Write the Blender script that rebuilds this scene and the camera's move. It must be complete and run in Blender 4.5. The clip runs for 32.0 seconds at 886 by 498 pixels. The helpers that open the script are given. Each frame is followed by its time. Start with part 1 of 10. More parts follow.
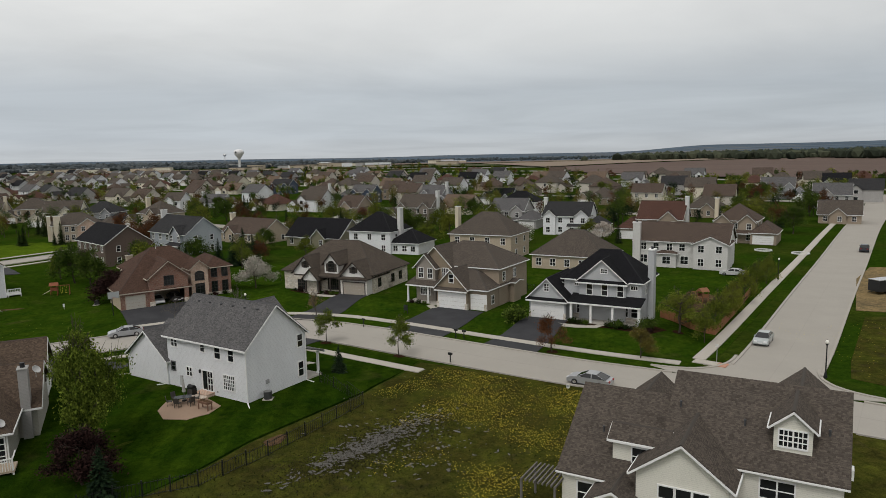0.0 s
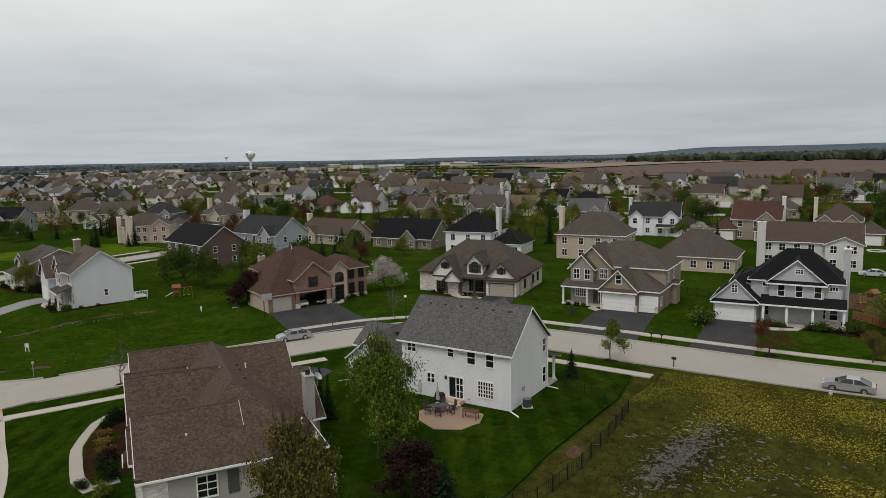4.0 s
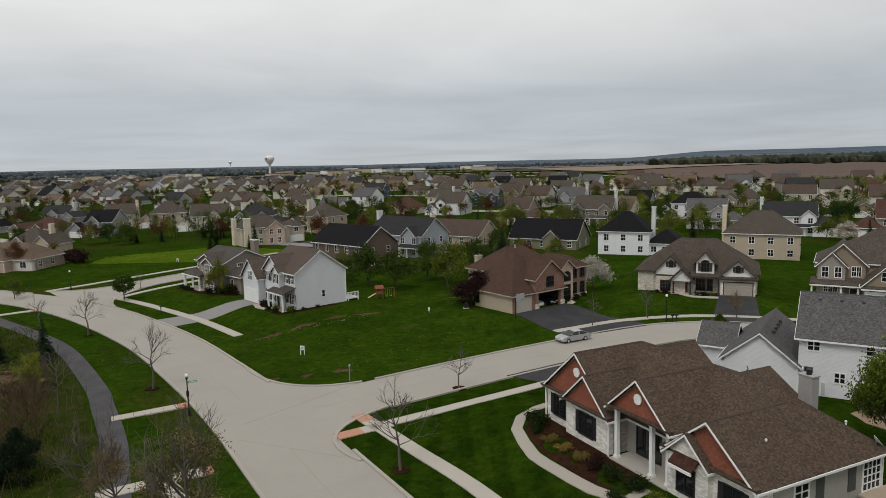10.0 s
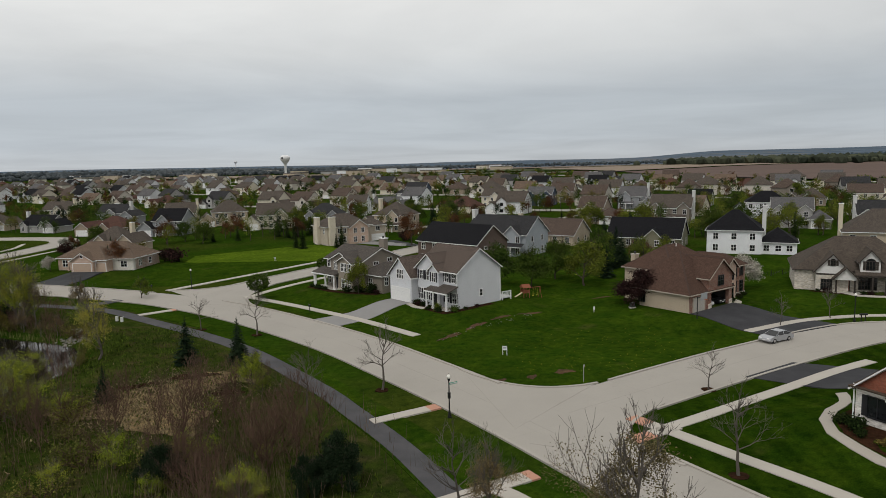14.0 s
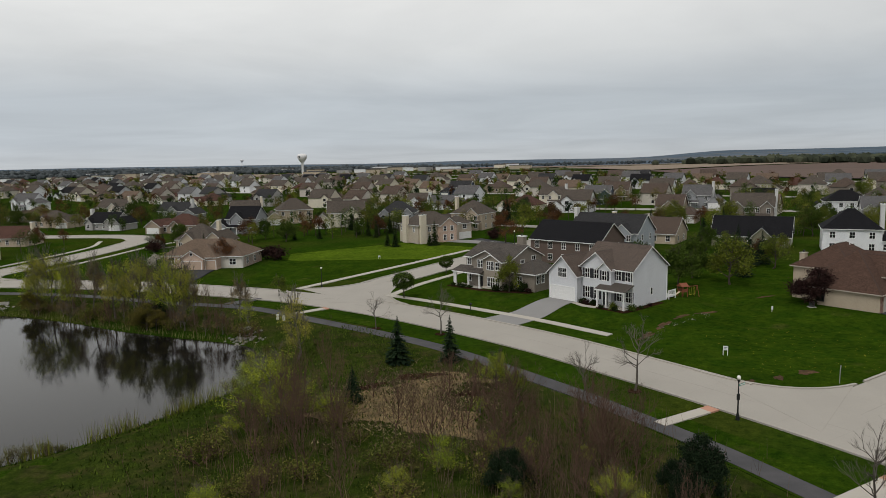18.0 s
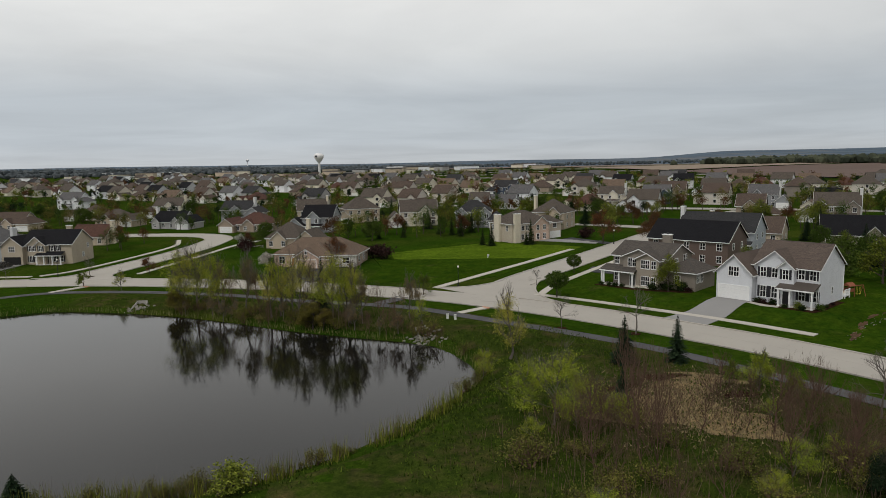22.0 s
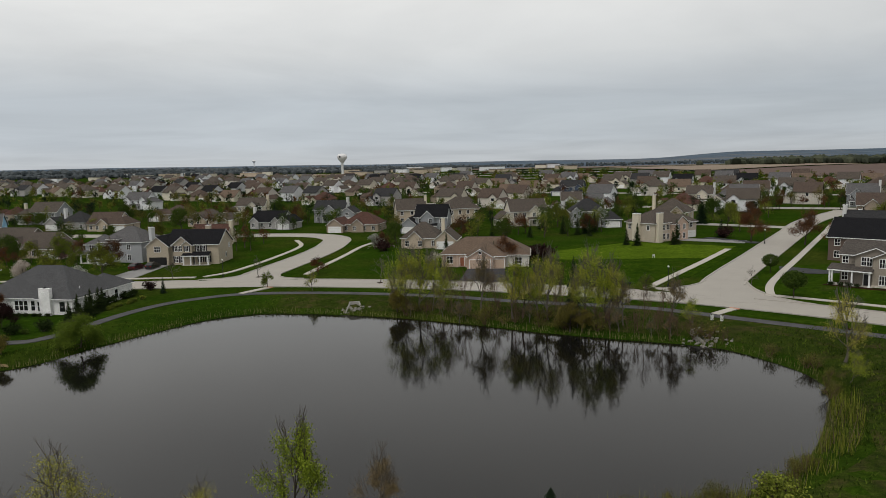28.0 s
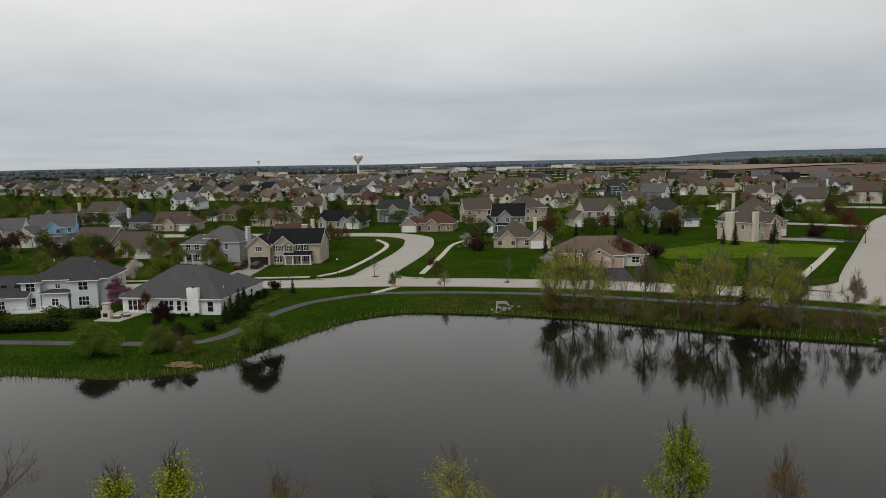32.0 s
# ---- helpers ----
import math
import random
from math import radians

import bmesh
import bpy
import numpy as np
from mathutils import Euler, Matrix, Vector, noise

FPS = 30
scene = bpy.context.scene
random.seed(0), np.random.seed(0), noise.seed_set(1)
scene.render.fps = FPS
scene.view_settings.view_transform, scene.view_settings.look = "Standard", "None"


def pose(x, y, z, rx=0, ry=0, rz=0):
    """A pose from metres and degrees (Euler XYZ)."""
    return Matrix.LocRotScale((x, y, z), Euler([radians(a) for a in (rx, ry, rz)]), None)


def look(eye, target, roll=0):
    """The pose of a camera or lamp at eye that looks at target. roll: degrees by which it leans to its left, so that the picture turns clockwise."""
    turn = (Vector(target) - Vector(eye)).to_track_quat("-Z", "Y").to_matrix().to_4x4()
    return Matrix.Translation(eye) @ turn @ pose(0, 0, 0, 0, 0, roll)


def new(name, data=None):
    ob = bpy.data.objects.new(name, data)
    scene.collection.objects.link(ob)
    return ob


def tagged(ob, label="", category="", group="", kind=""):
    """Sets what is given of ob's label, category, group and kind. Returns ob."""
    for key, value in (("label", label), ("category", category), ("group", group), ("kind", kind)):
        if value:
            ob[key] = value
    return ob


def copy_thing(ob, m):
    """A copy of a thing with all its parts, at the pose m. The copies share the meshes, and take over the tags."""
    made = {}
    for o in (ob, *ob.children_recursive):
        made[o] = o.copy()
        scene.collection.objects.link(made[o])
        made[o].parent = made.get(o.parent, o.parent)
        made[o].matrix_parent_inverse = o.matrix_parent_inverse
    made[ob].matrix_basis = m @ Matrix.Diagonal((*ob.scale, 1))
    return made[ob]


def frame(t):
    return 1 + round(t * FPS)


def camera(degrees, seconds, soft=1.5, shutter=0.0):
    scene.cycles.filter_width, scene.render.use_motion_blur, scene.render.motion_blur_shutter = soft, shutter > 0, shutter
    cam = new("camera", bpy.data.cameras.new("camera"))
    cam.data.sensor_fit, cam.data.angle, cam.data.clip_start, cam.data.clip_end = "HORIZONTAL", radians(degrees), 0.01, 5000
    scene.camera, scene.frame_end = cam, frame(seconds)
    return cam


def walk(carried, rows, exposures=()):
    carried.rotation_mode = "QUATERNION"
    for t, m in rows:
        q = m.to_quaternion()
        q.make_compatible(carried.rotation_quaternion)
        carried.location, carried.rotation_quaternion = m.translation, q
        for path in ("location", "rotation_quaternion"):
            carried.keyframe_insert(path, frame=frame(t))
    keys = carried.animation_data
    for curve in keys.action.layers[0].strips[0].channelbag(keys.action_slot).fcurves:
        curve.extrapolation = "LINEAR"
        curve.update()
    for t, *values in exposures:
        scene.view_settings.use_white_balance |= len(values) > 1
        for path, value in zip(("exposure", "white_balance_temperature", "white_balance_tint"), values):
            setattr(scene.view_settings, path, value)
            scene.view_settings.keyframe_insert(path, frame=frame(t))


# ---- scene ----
cam = camera(65.50, 32.0, soft=0.6)
# seconds, eye, point looked at, roll
PATH = [
    (0.0, (0.00, 0.00, 25.74), (0.00, 99.07, 12.12), -1.215),
    (1.0, (-6.50, 1.08, 25.65), (-6.39, 100.16, 12.11), -1.207),
    (2.0, (-12.99, 2.13, 25.56), (-12.77, 101.22, 12.10), -1.201),
    (3.0, (-19.49, 3.15, 25.46), (-19.16, 102.25, 12.09), -1.199),
    (4.0, (-25.98, 4.10, 25.36), (-25.54, 103.21, 12.08), -1.205),
    (5.0, (-32.46, 4.96, 25.25), (-31.92, 104.09, 12.08), -1.219),
    (6.0, (-38.93, 5.73, 25.13), (-38.31, 104.87, 12.08), -1.245),
    (7.0, (-45.40, 6.40, 25.01), (-44.70, 105.56, 12.08), -1.279),
    (8.0, (-51.86, 7.01, 24.90), (-51.10, 106.18, 12.08), -1.316),
    (9.0, (-58.34, 7.58, 24.80), (-57.53, 106.76, 12.09), -1.352),
    (10.0, (-64.83, 8.14, 24.73), (-63.98, 107.33, 12.10), -1.379),
    (11.0, (-71.33, 8.72, 24.70), (-70.48, 107.92, 12.12), -1.393),
    (12.0, (-77.87, 9.32, 24.71), (-77.03, 108.53, 12.13), -1.393),
    (13.0, (-84.44, 9.95, 24.74), (-83.63, 109.15, 12.15), -1.379),
    (14.0, (-91.07, 10.57, 24.79), (-90.29, 109.77, 12.16), -1.356),
    (15.0, (-97.77, 11.17, 24.84), (-97.03, 110.36, 12.18), -1.326),
    (16.0, (-104.56, 11.74, 24.89), (-103.86, 110.92, 12.18), -1.292),
    (17.0, (-111.43, 12.25, 24.92), (-110.76, 111.44, 12.19), -1.257),
    (18.0, (-118.37, 12.74, 24.94), (-117.73, 111.93, 12.19), -1.223),
    (19.0, (-125.37, 13.23, 24.94), (-124.75, 112.41, 12.19), -1.192),
    (20.0, (-132.39, 13.74, 24.94), (-131.78, 112.92, 12.19), -1.166),
    (21.0, (-139.41, 14.30, 24.93), (-138.80, 113.48, 12.19), -1.146),
    (22.0, (-146.41, 14.93, 24.93), (-145.80, 114.12, 12.20), -1.133),
    (23.0, (-153.39, 15.63, 24.93), (-152.76, 114.81, 12.22), -1.129),
    (24.0, (-160.34, 16.34, 24.93), (-159.69, 115.53, 12.25), -1.130),
    (25.0, (-167.28, 17.06, 24.94), (-166.60, 116.25, 12.28), -1.135),
    (26.0, (-174.21, 17.73, 24.96), (-173.50, 116.92, 12.32), -1.143),
    (27.0, (-181.14, 18.32, 24.99), (-180.40, 117.52, 12.37), -1.152),
    (28.0, (-188.06, 18.83, 25.03), (-187.30, 118.03, 12.42), -1.161),
    (29.0, (-194.97, 19.26, 25.08), (-194.19, 118.46, 12.47), -1.169),
    (30.0, (-201.89, 19.64, 25.14), (-201.09, 118.84, 12.53), -1.177),
    (31.0, (-208.81, 19.99, 25.20), (-207.98, 119.18, 12.59), -1.185),
    (32.0, (-215.72, 20.31, 25.26), (-214.88, 119.51, 12.65), -1.193),
]
walk(cam, [(t, look(eye, target, roll)) for t, eye, target, roll in PATH])
import functools

# ---- light ----
world = bpy.data.worlds.new("sky")
scene.world = world
world.use_nodes = True


def overcast(w):
    nt = w.node_tree
    nt.nodes.clear()
    N, L = nt.nodes.new, nt.links.new
    co = N("ShaderNodeTexCoord")
    sep = N("ShaderNodeSeparateXYZ")
    L(co.outputs["Generated"], sep.inputs[0])
    # clouds lie in a flat layer: direction divided by its height
    hz = N("ShaderNodeMath"); hz.operation = "MAXIMUM"; hz.inputs[1].default_value = 0.0
    L(sep.outputs[2], hz.inputs[0])
    add = N("ShaderNodeMath"); add.operation = "ADD"; add.inputs[1].default_value = 0.07
    L(hz.outputs[0], add.inputs[0])
    dx = N("ShaderNodeMath"); dx.operation = "DIVIDE"
    dy = N("ShaderNodeMath"); dy.operation = "DIVIDE"
    L(sep.outputs[0], dx.inputs[0]); L(add.outputs[0], dx.inputs[1])
    L(sep.outputs[1], dy.inputs[0]); L(add.outputs[0], dy.inputs[1])
    comb = N("ShaderNodeCombineXYZ")
    L(dx.outputs[0], comb.inputs[0]); L(dy.outputs[0], comb.inputs[1])
    mp = N("ShaderNodeMapping")
    mp.inputs["Scale"].default_value = (0.42, 0.42, 1)
    mp.inputs["Rotation"].default_value = (0, 0, radians(12))
    L(comb.outputs[0], mp.inputs[0])
    n1 = N("ShaderNodeTexNoise"); n1.inputs["Scale"].default_value = 0.9; n1.inputs["Detail"].default_value = 7; n1.inputs["Roughness"].default_value = 0.55; n1.inputs["Distortion"].default_value = 0.4
    L(mp.outputs[0], n1.inputs["Vector"])
    cr = N("ShaderNodeValToRGB")
    cr.color_ramp.elements[0].position = 0.34; cr.color_ramp.elements[0].color = (0.835, 0.837, 0.835, 1)
    cr.color_ramp.elements[1].position = 0.62; cr.color_ramp.elements[1].color = (1.0, 1.0, 0.99, 1)
    L(n1.outputs["Fac"], cr.inputs[0])
    # the layer is thin and bright high up, thick and blue-grey towards the horizon
    gr = N("ShaderNodeValToRGB")
    e = gr.color_ramp.elements
    e[0].position = 0.0; e[0].color = (0.61, 0.645, 0.685, 1)
    e[1].position = 1.0; e[1].color = (0.90, 0.89, 0.86, 1)
    for p, c in ((0.03, (0.565, 0.615, 0.68)), (0.085, (0.575, 0.615, 0.665)), (0.15, (0.83, 0.835, 0.83)), (0.26, (1.035, 1.02, 0.985)), (0.5, (1.01, 0.99, 0.95))):
        el = e.new(p); el.color = (*c, 1)
    L(hz.outputs[0], gr.inputs[0])
    mul = N("ShaderNodeMix"); mul.data_type = "RGBA"; mul.blend_type = "MULTIPLY"; mul.inputs["Factor"].default_value = 1.0
    L(gr.outputs[0], mul.inputs[6]); L(cr.outputs[0], mul.inputs[7])
    sky = N("ShaderNodeTexSky"); sky.sky_type = "NISHITA"; sky.sun_disc = False
    sky.sun_elevation, sky.sun_rotation = radians(50), radians(200)
    sk = N("ShaderNodeMix"); sk.data_type = "RGBA"; sk.blend_type = "ADD"; sk.inputs["Factor"].default_value = 0.012
    west = N("ShaderNodeMath"); west.operation = "MULTIPLY_ADD"; west.inputs[1].default_value = -0.13; west.inputs[2].default_value = 1.0
    L(sep.outputs[0], west.inputs[0])
    side = N("ShaderNodeMix"); side.data_type = "RGBA"; side.blend_type = "MULTIPLY"; side.inputs["Factor"].default_value = 1.0
    L(mul.outputs[2], side.inputs[6]); L(west.outputs[0], side.inputs[7])
    L(side.outputs[2], sk.inputs[6]); L(sky.outputs[0], sk.inputs[7])
    bg = N("ShaderNodeBackground"); bg.inputs["Strength"].default_value = SKY
    L(sk.outputs[2], bg.inputs["Color"])
    L(bg.outputs[0], N("ShaderNodeOutputWorld").inputs[0])


SKY = 0.815
overcast(world)
sun = new("sun", bpy.data.lights.new("sun", "SUN"))
sun.data.energy, sun.data.angle, sun.data.color = 1.25, radians(20), (1.0, 0.97, 0.93)
sun.matrix_world = look((-60, -120, 200), (0, 0, 0))
scene.view_settings.exposure = 0.0

# ---- materials ----

class Nodes:
    """A small writer of node trees."""

    def __init__(self, name):
        self.m = bpy.data.materials.new(name)
        self.m.use_nodes = True
        self.t = self.m.node_tree
        self.b = self.t.nodes["Principled BSDF"]

    def n(self, kind, **at):
        node = self.t.nodes.new("ShaderNode" + kind)
        for k, v in at.items():
            if k in ("operation", "blend_type", "data_type", "feature", "distance", "noise_dimensions"):
                if k == "operation": node.operation = v
                if k == "blend_type": node.blend_type = v
                if k == "data_type": node.data_type = v
                if k == "feature": node.feature = v
            else:
                node.inputs[k.replace("_", " ")].default_value = v
        return node

    def l(self, a, b):
        self.t.links.new(a, b)

    def math(self, op, a, b=None):
        nd = self.n("Math", operation=op)
        for i, v in enumerate((a, b)):
            if v is None:
                continue
            if isinstance(v, (int, float)):
                nd.inputs[i].default_value = v
            else:
                self.l(v, nd.inputs[i])
        return nd.outputs[0]

    def co(self, world=False):
        return self.n("NewGeometry").outputs["Position"] if world else self.n("TexCoord").outputs["Object"]

    def map(self, vec, scale):
        mp = self.n("Mapping")
        mp.inputs["Scale"].default_value = scale
        self.l(vec, mp.inputs[0])
        return mp.outputs[0]

    def noise(self, vec, scale, detail=4, rough=0.55):
        nd = self.n("TexNoise", Scale=scale, Detail=detail, Roughness=rough)
        self.l(vec, nd.inputs["Vector"])
        return nd.outputs["Fac"]

    def ramp(self, fac, *stops):
        nd = self.n("ValToRGB")
        e = nd.color_ramp.elements
        while len(e) < len(stops):
            e.new(0.5)
        for el, (p, c) in zip(e, stops):
            el.position, el.color = p, (*c, 1) if len(c) == 3 else c
        self.l(fac, nd.inputs[0])
        return nd.outputs[0]

    def mix(self, fac, a, b, blend="MIX"):
        nd = self.n("Mix", data_type="RGBA", blend_type=blend)
        for i, v in ((0, fac), (6, a), (7, b)):
            if isinstance(v, (int, float)):
                nd.inputs[i].default_value = v
            elif isinstance(v, tuple):
                nd.inputs[i].default_value = (*v, 1) if len(v) == 3 else v
            else:
                self.l(v, nd.inputs[i])
        return nd.outputs[2]

    def bump(self, h, strength=0.4, dist=0.02):
        nd = self.n("Bump", Strength=strength, Distance=dist)
        self.l(h, nd.inputs["Height"])
        self.l(nd.outputs[0], self.b.inputs["Normal"])

    def done(self, color, rough=0.8, metal=0.0, spec=0.3):
        if isinstance(color, tuple):
            self.b.inputs["Base Color"].default_value = (*color, 1)
        else:
            self.l(color, self.b.inputs["Base Color"])
        if isinstance(rough, (int, float)):
            self.b.inputs["Roughness"].default_value = rough
        else:
            self.l(rough, self.b.inputs["Roughness"])
        self.b.inputs["Metallic"].default_value = metal
        self.b.inputs["Specular IOR Level"].default_value = spec
        return self.m


def scaled(c, k):
    return tuple(min(1.0, v * k) for v in c)


@functools.lru_cache(maxsize=None)
def plain(c, rough=0.7, metal=0.0):
    k = Nodes("paint")
    v = k.co()
    f = k.noise(v, 3.0, 5)
    return k.done(k.mix(f, scaled(c, 0.86), scaled(c, 1.08)), rough, metal)


@functools.lru_cache(maxsize=None)
def siding(c):
    """Lap siding: 12 cm courses, lap shadow drawn into the colour, weathered a little."""
    k = Nodes("siding")
    v = k.co()
    sep = k.n("SeparateXYZ")
    k.l(v, sep.inputs[0])
    fr = k.math("FRACT", k.math("MULTIPLY", sep.outputs[2], 1 / 0.125))
    lap_shadow = k.ramp(fr, (0.0, (0.55, 0.55, 0.55)), (0.10, (0.93, 0.93, 0.93)), (1.0, (1, 1, 1)))
    dirt = k.noise(k.map(v, (0.5, 0.5, 0.16)), 1.3, 6)
    base = k.mix(dirt, scaled(c, 0.86), scaled(c, 1.06))
    k.bump(fr, 0.5, 0.015)
    return k.done(k.mix(1.0, base, lap_shadow, "MULTIPLY"), 0.62)


@functools.lru_cache(maxsize=None)
def shingle(c, spread=0.30):
    """Asphalt shingles: courses, tabs of mixed tone, streaks of weather."""
    k = Nodes("shingles")
    v = k.co()
    sep = k.n("SeparateXYZ")
    k.l(v, sep.inputs[0])
    row = k.math("MULTIPLY", sep.outputs[2], 1 / 0.085)
    fl, fr = k.math("FLOOR", row), k.math("FRACT", row)
    cm = k.n("CombineXYZ")
    k.l(k.math("FLOOR", k.math("ADD", k.math("MULTIPLY", sep.outputs[0], 6.0), k.math("MULTIPLY", fl, 0.43))), cm.inputs[0])
    k.l(k.math("FLOOR", k.math("ADD", k.math("MULTIPLY", sep.outputs[1], 6.0), k.math("MULTIPLY", fl, 0.37))), cm.inputs[1])
    k.l(fl, cm.inputs[2])
    wn = k.n("TexWhiteNoise")
    k.l(cm.outputs[0], wn.inputs[0])
    tab = k.mix(wn.outputs[0], scaled(c, 1 - spread), scaled(c, 1 + spread))
    streak = k.ramp(k.noise(k.map(v, (0.8, 0.8, 0.25)), 1.1, 5), (0.3, (0.88, 0.88, 0.89)), (0.7, (1.05, 1.04, 1.03)))
    grit = k.ramp(k.noise(v, 30, 3), (0.3, (0.70, 0.70, 0.70)), (0.7, (1.25, 1.25, 1.25)))
    col = k.mix(1.0, k.mix(1.0, tab, streak, "MULTIPLY"), grit, "MULTIPLY")
    line = k.ramp(fr, (0.0, (0.62, 0.62, 0.62)), (0.16, (1, 1, 1)), (1.0, (1, 1, 1)))
    k.bump(k.math("ADD", fr, wn.outputs[0]), 0.5, 0.02)
    m = k.done(k.mix(1.0, k.mix(1.0, col, line, "MULTIPLY"), (0.86, 0.84, 0.82), "MULTIPLY"), 0.92, spec=0.1)
    ROOF_TONE[m.name] = c
    return m


ROOF_TONE = {}


def ridge_of(roof):
    return plain(scaled(ROOF_TONE.get(roof.name, (0.08, 0.07, 0.06)), 0.62), 0.9)


@functools.lru_cache(maxsize=None)
def masonry(c1, c2, mortar, bw, bh):
    """Bricks or cut stones in courses."""
    k = Nodes("masonry")
    v = k.co()
    sep = k.n("SeparateXYZ")
    k.l(v, sep.inputs[0])
    cm = k.n("CombineXYZ")
    k.l(k.math("ADD", sep.outputs[0], sep.outputs[1]), cm.inputs[0])
    k.l(sep.outputs[2], cm.inputs[1])
    br = k.n("TexBrick", Scale=1.0, Mortar_Size=0.012, Brick_Width=bw, Row_Height=bh, Bias=0.0)
    br.inputs["Color1"].default_value, br.inputs["Color2"].default_value, br.inputs["Mortar"].default_value = (*c1, 1), (*c2, 1), (*mortar, 1)
    k.l(cm.outputs[0], br.inputs[0])
    cell = k.n("TexVoronoi", Scale=1.0)
    k.l(k.map(cm.outputs[0], (1 / bw, 1 / bh, 1)), cell.inputs["Vector"])
    var = k.ramp(cell.outputs["Distance"], (0.0, (0.75, 0.75, 0.75)), (0.8, (1.2, 1.2, 1.2)))
    big = k.ramp(k.noise(v, 0.8, 5), (0.3, (0.85, 0.85, 0.85)), (0.7, (1.1, 1.1, 1.1)))
    k.bump(br.outputs["Fac"], -0.5, 0.02)
    return k.done(k.mix(1.0, k.mix(1.0, br.outputs["Color"], var, "MULTIPLY"), big, "MULTIPLY"), 0.85, spec=0.2)


@functools.lru_cache(maxsize=None)
def ground_mat(kind):
    k = Nodes(kind)
    v = k.co(True)
    fine = k.noise(v, 3.5, 6, 0.7)
    mid = k.noise(v, 0.35, 5)
    big = k.noise(v, 0.045, 4)
    if kind in ("lawn", "mown"):
        a = k.mix(fine, (0.012, 0.034, 0.003), (0.032, 0.075, 0.007))
        b = k.mix(fine, (0.022, 0.046, 0.004), (0.050, 0.095, 0.009))
        wv = k.n("TexWave", Scale=0.16, Distortion=0.6)
        wv.inputs["Detail Scale"].default_value = 0.3
        k.l(k.map(v, (0.75, 1.0, 0)), wv.inputs["Vector"])
        stripe = k.ramp(wv.outputs["Fac"], (0.3, (0.86, 0.88, 0.86)), (0.7, (1.12, 1.10, 1.06)))
        c = k.mix(1.0 if kind == "mown" else 0.0, k.mix(k.ramp(mid, (0.35, (0, 0, 0)), (0.68, (1, 1, 1))), a, b), stripe, "MULTIPLY")
        if kind == "mown":
            c = k.mix(1.0, c, (0.70, 0.74, 0.72), "MULTIPLY")
        c = k.mix(k.ramp(k.noise(v, 0.18, 6), (0.60, (0, 0, 0)), (0.78, (0.5, 0.5, 0.5))), c, (0.085, 0.085, 0.030))
    elif kind == "bright_lawn":
        c = k.mix(k.ramp(mid, (0.3, (0, 0, 0)), (0.7, (1, 1, 1))), k.mix(fine, (0.045, 0.090, 0.007), (0.080, 0.150, 0.012)), k.mix(fine, (0.07, 0.12, 0.010), (0.12, 0.19, 0.02)))
    elif kind == "rough":
        a = k.mix(fine, (0.016, 0.032, 0.006), (0.048, 0.074, 0.014))
        b = k.mix(fine, (0.040, 0.036, 0.018), (0.10, 0.085, 0.042))
        c = k.mix(k.ramp(mid, (0.46, (0, 0, 0)), (0.70, (0.8, 0.8, 0.8))), a, b)
    elif kind == "lot":
        a = k.mix(fine, (0.030, 0.033, 0.009), (0.070, 0.070, 0.020))
        b = k.mix(fine, (0.040, 0.053, 0.010), (0.092, 0.106, 0.022))
        c = k.mix(k.ramp(mid, (0.4, (0, 0, 0)), (0.65, (1, 1, 1))), a, b)
        c = k.mix(k.ramp(k.noise(v, 0.5, 6), (0.58, (0, 0, 0)), (0.75, (0.6, 0.6, 0.6))), c, (0.065, 0.055, 0.035))
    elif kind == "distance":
        # blue-grey of the air's haze put into the far ground's colour, tan fields included
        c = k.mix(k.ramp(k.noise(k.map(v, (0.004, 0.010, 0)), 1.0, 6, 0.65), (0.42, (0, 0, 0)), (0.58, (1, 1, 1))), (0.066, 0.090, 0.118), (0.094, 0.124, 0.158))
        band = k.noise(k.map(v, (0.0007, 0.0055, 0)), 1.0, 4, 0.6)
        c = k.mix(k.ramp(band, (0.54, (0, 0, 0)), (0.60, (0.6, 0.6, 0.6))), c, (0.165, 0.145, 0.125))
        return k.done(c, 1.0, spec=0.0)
    elif kind == "soil":
        c = k.mix(fine, (0.055, 0.036, 0.024), (0.15, 0.105, 0.075))
    elif kind == "mulch":
        c = k.mix(fine, (0.018, 0.010, 0.007), (0.060, 0.033, 0.022))
    elif kind == "straw":
        c = k.mix(fine, (0.12, 0.095, 0.052), (0.34, 0.275, 0.17))
    else:
        # open country: grass between the houses, duller where it is left uncut
        a = k.mix(fine, (0.013, 0.035, 0.003), (0.034, 0.076, 0.008))
        b = k.mix(fine, (0.026, 0.042, 0.007), (0.058, 0.084, 0.014))
        c = k.mix(k.ramp(big, (0.45, (0, 0, 0)), (0.65, (1, 1, 1))), a, b)
    grain = k.ramp(k.noise(v, 9.0, 4, 0.75), (0.30, (0.50, 0.52, 0.50)), (0.70, (1.28, 1.24, 1.2)))
    tone = k.ramp(k.noise(v, 0.11, 5), (0.3, (0.66, 0.66, 0.70)), (0.7, (1.04, 0.98, 0.92)))
    clump = k.ramp(k.noise(v, 1.1, 6, 0.7), (0.32, (0.54, 0.60, 0.60)), (0.68, (1.36, 1.26, 1.12)))
    c = k.mix(1.0, c, clump, "MULTIPLY")
    c = k.mix(1.0, k.mix(1.0, c, grain, "MULTIPLY"), tone, "MULTIPLY")
    k.bump(fine, 0.8, 0.08)
    return k.done(c, 1.0, spec=0.0)


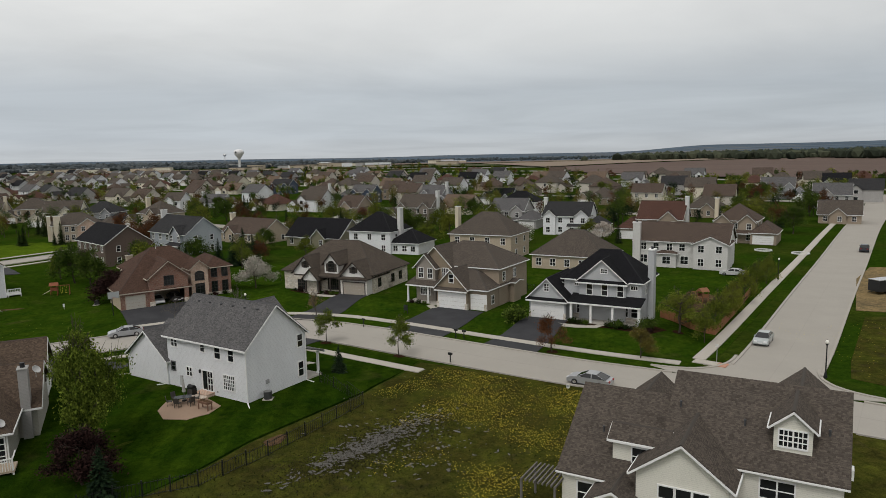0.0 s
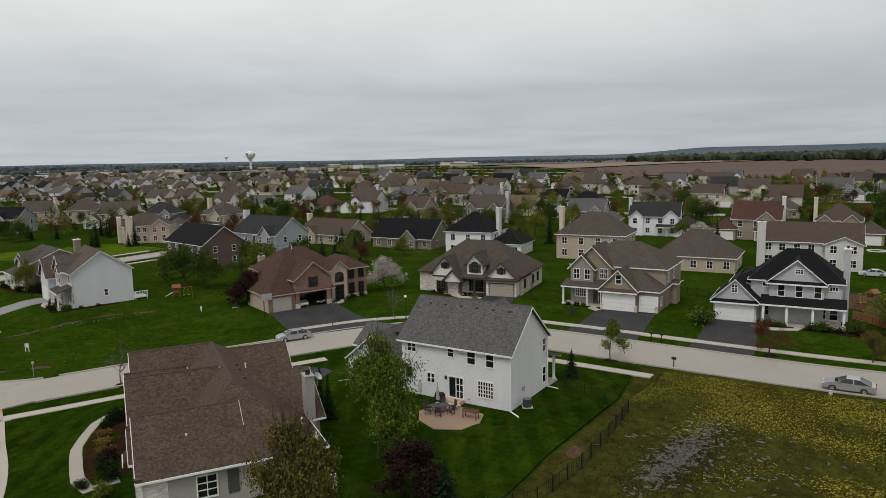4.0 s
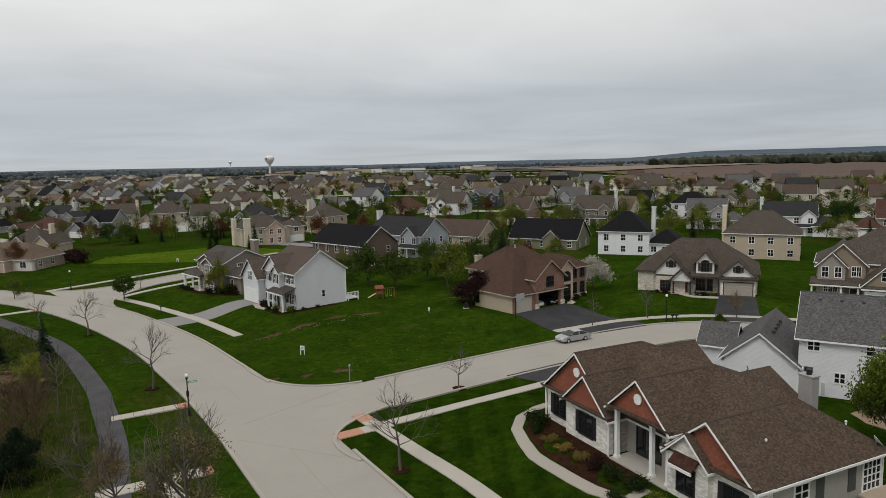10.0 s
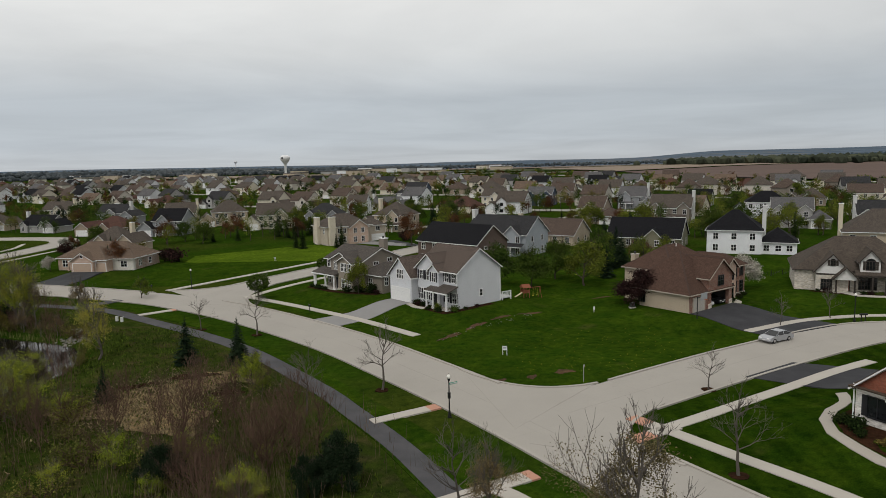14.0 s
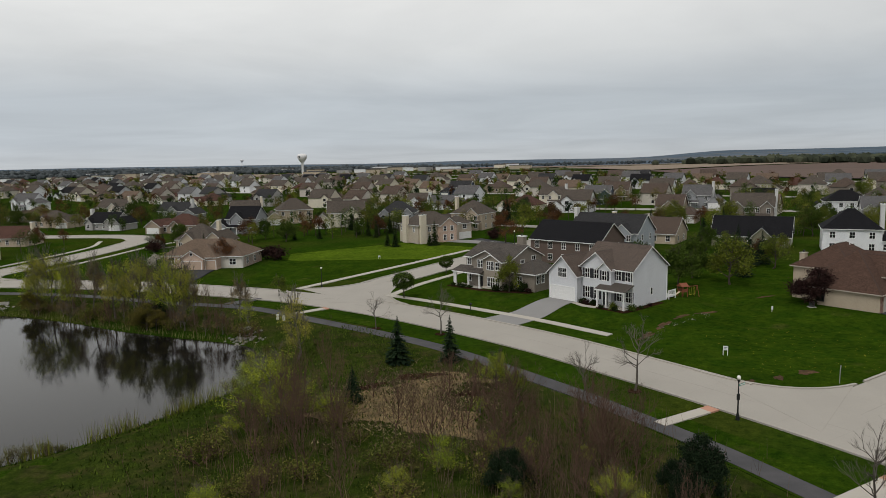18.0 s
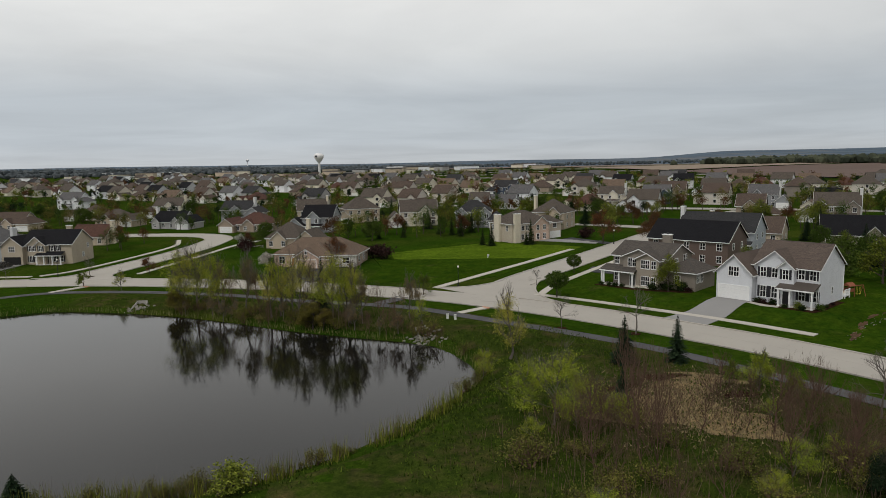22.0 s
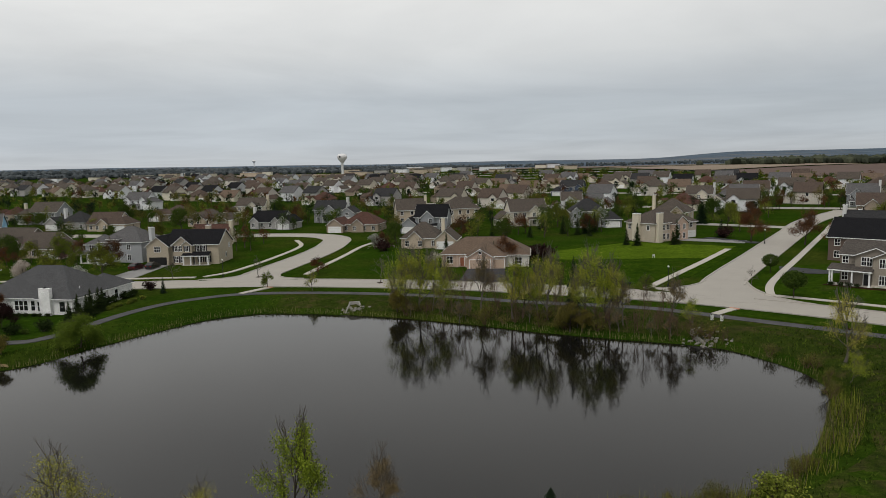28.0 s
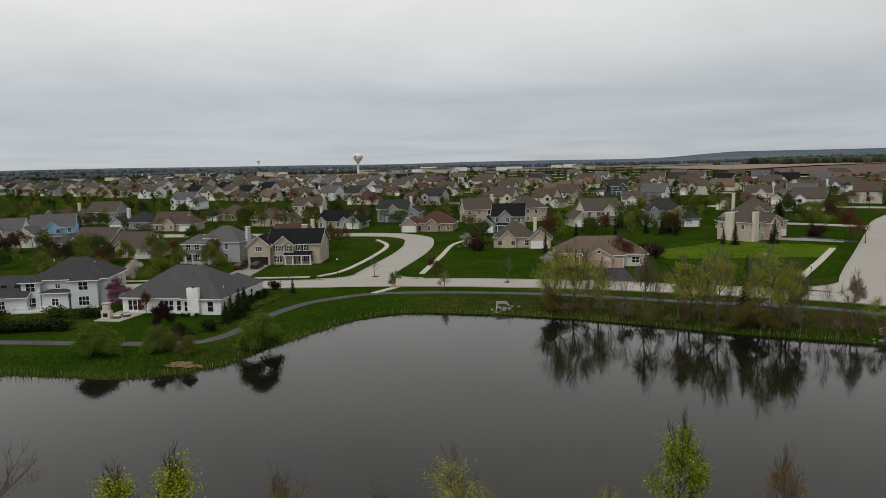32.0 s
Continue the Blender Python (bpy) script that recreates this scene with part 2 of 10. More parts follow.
@functools.lru_cache(maxsize=None)
def concrete(c, joints):
    """Cast concrete with tyre grime; joints: spacing in metres, 0 for none."""
    k = Nodes("concrete")
    v = k.co(True)
    f = k.noise(v, 6, 5, 0.65)
    g = k.noise(k.map(v, (1, 1, 1)), 0.22, 5)
    c0 = k.mix(f, scaled(c, 0.74), scaled(c, 0.89))
    c0 = k.mix(k.ramp(g, (0.35, (0.55, 0.55, 0.55)), (0.65, (0, 0, 0))), c0, scaled(c, 0.74))
    c0 = k.mix(k.ramp(k.noise(v, 1.2, 6), (0.66, (0, 0, 0)), (0.76, (0.5, 0.5, 0.5))), c0, scaled(c, 0.62))
    k.bump(f, 0.25, 0.01)
    return k.done(c0, 0.85, spec=0.2)


@functools.lru_cache(maxsize=None)
def asphalt(c):
    k = Nodes("asphalt")
    v = k.co(True)
    f = k.noise(v, 14, 4, 0.7)
    g = k.noise(v, 0.4, 5)
    col = k.mix(1.0, k.mix(f, scaled(c, 0.75), scaled(c, 1.3)), k.ramp(g, (0.3, (0.8, 0.8, 0.8)), (0.7, (1.25, 1.22, 1.2))), "MULTIPLY")
    k.bump(f, 0.4, 0.01)
    return k.done(col, 0.9, spec=0.2)


@functools.lru_cache(maxsize=None)
def glass():
    k = Nodes("window_glass")
    v = k.co()
    return k.done(k.mix(k.noise(v, 0.7, 2), (0.006, 0.007, 0.008), (0.022, 0.024, 0.026)), 0.06, spec=0.5)


@functools.lru_cache(maxsize=None)
def water():
    k = Nodes("pond_water")
    v = k.co(True)
    w1 = k.noise(k.map(v, (1.0, 0.55, 1)), 2.2, 4, 0.6)
    w2 = k.noise(v, 0.08, 3)
    amt = k.ramp(w2, (0.35, (0.25, 0.25, 0.25)), (0.65, (1, 1, 1)))
    nd = k.n("Bump", Distance=0.02)
    k.l(k.math("MULTIPLY", amt, 0.20), nd.inputs["Strength"])
    k.l(w1, nd.inputs["Height"])
    k.l(nd.outputs[0], k.b.inputs["Normal"])
    k.b.inputs["IOR"].default_value = 1.33
    return k.done((0.005, 0.005, 0.0045), 0.05, spec=0.45)


@functools.lru_cache(maxsize=None)
def leafage(c1, c2):
    k = Nodes("leaves")
    oi = k.n("ObjectInfo")
    ge = k.n("NewGeometry")
    col = k.mix(ge.outputs["Random Per Island"], scaled(c1, 0.56), scaled(c2, 0.84))
    tint = k.ramp(oi.outputs["Random"], (0.0, (0.78, 0.84, 0.8)), (1.0, (1.22, 1.12, 1.1)))
    m = k.done(k.mix(1.0, col, tint, "MULTIPLY"), 0.9, spec=0.03)
    k.b.inputs["Subsurface Weight"].default_value = 0.0
    return m


@functools.lru_cache(maxsize=None)
def bark(c):
    k = Nodes("bark")
    v = k.co()
    f = k.noise(k.map(v, (6, 6, 1.5)), 2, 5, 0.7)
    k.bump(f, 0.6, 0.03)
    return k.done(k.mix(f, scaled(c, 0.6), scaled(c, 1.3)), 0.95, spec=0.1)


WHITE = (0.76, 0.72, 0.71)
TRIM = plain((0.76, 0.76, 0.75), 0.5)

# ---- geometry helpers ----


# graded pads under the houses: place, heading, extent along and across, height, width of the slope
PADS = [(-55.4, 72.3, -65, 2, 27.5, -4, 12, 1.35, 8.0), (-15.24, 72.74, 147, -2.5, 20, -1.5, 12.5, 1.02, 9.0), (-99.6, 129.5, -50.3, -1.5, 17, -1.2, 13, 1.2, 8.5), (-114.4, 145.25, -46, -1, 17, -2.5, 12, 1.2, 8.0),
        (-53.5, 111.78, 36, -1, 20.5, -1.5, 15, 0.9, 8.0), (-29.76, 125.96, -24, -1, 20, -2.2, 15, 1.0, 9.0), (-4.91, 115.98, -31, -1, 17, -4.6, 13, 0.5, 8.0), (12.15, 99.68, -30, -1, 18, -1.2, 13, 0.95, 8.0), (-187.6, 181.2, -8, -1, 22, -2.2, 15, 0.5, 9.0)]
PADS = [(x, y, math.cos(radians(a)), math.sin(radians(a)), *rest) for x, y, a, *rest in PADS]


def rise(x, y):
    """The graded mounds on which the houses stand (numbers or arrays)."""
    if isinstance(x, np.ndarray):
        out = np.zeros(x.shape)
        for px, py, c, s, u0, u1, v0, v1, h, w in PADS:
            dx, dy = x - px, y - py
            u, v = dx * c + dy * s, dy * c - dx * s
            k = np.maximum(0, 1 - np.hypot(np.maximum(np.maximum(u0 - u, u - u1), 0), np.maximum(np.maximum(v0 - v, v - v1), 0)) / w)
            out = np.maximum(out, h * k * k * (3 - 2 * k))
        return out
    out = 0.0
    for px, py, c, s, u0, u1, v0, v1, h, w in PADS:
        dx, dy = x - px, y - py
        if dx * dx + dy * dy > 1400:
            continue
        u, v = dx * c + dy * s, dy * c - dx * s
        k = 1 - math.hypot(max(u0 - u, u - u1, 0), max(v0 - v, v - v1, 0)) / w
        if k > 0:
            out = max(out, h * k * k * (3 - 2 * k))
    return out


def gz(x, y):
    """Height of the land: falling a little to the west, rising gently to the north."""
    u = (y - 160.0) / 25.0
    return rise(x, y) + 0.7 + 0.009 * min(max(x, -260.0), 0.0) + 0.225 * (math.log1p(math.exp(u)) if u < 30 else u)


def mesh_of(name, verts, faces):
    me = bpy.data.meshes.new(name)
    me.from_pydata([tuple(v) for v in verts], [], faces)
    me.update()
    return me


def part(name, data, material, parent, label="", at=None):
    """One mesh object under a thing or part; data: a bmesh or a ready mesh."""
    if isinstance(data, bmesh.types.BMesh):
        me = bpy.data.meshes.new(name)
        bmesh.ops.recalc_face_normals(data, faces=data.faces)
        data.to_mesh(me)
        data.free()
        data = me
    if material is not None and not data.materials:
        data.materials.append(material)
    ob = new(name, data)
    if parent is not None:
        ob.parent = parent
    if at is not None:
        ob.matrix_basis = at
    if label:
        ob["label"] = label
    return ob


def box(bm, x0, x1, y0, y1, z0, z1, bevel=0.0):
    r = bmesh.ops.create_cube(bm, size=1.0, matrix=Matrix.Translation(((x0 + x1) / 2, (y0 + y1) / 2, (z0 + z1) / 2)) @ Matrix.Diagonal((abs(x1 - x0), abs(y1 - y0), abs(z1 - z0), 1)))
    if bevel:
        ed = {e for v in r["verts"] for e in v.link_edges}
        bmesh.ops.bevel(bm, geom=list(ed), offset=bevel, segments=1, affect="EDGES")
    return bm


def cone(bm, r1, r2, h, x=0, y=0, z=0, seg=10):
    bmesh.ops.create_cone(bm, cap_ends=True, segments=seg, radius1=r1, radius2=r2, depth=h, matrix=Matrix.Translation((x, y, z + h / 2)))
    return bm


def board(bm, p, q, up, out):
    """A board from p to q: up and out are vectors of its height and thickness."""
    p, q, up, out = Vector(p), Vector(q), Vector(up), Vector(out)
    vs = [bm.verts.new(c) for c in (p, q, q + up, p + up, p + out, q + out, q + up + out, p + up + out)]
    for f in ((0, 1, 2, 3), (7, 6, 5, 4), (0, 4, 5, 1), (1, 5, 6, 2), (2, 6, 7, 3), (3, 7, 4, 0)):
        bm.faces.new([vs[i] for i in f])
    return bm


def spline(pts, step=2.5):
    """Points along a smooth line through pts (x, y)."""
    p = [Vector((a, b, 0)) for a, b in pts]
    p = [2 * p[0] - p[1], *p, 2 * p[-1] - p[-2]]
    out = []
    for i in range(1, len(p) - 2):
        n = max(1, int((p[i + 1] - p[i]).length / step))
        for j in range(n):
            t = j / n
            out.append(0.5 * ((2 * p[i]) + (p[i + 1] - p[i - 1]) * t + (2 * p[i - 1] - 5 * p[i] + 4 * p[i + 1] - p[i + 2]) * t * t + (3 * p[i] - p[i - 1] - 3 * p[i + 1] + p[i + 2]) * t ** 3))
    out.append(p[-2])
    return out


def normals2d(line):
    out = []
    for i, p in enumerate(line):
        d = (line[min(i + 1, len(line) - 1)] - line[max(i - 1, 0)]).normalized()
        out.append(Vector((-d.y, d.x, 0)))
    return out


def strip(line, a, b, z0, z1, lift=gz):
    """A slab along a line, from offset a to offset b (left is plus), its top at z1 and its sides down to z0."""
    ns = normals2d(line)
    vs, fs = [], []
    for p, n in zip(line, ns):
        l, r = p + n * b, p + n * a
        gl, gr = lift(l.x, l.y), lift(r.x, r.y)
        vs += [(r.x, r.y, gr + z0), (r.x, r.y, gr + z1), (l.x, l.y, gl + z1), (l.x, l.y, gl + z0)]
    for i in range(len(line) - 1):
        k = 4 * i
        for j in range(3):
            fs.append((k + j + 4, k + j + 5, k + j + 1, k + j))
    fs.append((0, 1, 2, 3))
    k = 4 * len(line) - 4
    fs.append((k + 3, k + 2, k + 1, k))
    return vs, fs


def patch(name, pts, z1, material, parent=None, z0=-0.15, cell=3.0, lift=gz):
    """A level-lying slab with the outline pts, laid on the land."""
    bm = bmesh.new()
    bm.faces.new([bm.verts.new((x, y, 0)) for x, y in pts])
    xs, ys = [p[0] for p in pts], [p[1] for p in pts]
    y = math.floor(min(ys) / cell) * cell
    while y < max(ys):
        bmesh.ops.bisect_plane(bm, geom=bm.verts[:] + bm.edges[:] + bm.faces[:], plane_co=(0, y, 0), plane_no=(0, 1, 0))
        y += cell
    step = cell
    x = math.floor(min(xs) / step) * step
    while x < max(xs):
        bmesh.ops.bisect_plane(bm, geom=bm.verts[:] + bm.edges[:] + bm.faces[:], plane_co=(x, 0, 0), plane_no=(1, 0, 0))
        x += step
    top = bm.faces[:]
    rim = [e for e in bm.edges if e.is_boundary]
    ext = bmesh.ops.extrude_edge_only(bm, edges=rim)
    low = {v for v in ext["geom"] if isinstance(v, bmesh.types.BMVert)}
    for v in bm.verts:
        v.co.z = lift(v.co.x, v.co.y) + (z0 if v in low else z1)
    bmesh.ops.triangulate(bm, faces=top)
    return part(name, bm, material, parent)

# ---- the land ----
WATER = -2.5
POND = [(-144.5, 110), (-142.0, 103), (-142.8, 96), (-147.4, 88.4), (-153.4, 79.8), (-160, 73.8), (-169, 69.5), (-185, 68.2), (-205, 67.6), (-230, 66), (-255, 66), (-285, 67), (-300, 75), (-300, 100), (-290, 111),
        (-276, 112), (-259, 109), (-252, 110.3), (-245.6, 114.2), (-242, 122), (-236, 132), (-229.6, 141.5), (-221.6, 145.3), (-209, 143.5), (-199, 140.6), (-186, 134.8), (-172, 126.6), (-160.6, 121.2), (-151.8, 117.5), (-147, 114.5)]
SHORE = np.array([(p.x, p.y) for p in spline(POND + POND[:1], 3.0)][:-1])


def pond_gap(x, y):
    """Distance to the pond's edge, minus inside it (arrays)."""
    a, b = SHORE, np.roll(SHORE, -1, 0)
    p = np.stack([x, y], -1)[..., None, :]
    d = b - a
    t = np.clip(((p - a) * d).sum(-1) / (d * d).sum(-1), 0, 1)
    dist = np.linalg.norm(p - a - t[..., None] * d, axis=-1).min(-1)
    py, px = p[..., 1], p[..., 0]
    cross = ((a[:, 1] > py) != (b[:, 1] > py)) & (px < (b[:, 0] - a[:, 0]) * (py - a[:, 1]) / (b[:, 1] - a[:, 1] + 1e-9) + a[:, 0])
    return np.where(cross.sum(-1) % 2 == 1, -dist, dist)


def smooth(a, b, v):
    t = np.clip((v - a) / (b - a), 0, 1)
    return t * t * (3 - 2 * t)


def far_hills(x, y):
    """Low wooded rises far to the north-west and north-east."""
    az = np.arctan2(x + 100, np.maximum(y, 1))
    r = np.hypot(x + 100, y)
    east = (smooth(0.27, 0.40, az) * 29 + smooth(0.40, 0.75, az) * 11) * smooth(2200, 3800, r)
    west = smooth(0.10, 0.55, -az) * smooth(1500, 3200, r) * 10
    roll = 5 * np.sin(x / 410 + 1) * np.sin(y / 370) * smooth(500, 1600, r)
    return east + west + roll


GX = np.unique(np.concatenate([np.arange(-340, 130.1, 2.5), np.arange(-700, 700, 30), np.arange(-5200, 5200, 160)]))
GY = np.unique(np.concatenate([np.arange(40, 260.1, 2.5), np.arange(-120, 700, 24), np.arange(-900, 4900, 130)]))


def land(x, y):
    """Height of the bare ground for arrays, with the pond's basin and the far hills."""
    u = (y - 160.0) / 25.0
    z = 0.7 + 0.009 * np.clip(x, -260, 0) + 0.225 * np.where(u < 30, np.log1p(np.exp(np.minimum(u, 30))), u)
    far = np.maximum(y - 1100, 0)
    z = z - 0.007 * far + far_hills(x, y) + rise(x, y)
    near = (x > -330) & (x < -115) & (y > 35) & (y < 172)
    gap = pond_gap(x[near], y[near])
    bank = z[near]
    low = WATER + np.where(gap > 0, gap * 0.34, gap * 0.28)
    z[near] = np.minimum(bank, np.maximum(low, WATER - 1.6))
    return z


def build_land():
    X, Y = np.meshgrid(GX, GY)
    Z = land(X, Y) - 0.02 - 0.12 * (rise(X, Y) > 0.01)
    rng = np.random.default_rng(3)
    nx = len(GX)
    verts = np.stack([X, Y, Z], -1).reshape(-1, 3)
    i = np.arange(len(verts)).reshape(X.shape)
    faces = np.stack([i[:-1, :-1], i[:-1, 1:], i[1:, 1:], i[1:, :-1]], -1).reshape(-1, 4)
    me = bpy.data.meshes.new("ground")
    me.from_pydata(verts.tolist(), [], faces.tolist())
    me.shade_smooth()
    me.materials.append(ground_mat("country"))
    # haze-tinted colour for ground more than 1700 m out
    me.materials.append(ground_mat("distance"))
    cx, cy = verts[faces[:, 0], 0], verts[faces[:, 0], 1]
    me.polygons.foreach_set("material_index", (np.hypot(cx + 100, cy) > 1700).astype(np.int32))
    g = new("ground", me)
    tagged(g, "gently rolling grassland under the whole neighbourhood", "ground", kind="structure")
    return g


ground = build_land()
pond = part("water", mesh_of("water", [(-345, 30, WATER), (-110, 30, WATER), (-110, 160, WATER), (-345, 160, WATER)], [(0, 1, 2, 3)]), water(), None)
tagged(pond, "calm dark retention pond mirroring trees and clouds", "water", kind="structure")


def flat(x, y):
    return float(land(np.array([float(x)]), np.array([float(y)]))[0])


# ---- streets, paths, walks ----
ROAD = concrete((0.40, 0.375, 0.335), 0)
WALK = concrete((0.50, 0.465, 0.41), 1.5)
KERB = concrete((0.43, 0.40, 0.355), 0)
DRIVE = asphalt((0.035, 0.036, 0.040))
PATHM = asphalt((0.060, 0.060, 0.064))
GREYDRIVE = concrete((0.28, 0.275, 0.27), 2)
RAMP = plain((0.43, 0.225, 0.155), 0.85)
HALF = 4.4

ROAD_A = [(77.1, 34.7), (44.1, 57.2), (26.2, 69.6), (13.7, 76.9), (-0.1, 86.3), (-11.9, 94.8), (-21.6, 100.4), (-29.6, 101.8), (-37.4, 99.7), (-51.5, 92.2), (-60.2, 87.1), (-72.3, 79.5), (-83.3, 72.4)]
ROAD_B = [(90.0, -270.0), (20.0, -130.0), (-29.9, -30.0), (-46.9, 4.0), (-56.9, 26.1), (-66.9, 46.1), (-75.2, 60.8), (-84.2, 76.1), (-94.2, 91.0), (-105.6, 106.5), (-122.3, 124.5), (-136.6, 136.7), (-149.2, 144.9), (-170.4, 155.0), (-188.6, 162.1), (-216.0, 169.1), (-243.8, 172.3), (-280.0, 172.9), (-340.0, 171.0)]
ROAD_C = [(-137.6, 139.8), (-131.5, 153.7), (-122.2, 167.9), (-107.5, 188.7), (-77.0, 232.2), (-54.5, 263.7), (-19.5, 299.7)]
ROAD_D = [(-232, 170), (-231.3, 180), (-229, 191), (-223.5, 217), (-221.5, 238), (-224, 256), (-240, 268), (-290, 276), (-380, 290)]
ROAD_N = [(30.6, 66), (37.2, 75), (45.6, 87), (63.8, 114), (86.1, 146.7), (125, 204), (170, 268), (210, 330)]
ROADS = []


def build_road(name, pts, label, lift, kerb_gaps, walks=(), half=HALF):
    """A concrete street: the slab as one thing, its kerbs and walks as parts of the setting."""
    line = spline(pts, 2.5)
    slab = part(name, mesh_of(name, *strip(line, -half, half, -0.2, 0.03 + lift)), ROAD, None)
    tagged(slab, label, "road", kind="structure")
    # joints across and along the slab, raised as sealed seams
    jv, jf = [], []
    ns = normals2d(line)
    run = 0.0
    for i in range(1, len(line)):
        run += (line[i] - line[i - 1]).length
        if run > 4.9:
            run = 0.0
            p, n = line[i], ns[i]
            d = Vector((n.y, -n.x, 0)) * 0.025
            k = len(jv)
            for q in (p - n * half - d, p + n * half - d, p + n * half + d, p - n * half + d):
                jv.append((q.x, q.y, gz(q.x, q.y) + 0.036 + lift))
            jf.append((k, k + 1, k + 2, k + 3))
    vs, fs = strip(line, -0.03, 0.03, 0.0, 0.036 + lift)
    k = len(jv)
    jv += vs
    jf += [tuple(a + k for a in f) for f in fs]
    if lift < 0.03:
        tagged(part("joints", mesh_of("joints", jv, jf), concrete((0.375, 0.352, 0.315), 0), slab), kind="stuff")
    for side in (-1, 1):
        run = []
        for p, n in zip(line, ns):
            q = p + n * side * (half + 0.15)
            blocked = any((q.x - gx) ** 2 + (q.y - gy) ** 2 < r * r for gx, gy, r in kerb_gaps)
            if not blocked:
                run.append(p)
            if (blocked or p is line[-1]) and len(run) > 2:
                part("kerb", mesh_of("kerb", *strip(run, *sorted((side * half, side * (half + 0.32))), -0.2, 0.16)), KERB, slab)
            if blocked:
                run = []
    ROADS.append(line)
    return slab


A0, N0, C0, D0 = (-80, 77), (31, 67), (-138, 147), (-232, 175)
road_a = build_road("road", ROAD_A, "pale concrete residential street curving between the houses", 0.0, [(*N0, 9), (-84, 74, 13.2)])
road_b = build_road("road", ROAD_B, "pale concrete collector street bending round the pond", 0.006, [(-76, 77.5, 10.5), (*C0, 9.5), (*D0, 9.5)])
road_c = build_road("road", ROAD_C, "pale concrete side street running north", 0.012, [(-139, 143, 12)], half=3.9)
road_d = build_road("road", ROAD_D, "pale concrete side street past a planted island", 0.012, [(-232, 171, 12)])
road_n = build_road("road", ROAD_N, "pale concrete straight street with a parked car", 0.012, [(29, 66, 12)])


def corner(name, tip, a, b, reach=2.2):
    """The rounded paving of a street corner: from a over tip to b, filled, with its curved kerb."""
    tip, a, b = Vector((*tip, 0)), Vector((*a, 0)), Vector((*b, 0))
    arc = [(1 - t) ** 2 * a + 2 * t * (1 - t) * tip + t * t * b for t in (i / 10 for i in range(11))]
    inner = (a + b) / 2 + (tip - (a + b) / 2) * reach
    pts = [(p.x, p.y) for p in arc] + [(inner.x, inner.y)]
    ob = patch(name, pts, 0.05, ROAD)
    tagged(ob, "rounded concrete street corner", "road", kind="structure")
    c = part("kerb", mesh_of("kerb", *strip(arc, -0.32, 0.0, -0.2, 0.16)), KERB, ob)
    return ob


# streets' corners: (meeting of the kerb lines, end on one kerb, end on the other)
corner("road", (-78.4, 69.0), (-68.7, 76.8), (-71.5, 63.1), 1.6)
corner("road", (-82.6, 80.4), (-88.6, 90.9), (-73.8, 84.2))
corner("road", (31.0, 73.5), (35.5, 81.0), (24.0, 78.0))
corner("road", (38.0, 69.0), (44.5, 64.5), (42.0, 75.0))
corner("road", (-131.0, 141.5), (-125.0, 157.0), (-124.0, 133.0))
corner("road", (-139.3, 149.2), (-147.5, 152.5), (-133.0, 158.4))
corner("road", (-235.8, 177.5), (-244.0, 178.2), (-234.5, 185.5))
corner("road", (-227.2, 176.8), (-225.5, 185.5), (-219.0, 175.6))


def walkway(name, pts, width, material, label, z=0.12, step=1.5, joints=True, kind="structure"):
    line = spline(pts, step)
    ob = part(name, mesh_of(name, *strip(line, -width / 2, width / 2, -0.15, z, gz)), material, None)
    tagged(ob, label, "path" if material == PATHM else "pavement", kind=kind)
    return ob


def offset(pts, d, lo=None, hi=None):
    line = spline(pts, 2.5)
    out = [p + n * d for p, n in zip(line, normals2d(line))]
    if lo is not None:
        out = [p for p in out if lo <= p.x <= hi]
    return [(p.x, p.y) for p in out[::3]] + [(out[-1].x, out[-1].y)]


# walks that follow the streets
walkway("drive", [(-97.2, 211.6), (-101.0, 217.4), (-106.4, 226.4)], 3.6, DRIVE, "dark asphalt drive of the house by the meadow", 0.10)
walkway("road", [(-71.0, 246.4), (-81.0, 255.2), (-96.0, 267.6)], 6.4, ROAD, "pale concrete street branching off beyond the meadow", 0.05)
walkway("pavement", offset(ROAD_A, -8.4, -51, 30), 1.45, WALK, "concrete pavement along the north side of the street")
walkway("pavement", offset(ROAD_A, 8.6, -20, -1), 1.4, WALK, "concrete pavement ending at the vacant lot")
walkway("pavement", [(-40.6, 88.4), (-47.0, 85.0), (-53.6, 80.9), (-60.0, 77.0), (-65.6, 73.6), (-70.7, 70.6)], 1.4, WALK, "concrete pavement beside the corner house")
walkway("pavement", [(-70.9, 70.6), (-67.2, 64.8), (-61.6, 56.0), (-55, 42), (-46, 24), (-36, 4), (10, -86), (80, -225)], 1.5, WALK, "concrete pavement beside the corner lawn")
walkway("pavement", [(-94.4, 107.6), (-103.2, 118.2), (-111.8, 127.0), (-120.6, 135.4), (-128.4, 142.0)], 1.5, WALK, "pale new concrete pavement ending at the open lot")
walkway("pavement", [(-147.2, 151.6), (-135.9, 166.7), (-124.1, 182.4), (-110.0, 201.7)], 1.6, WALK, "concrete pavement along the side street's meadow")
walkway("pavement", offset(ROAD_C, -8.6, -128, -48), 1.5, WALK, "concrete pavement along the side street's gardens")
walkway("pavement", offset(ROAD_N, 8.4, 29, 130), 1.5, WALK, "concrete pavement along the straight street")
walkway("pavement", [(-244, 182), (-238.8, 190), (-233.5, 215), (-231.5, 236), (-236, 252)], 1.4, WALK, "concrete pavement by the curving side street")
walkway("pavement", [(-219.5, 181), (-217.5, 193), (-214.5, 210), (-211, 232), (-206, 244)], 1.4, WALK, "concrete pavement by the garden corner")
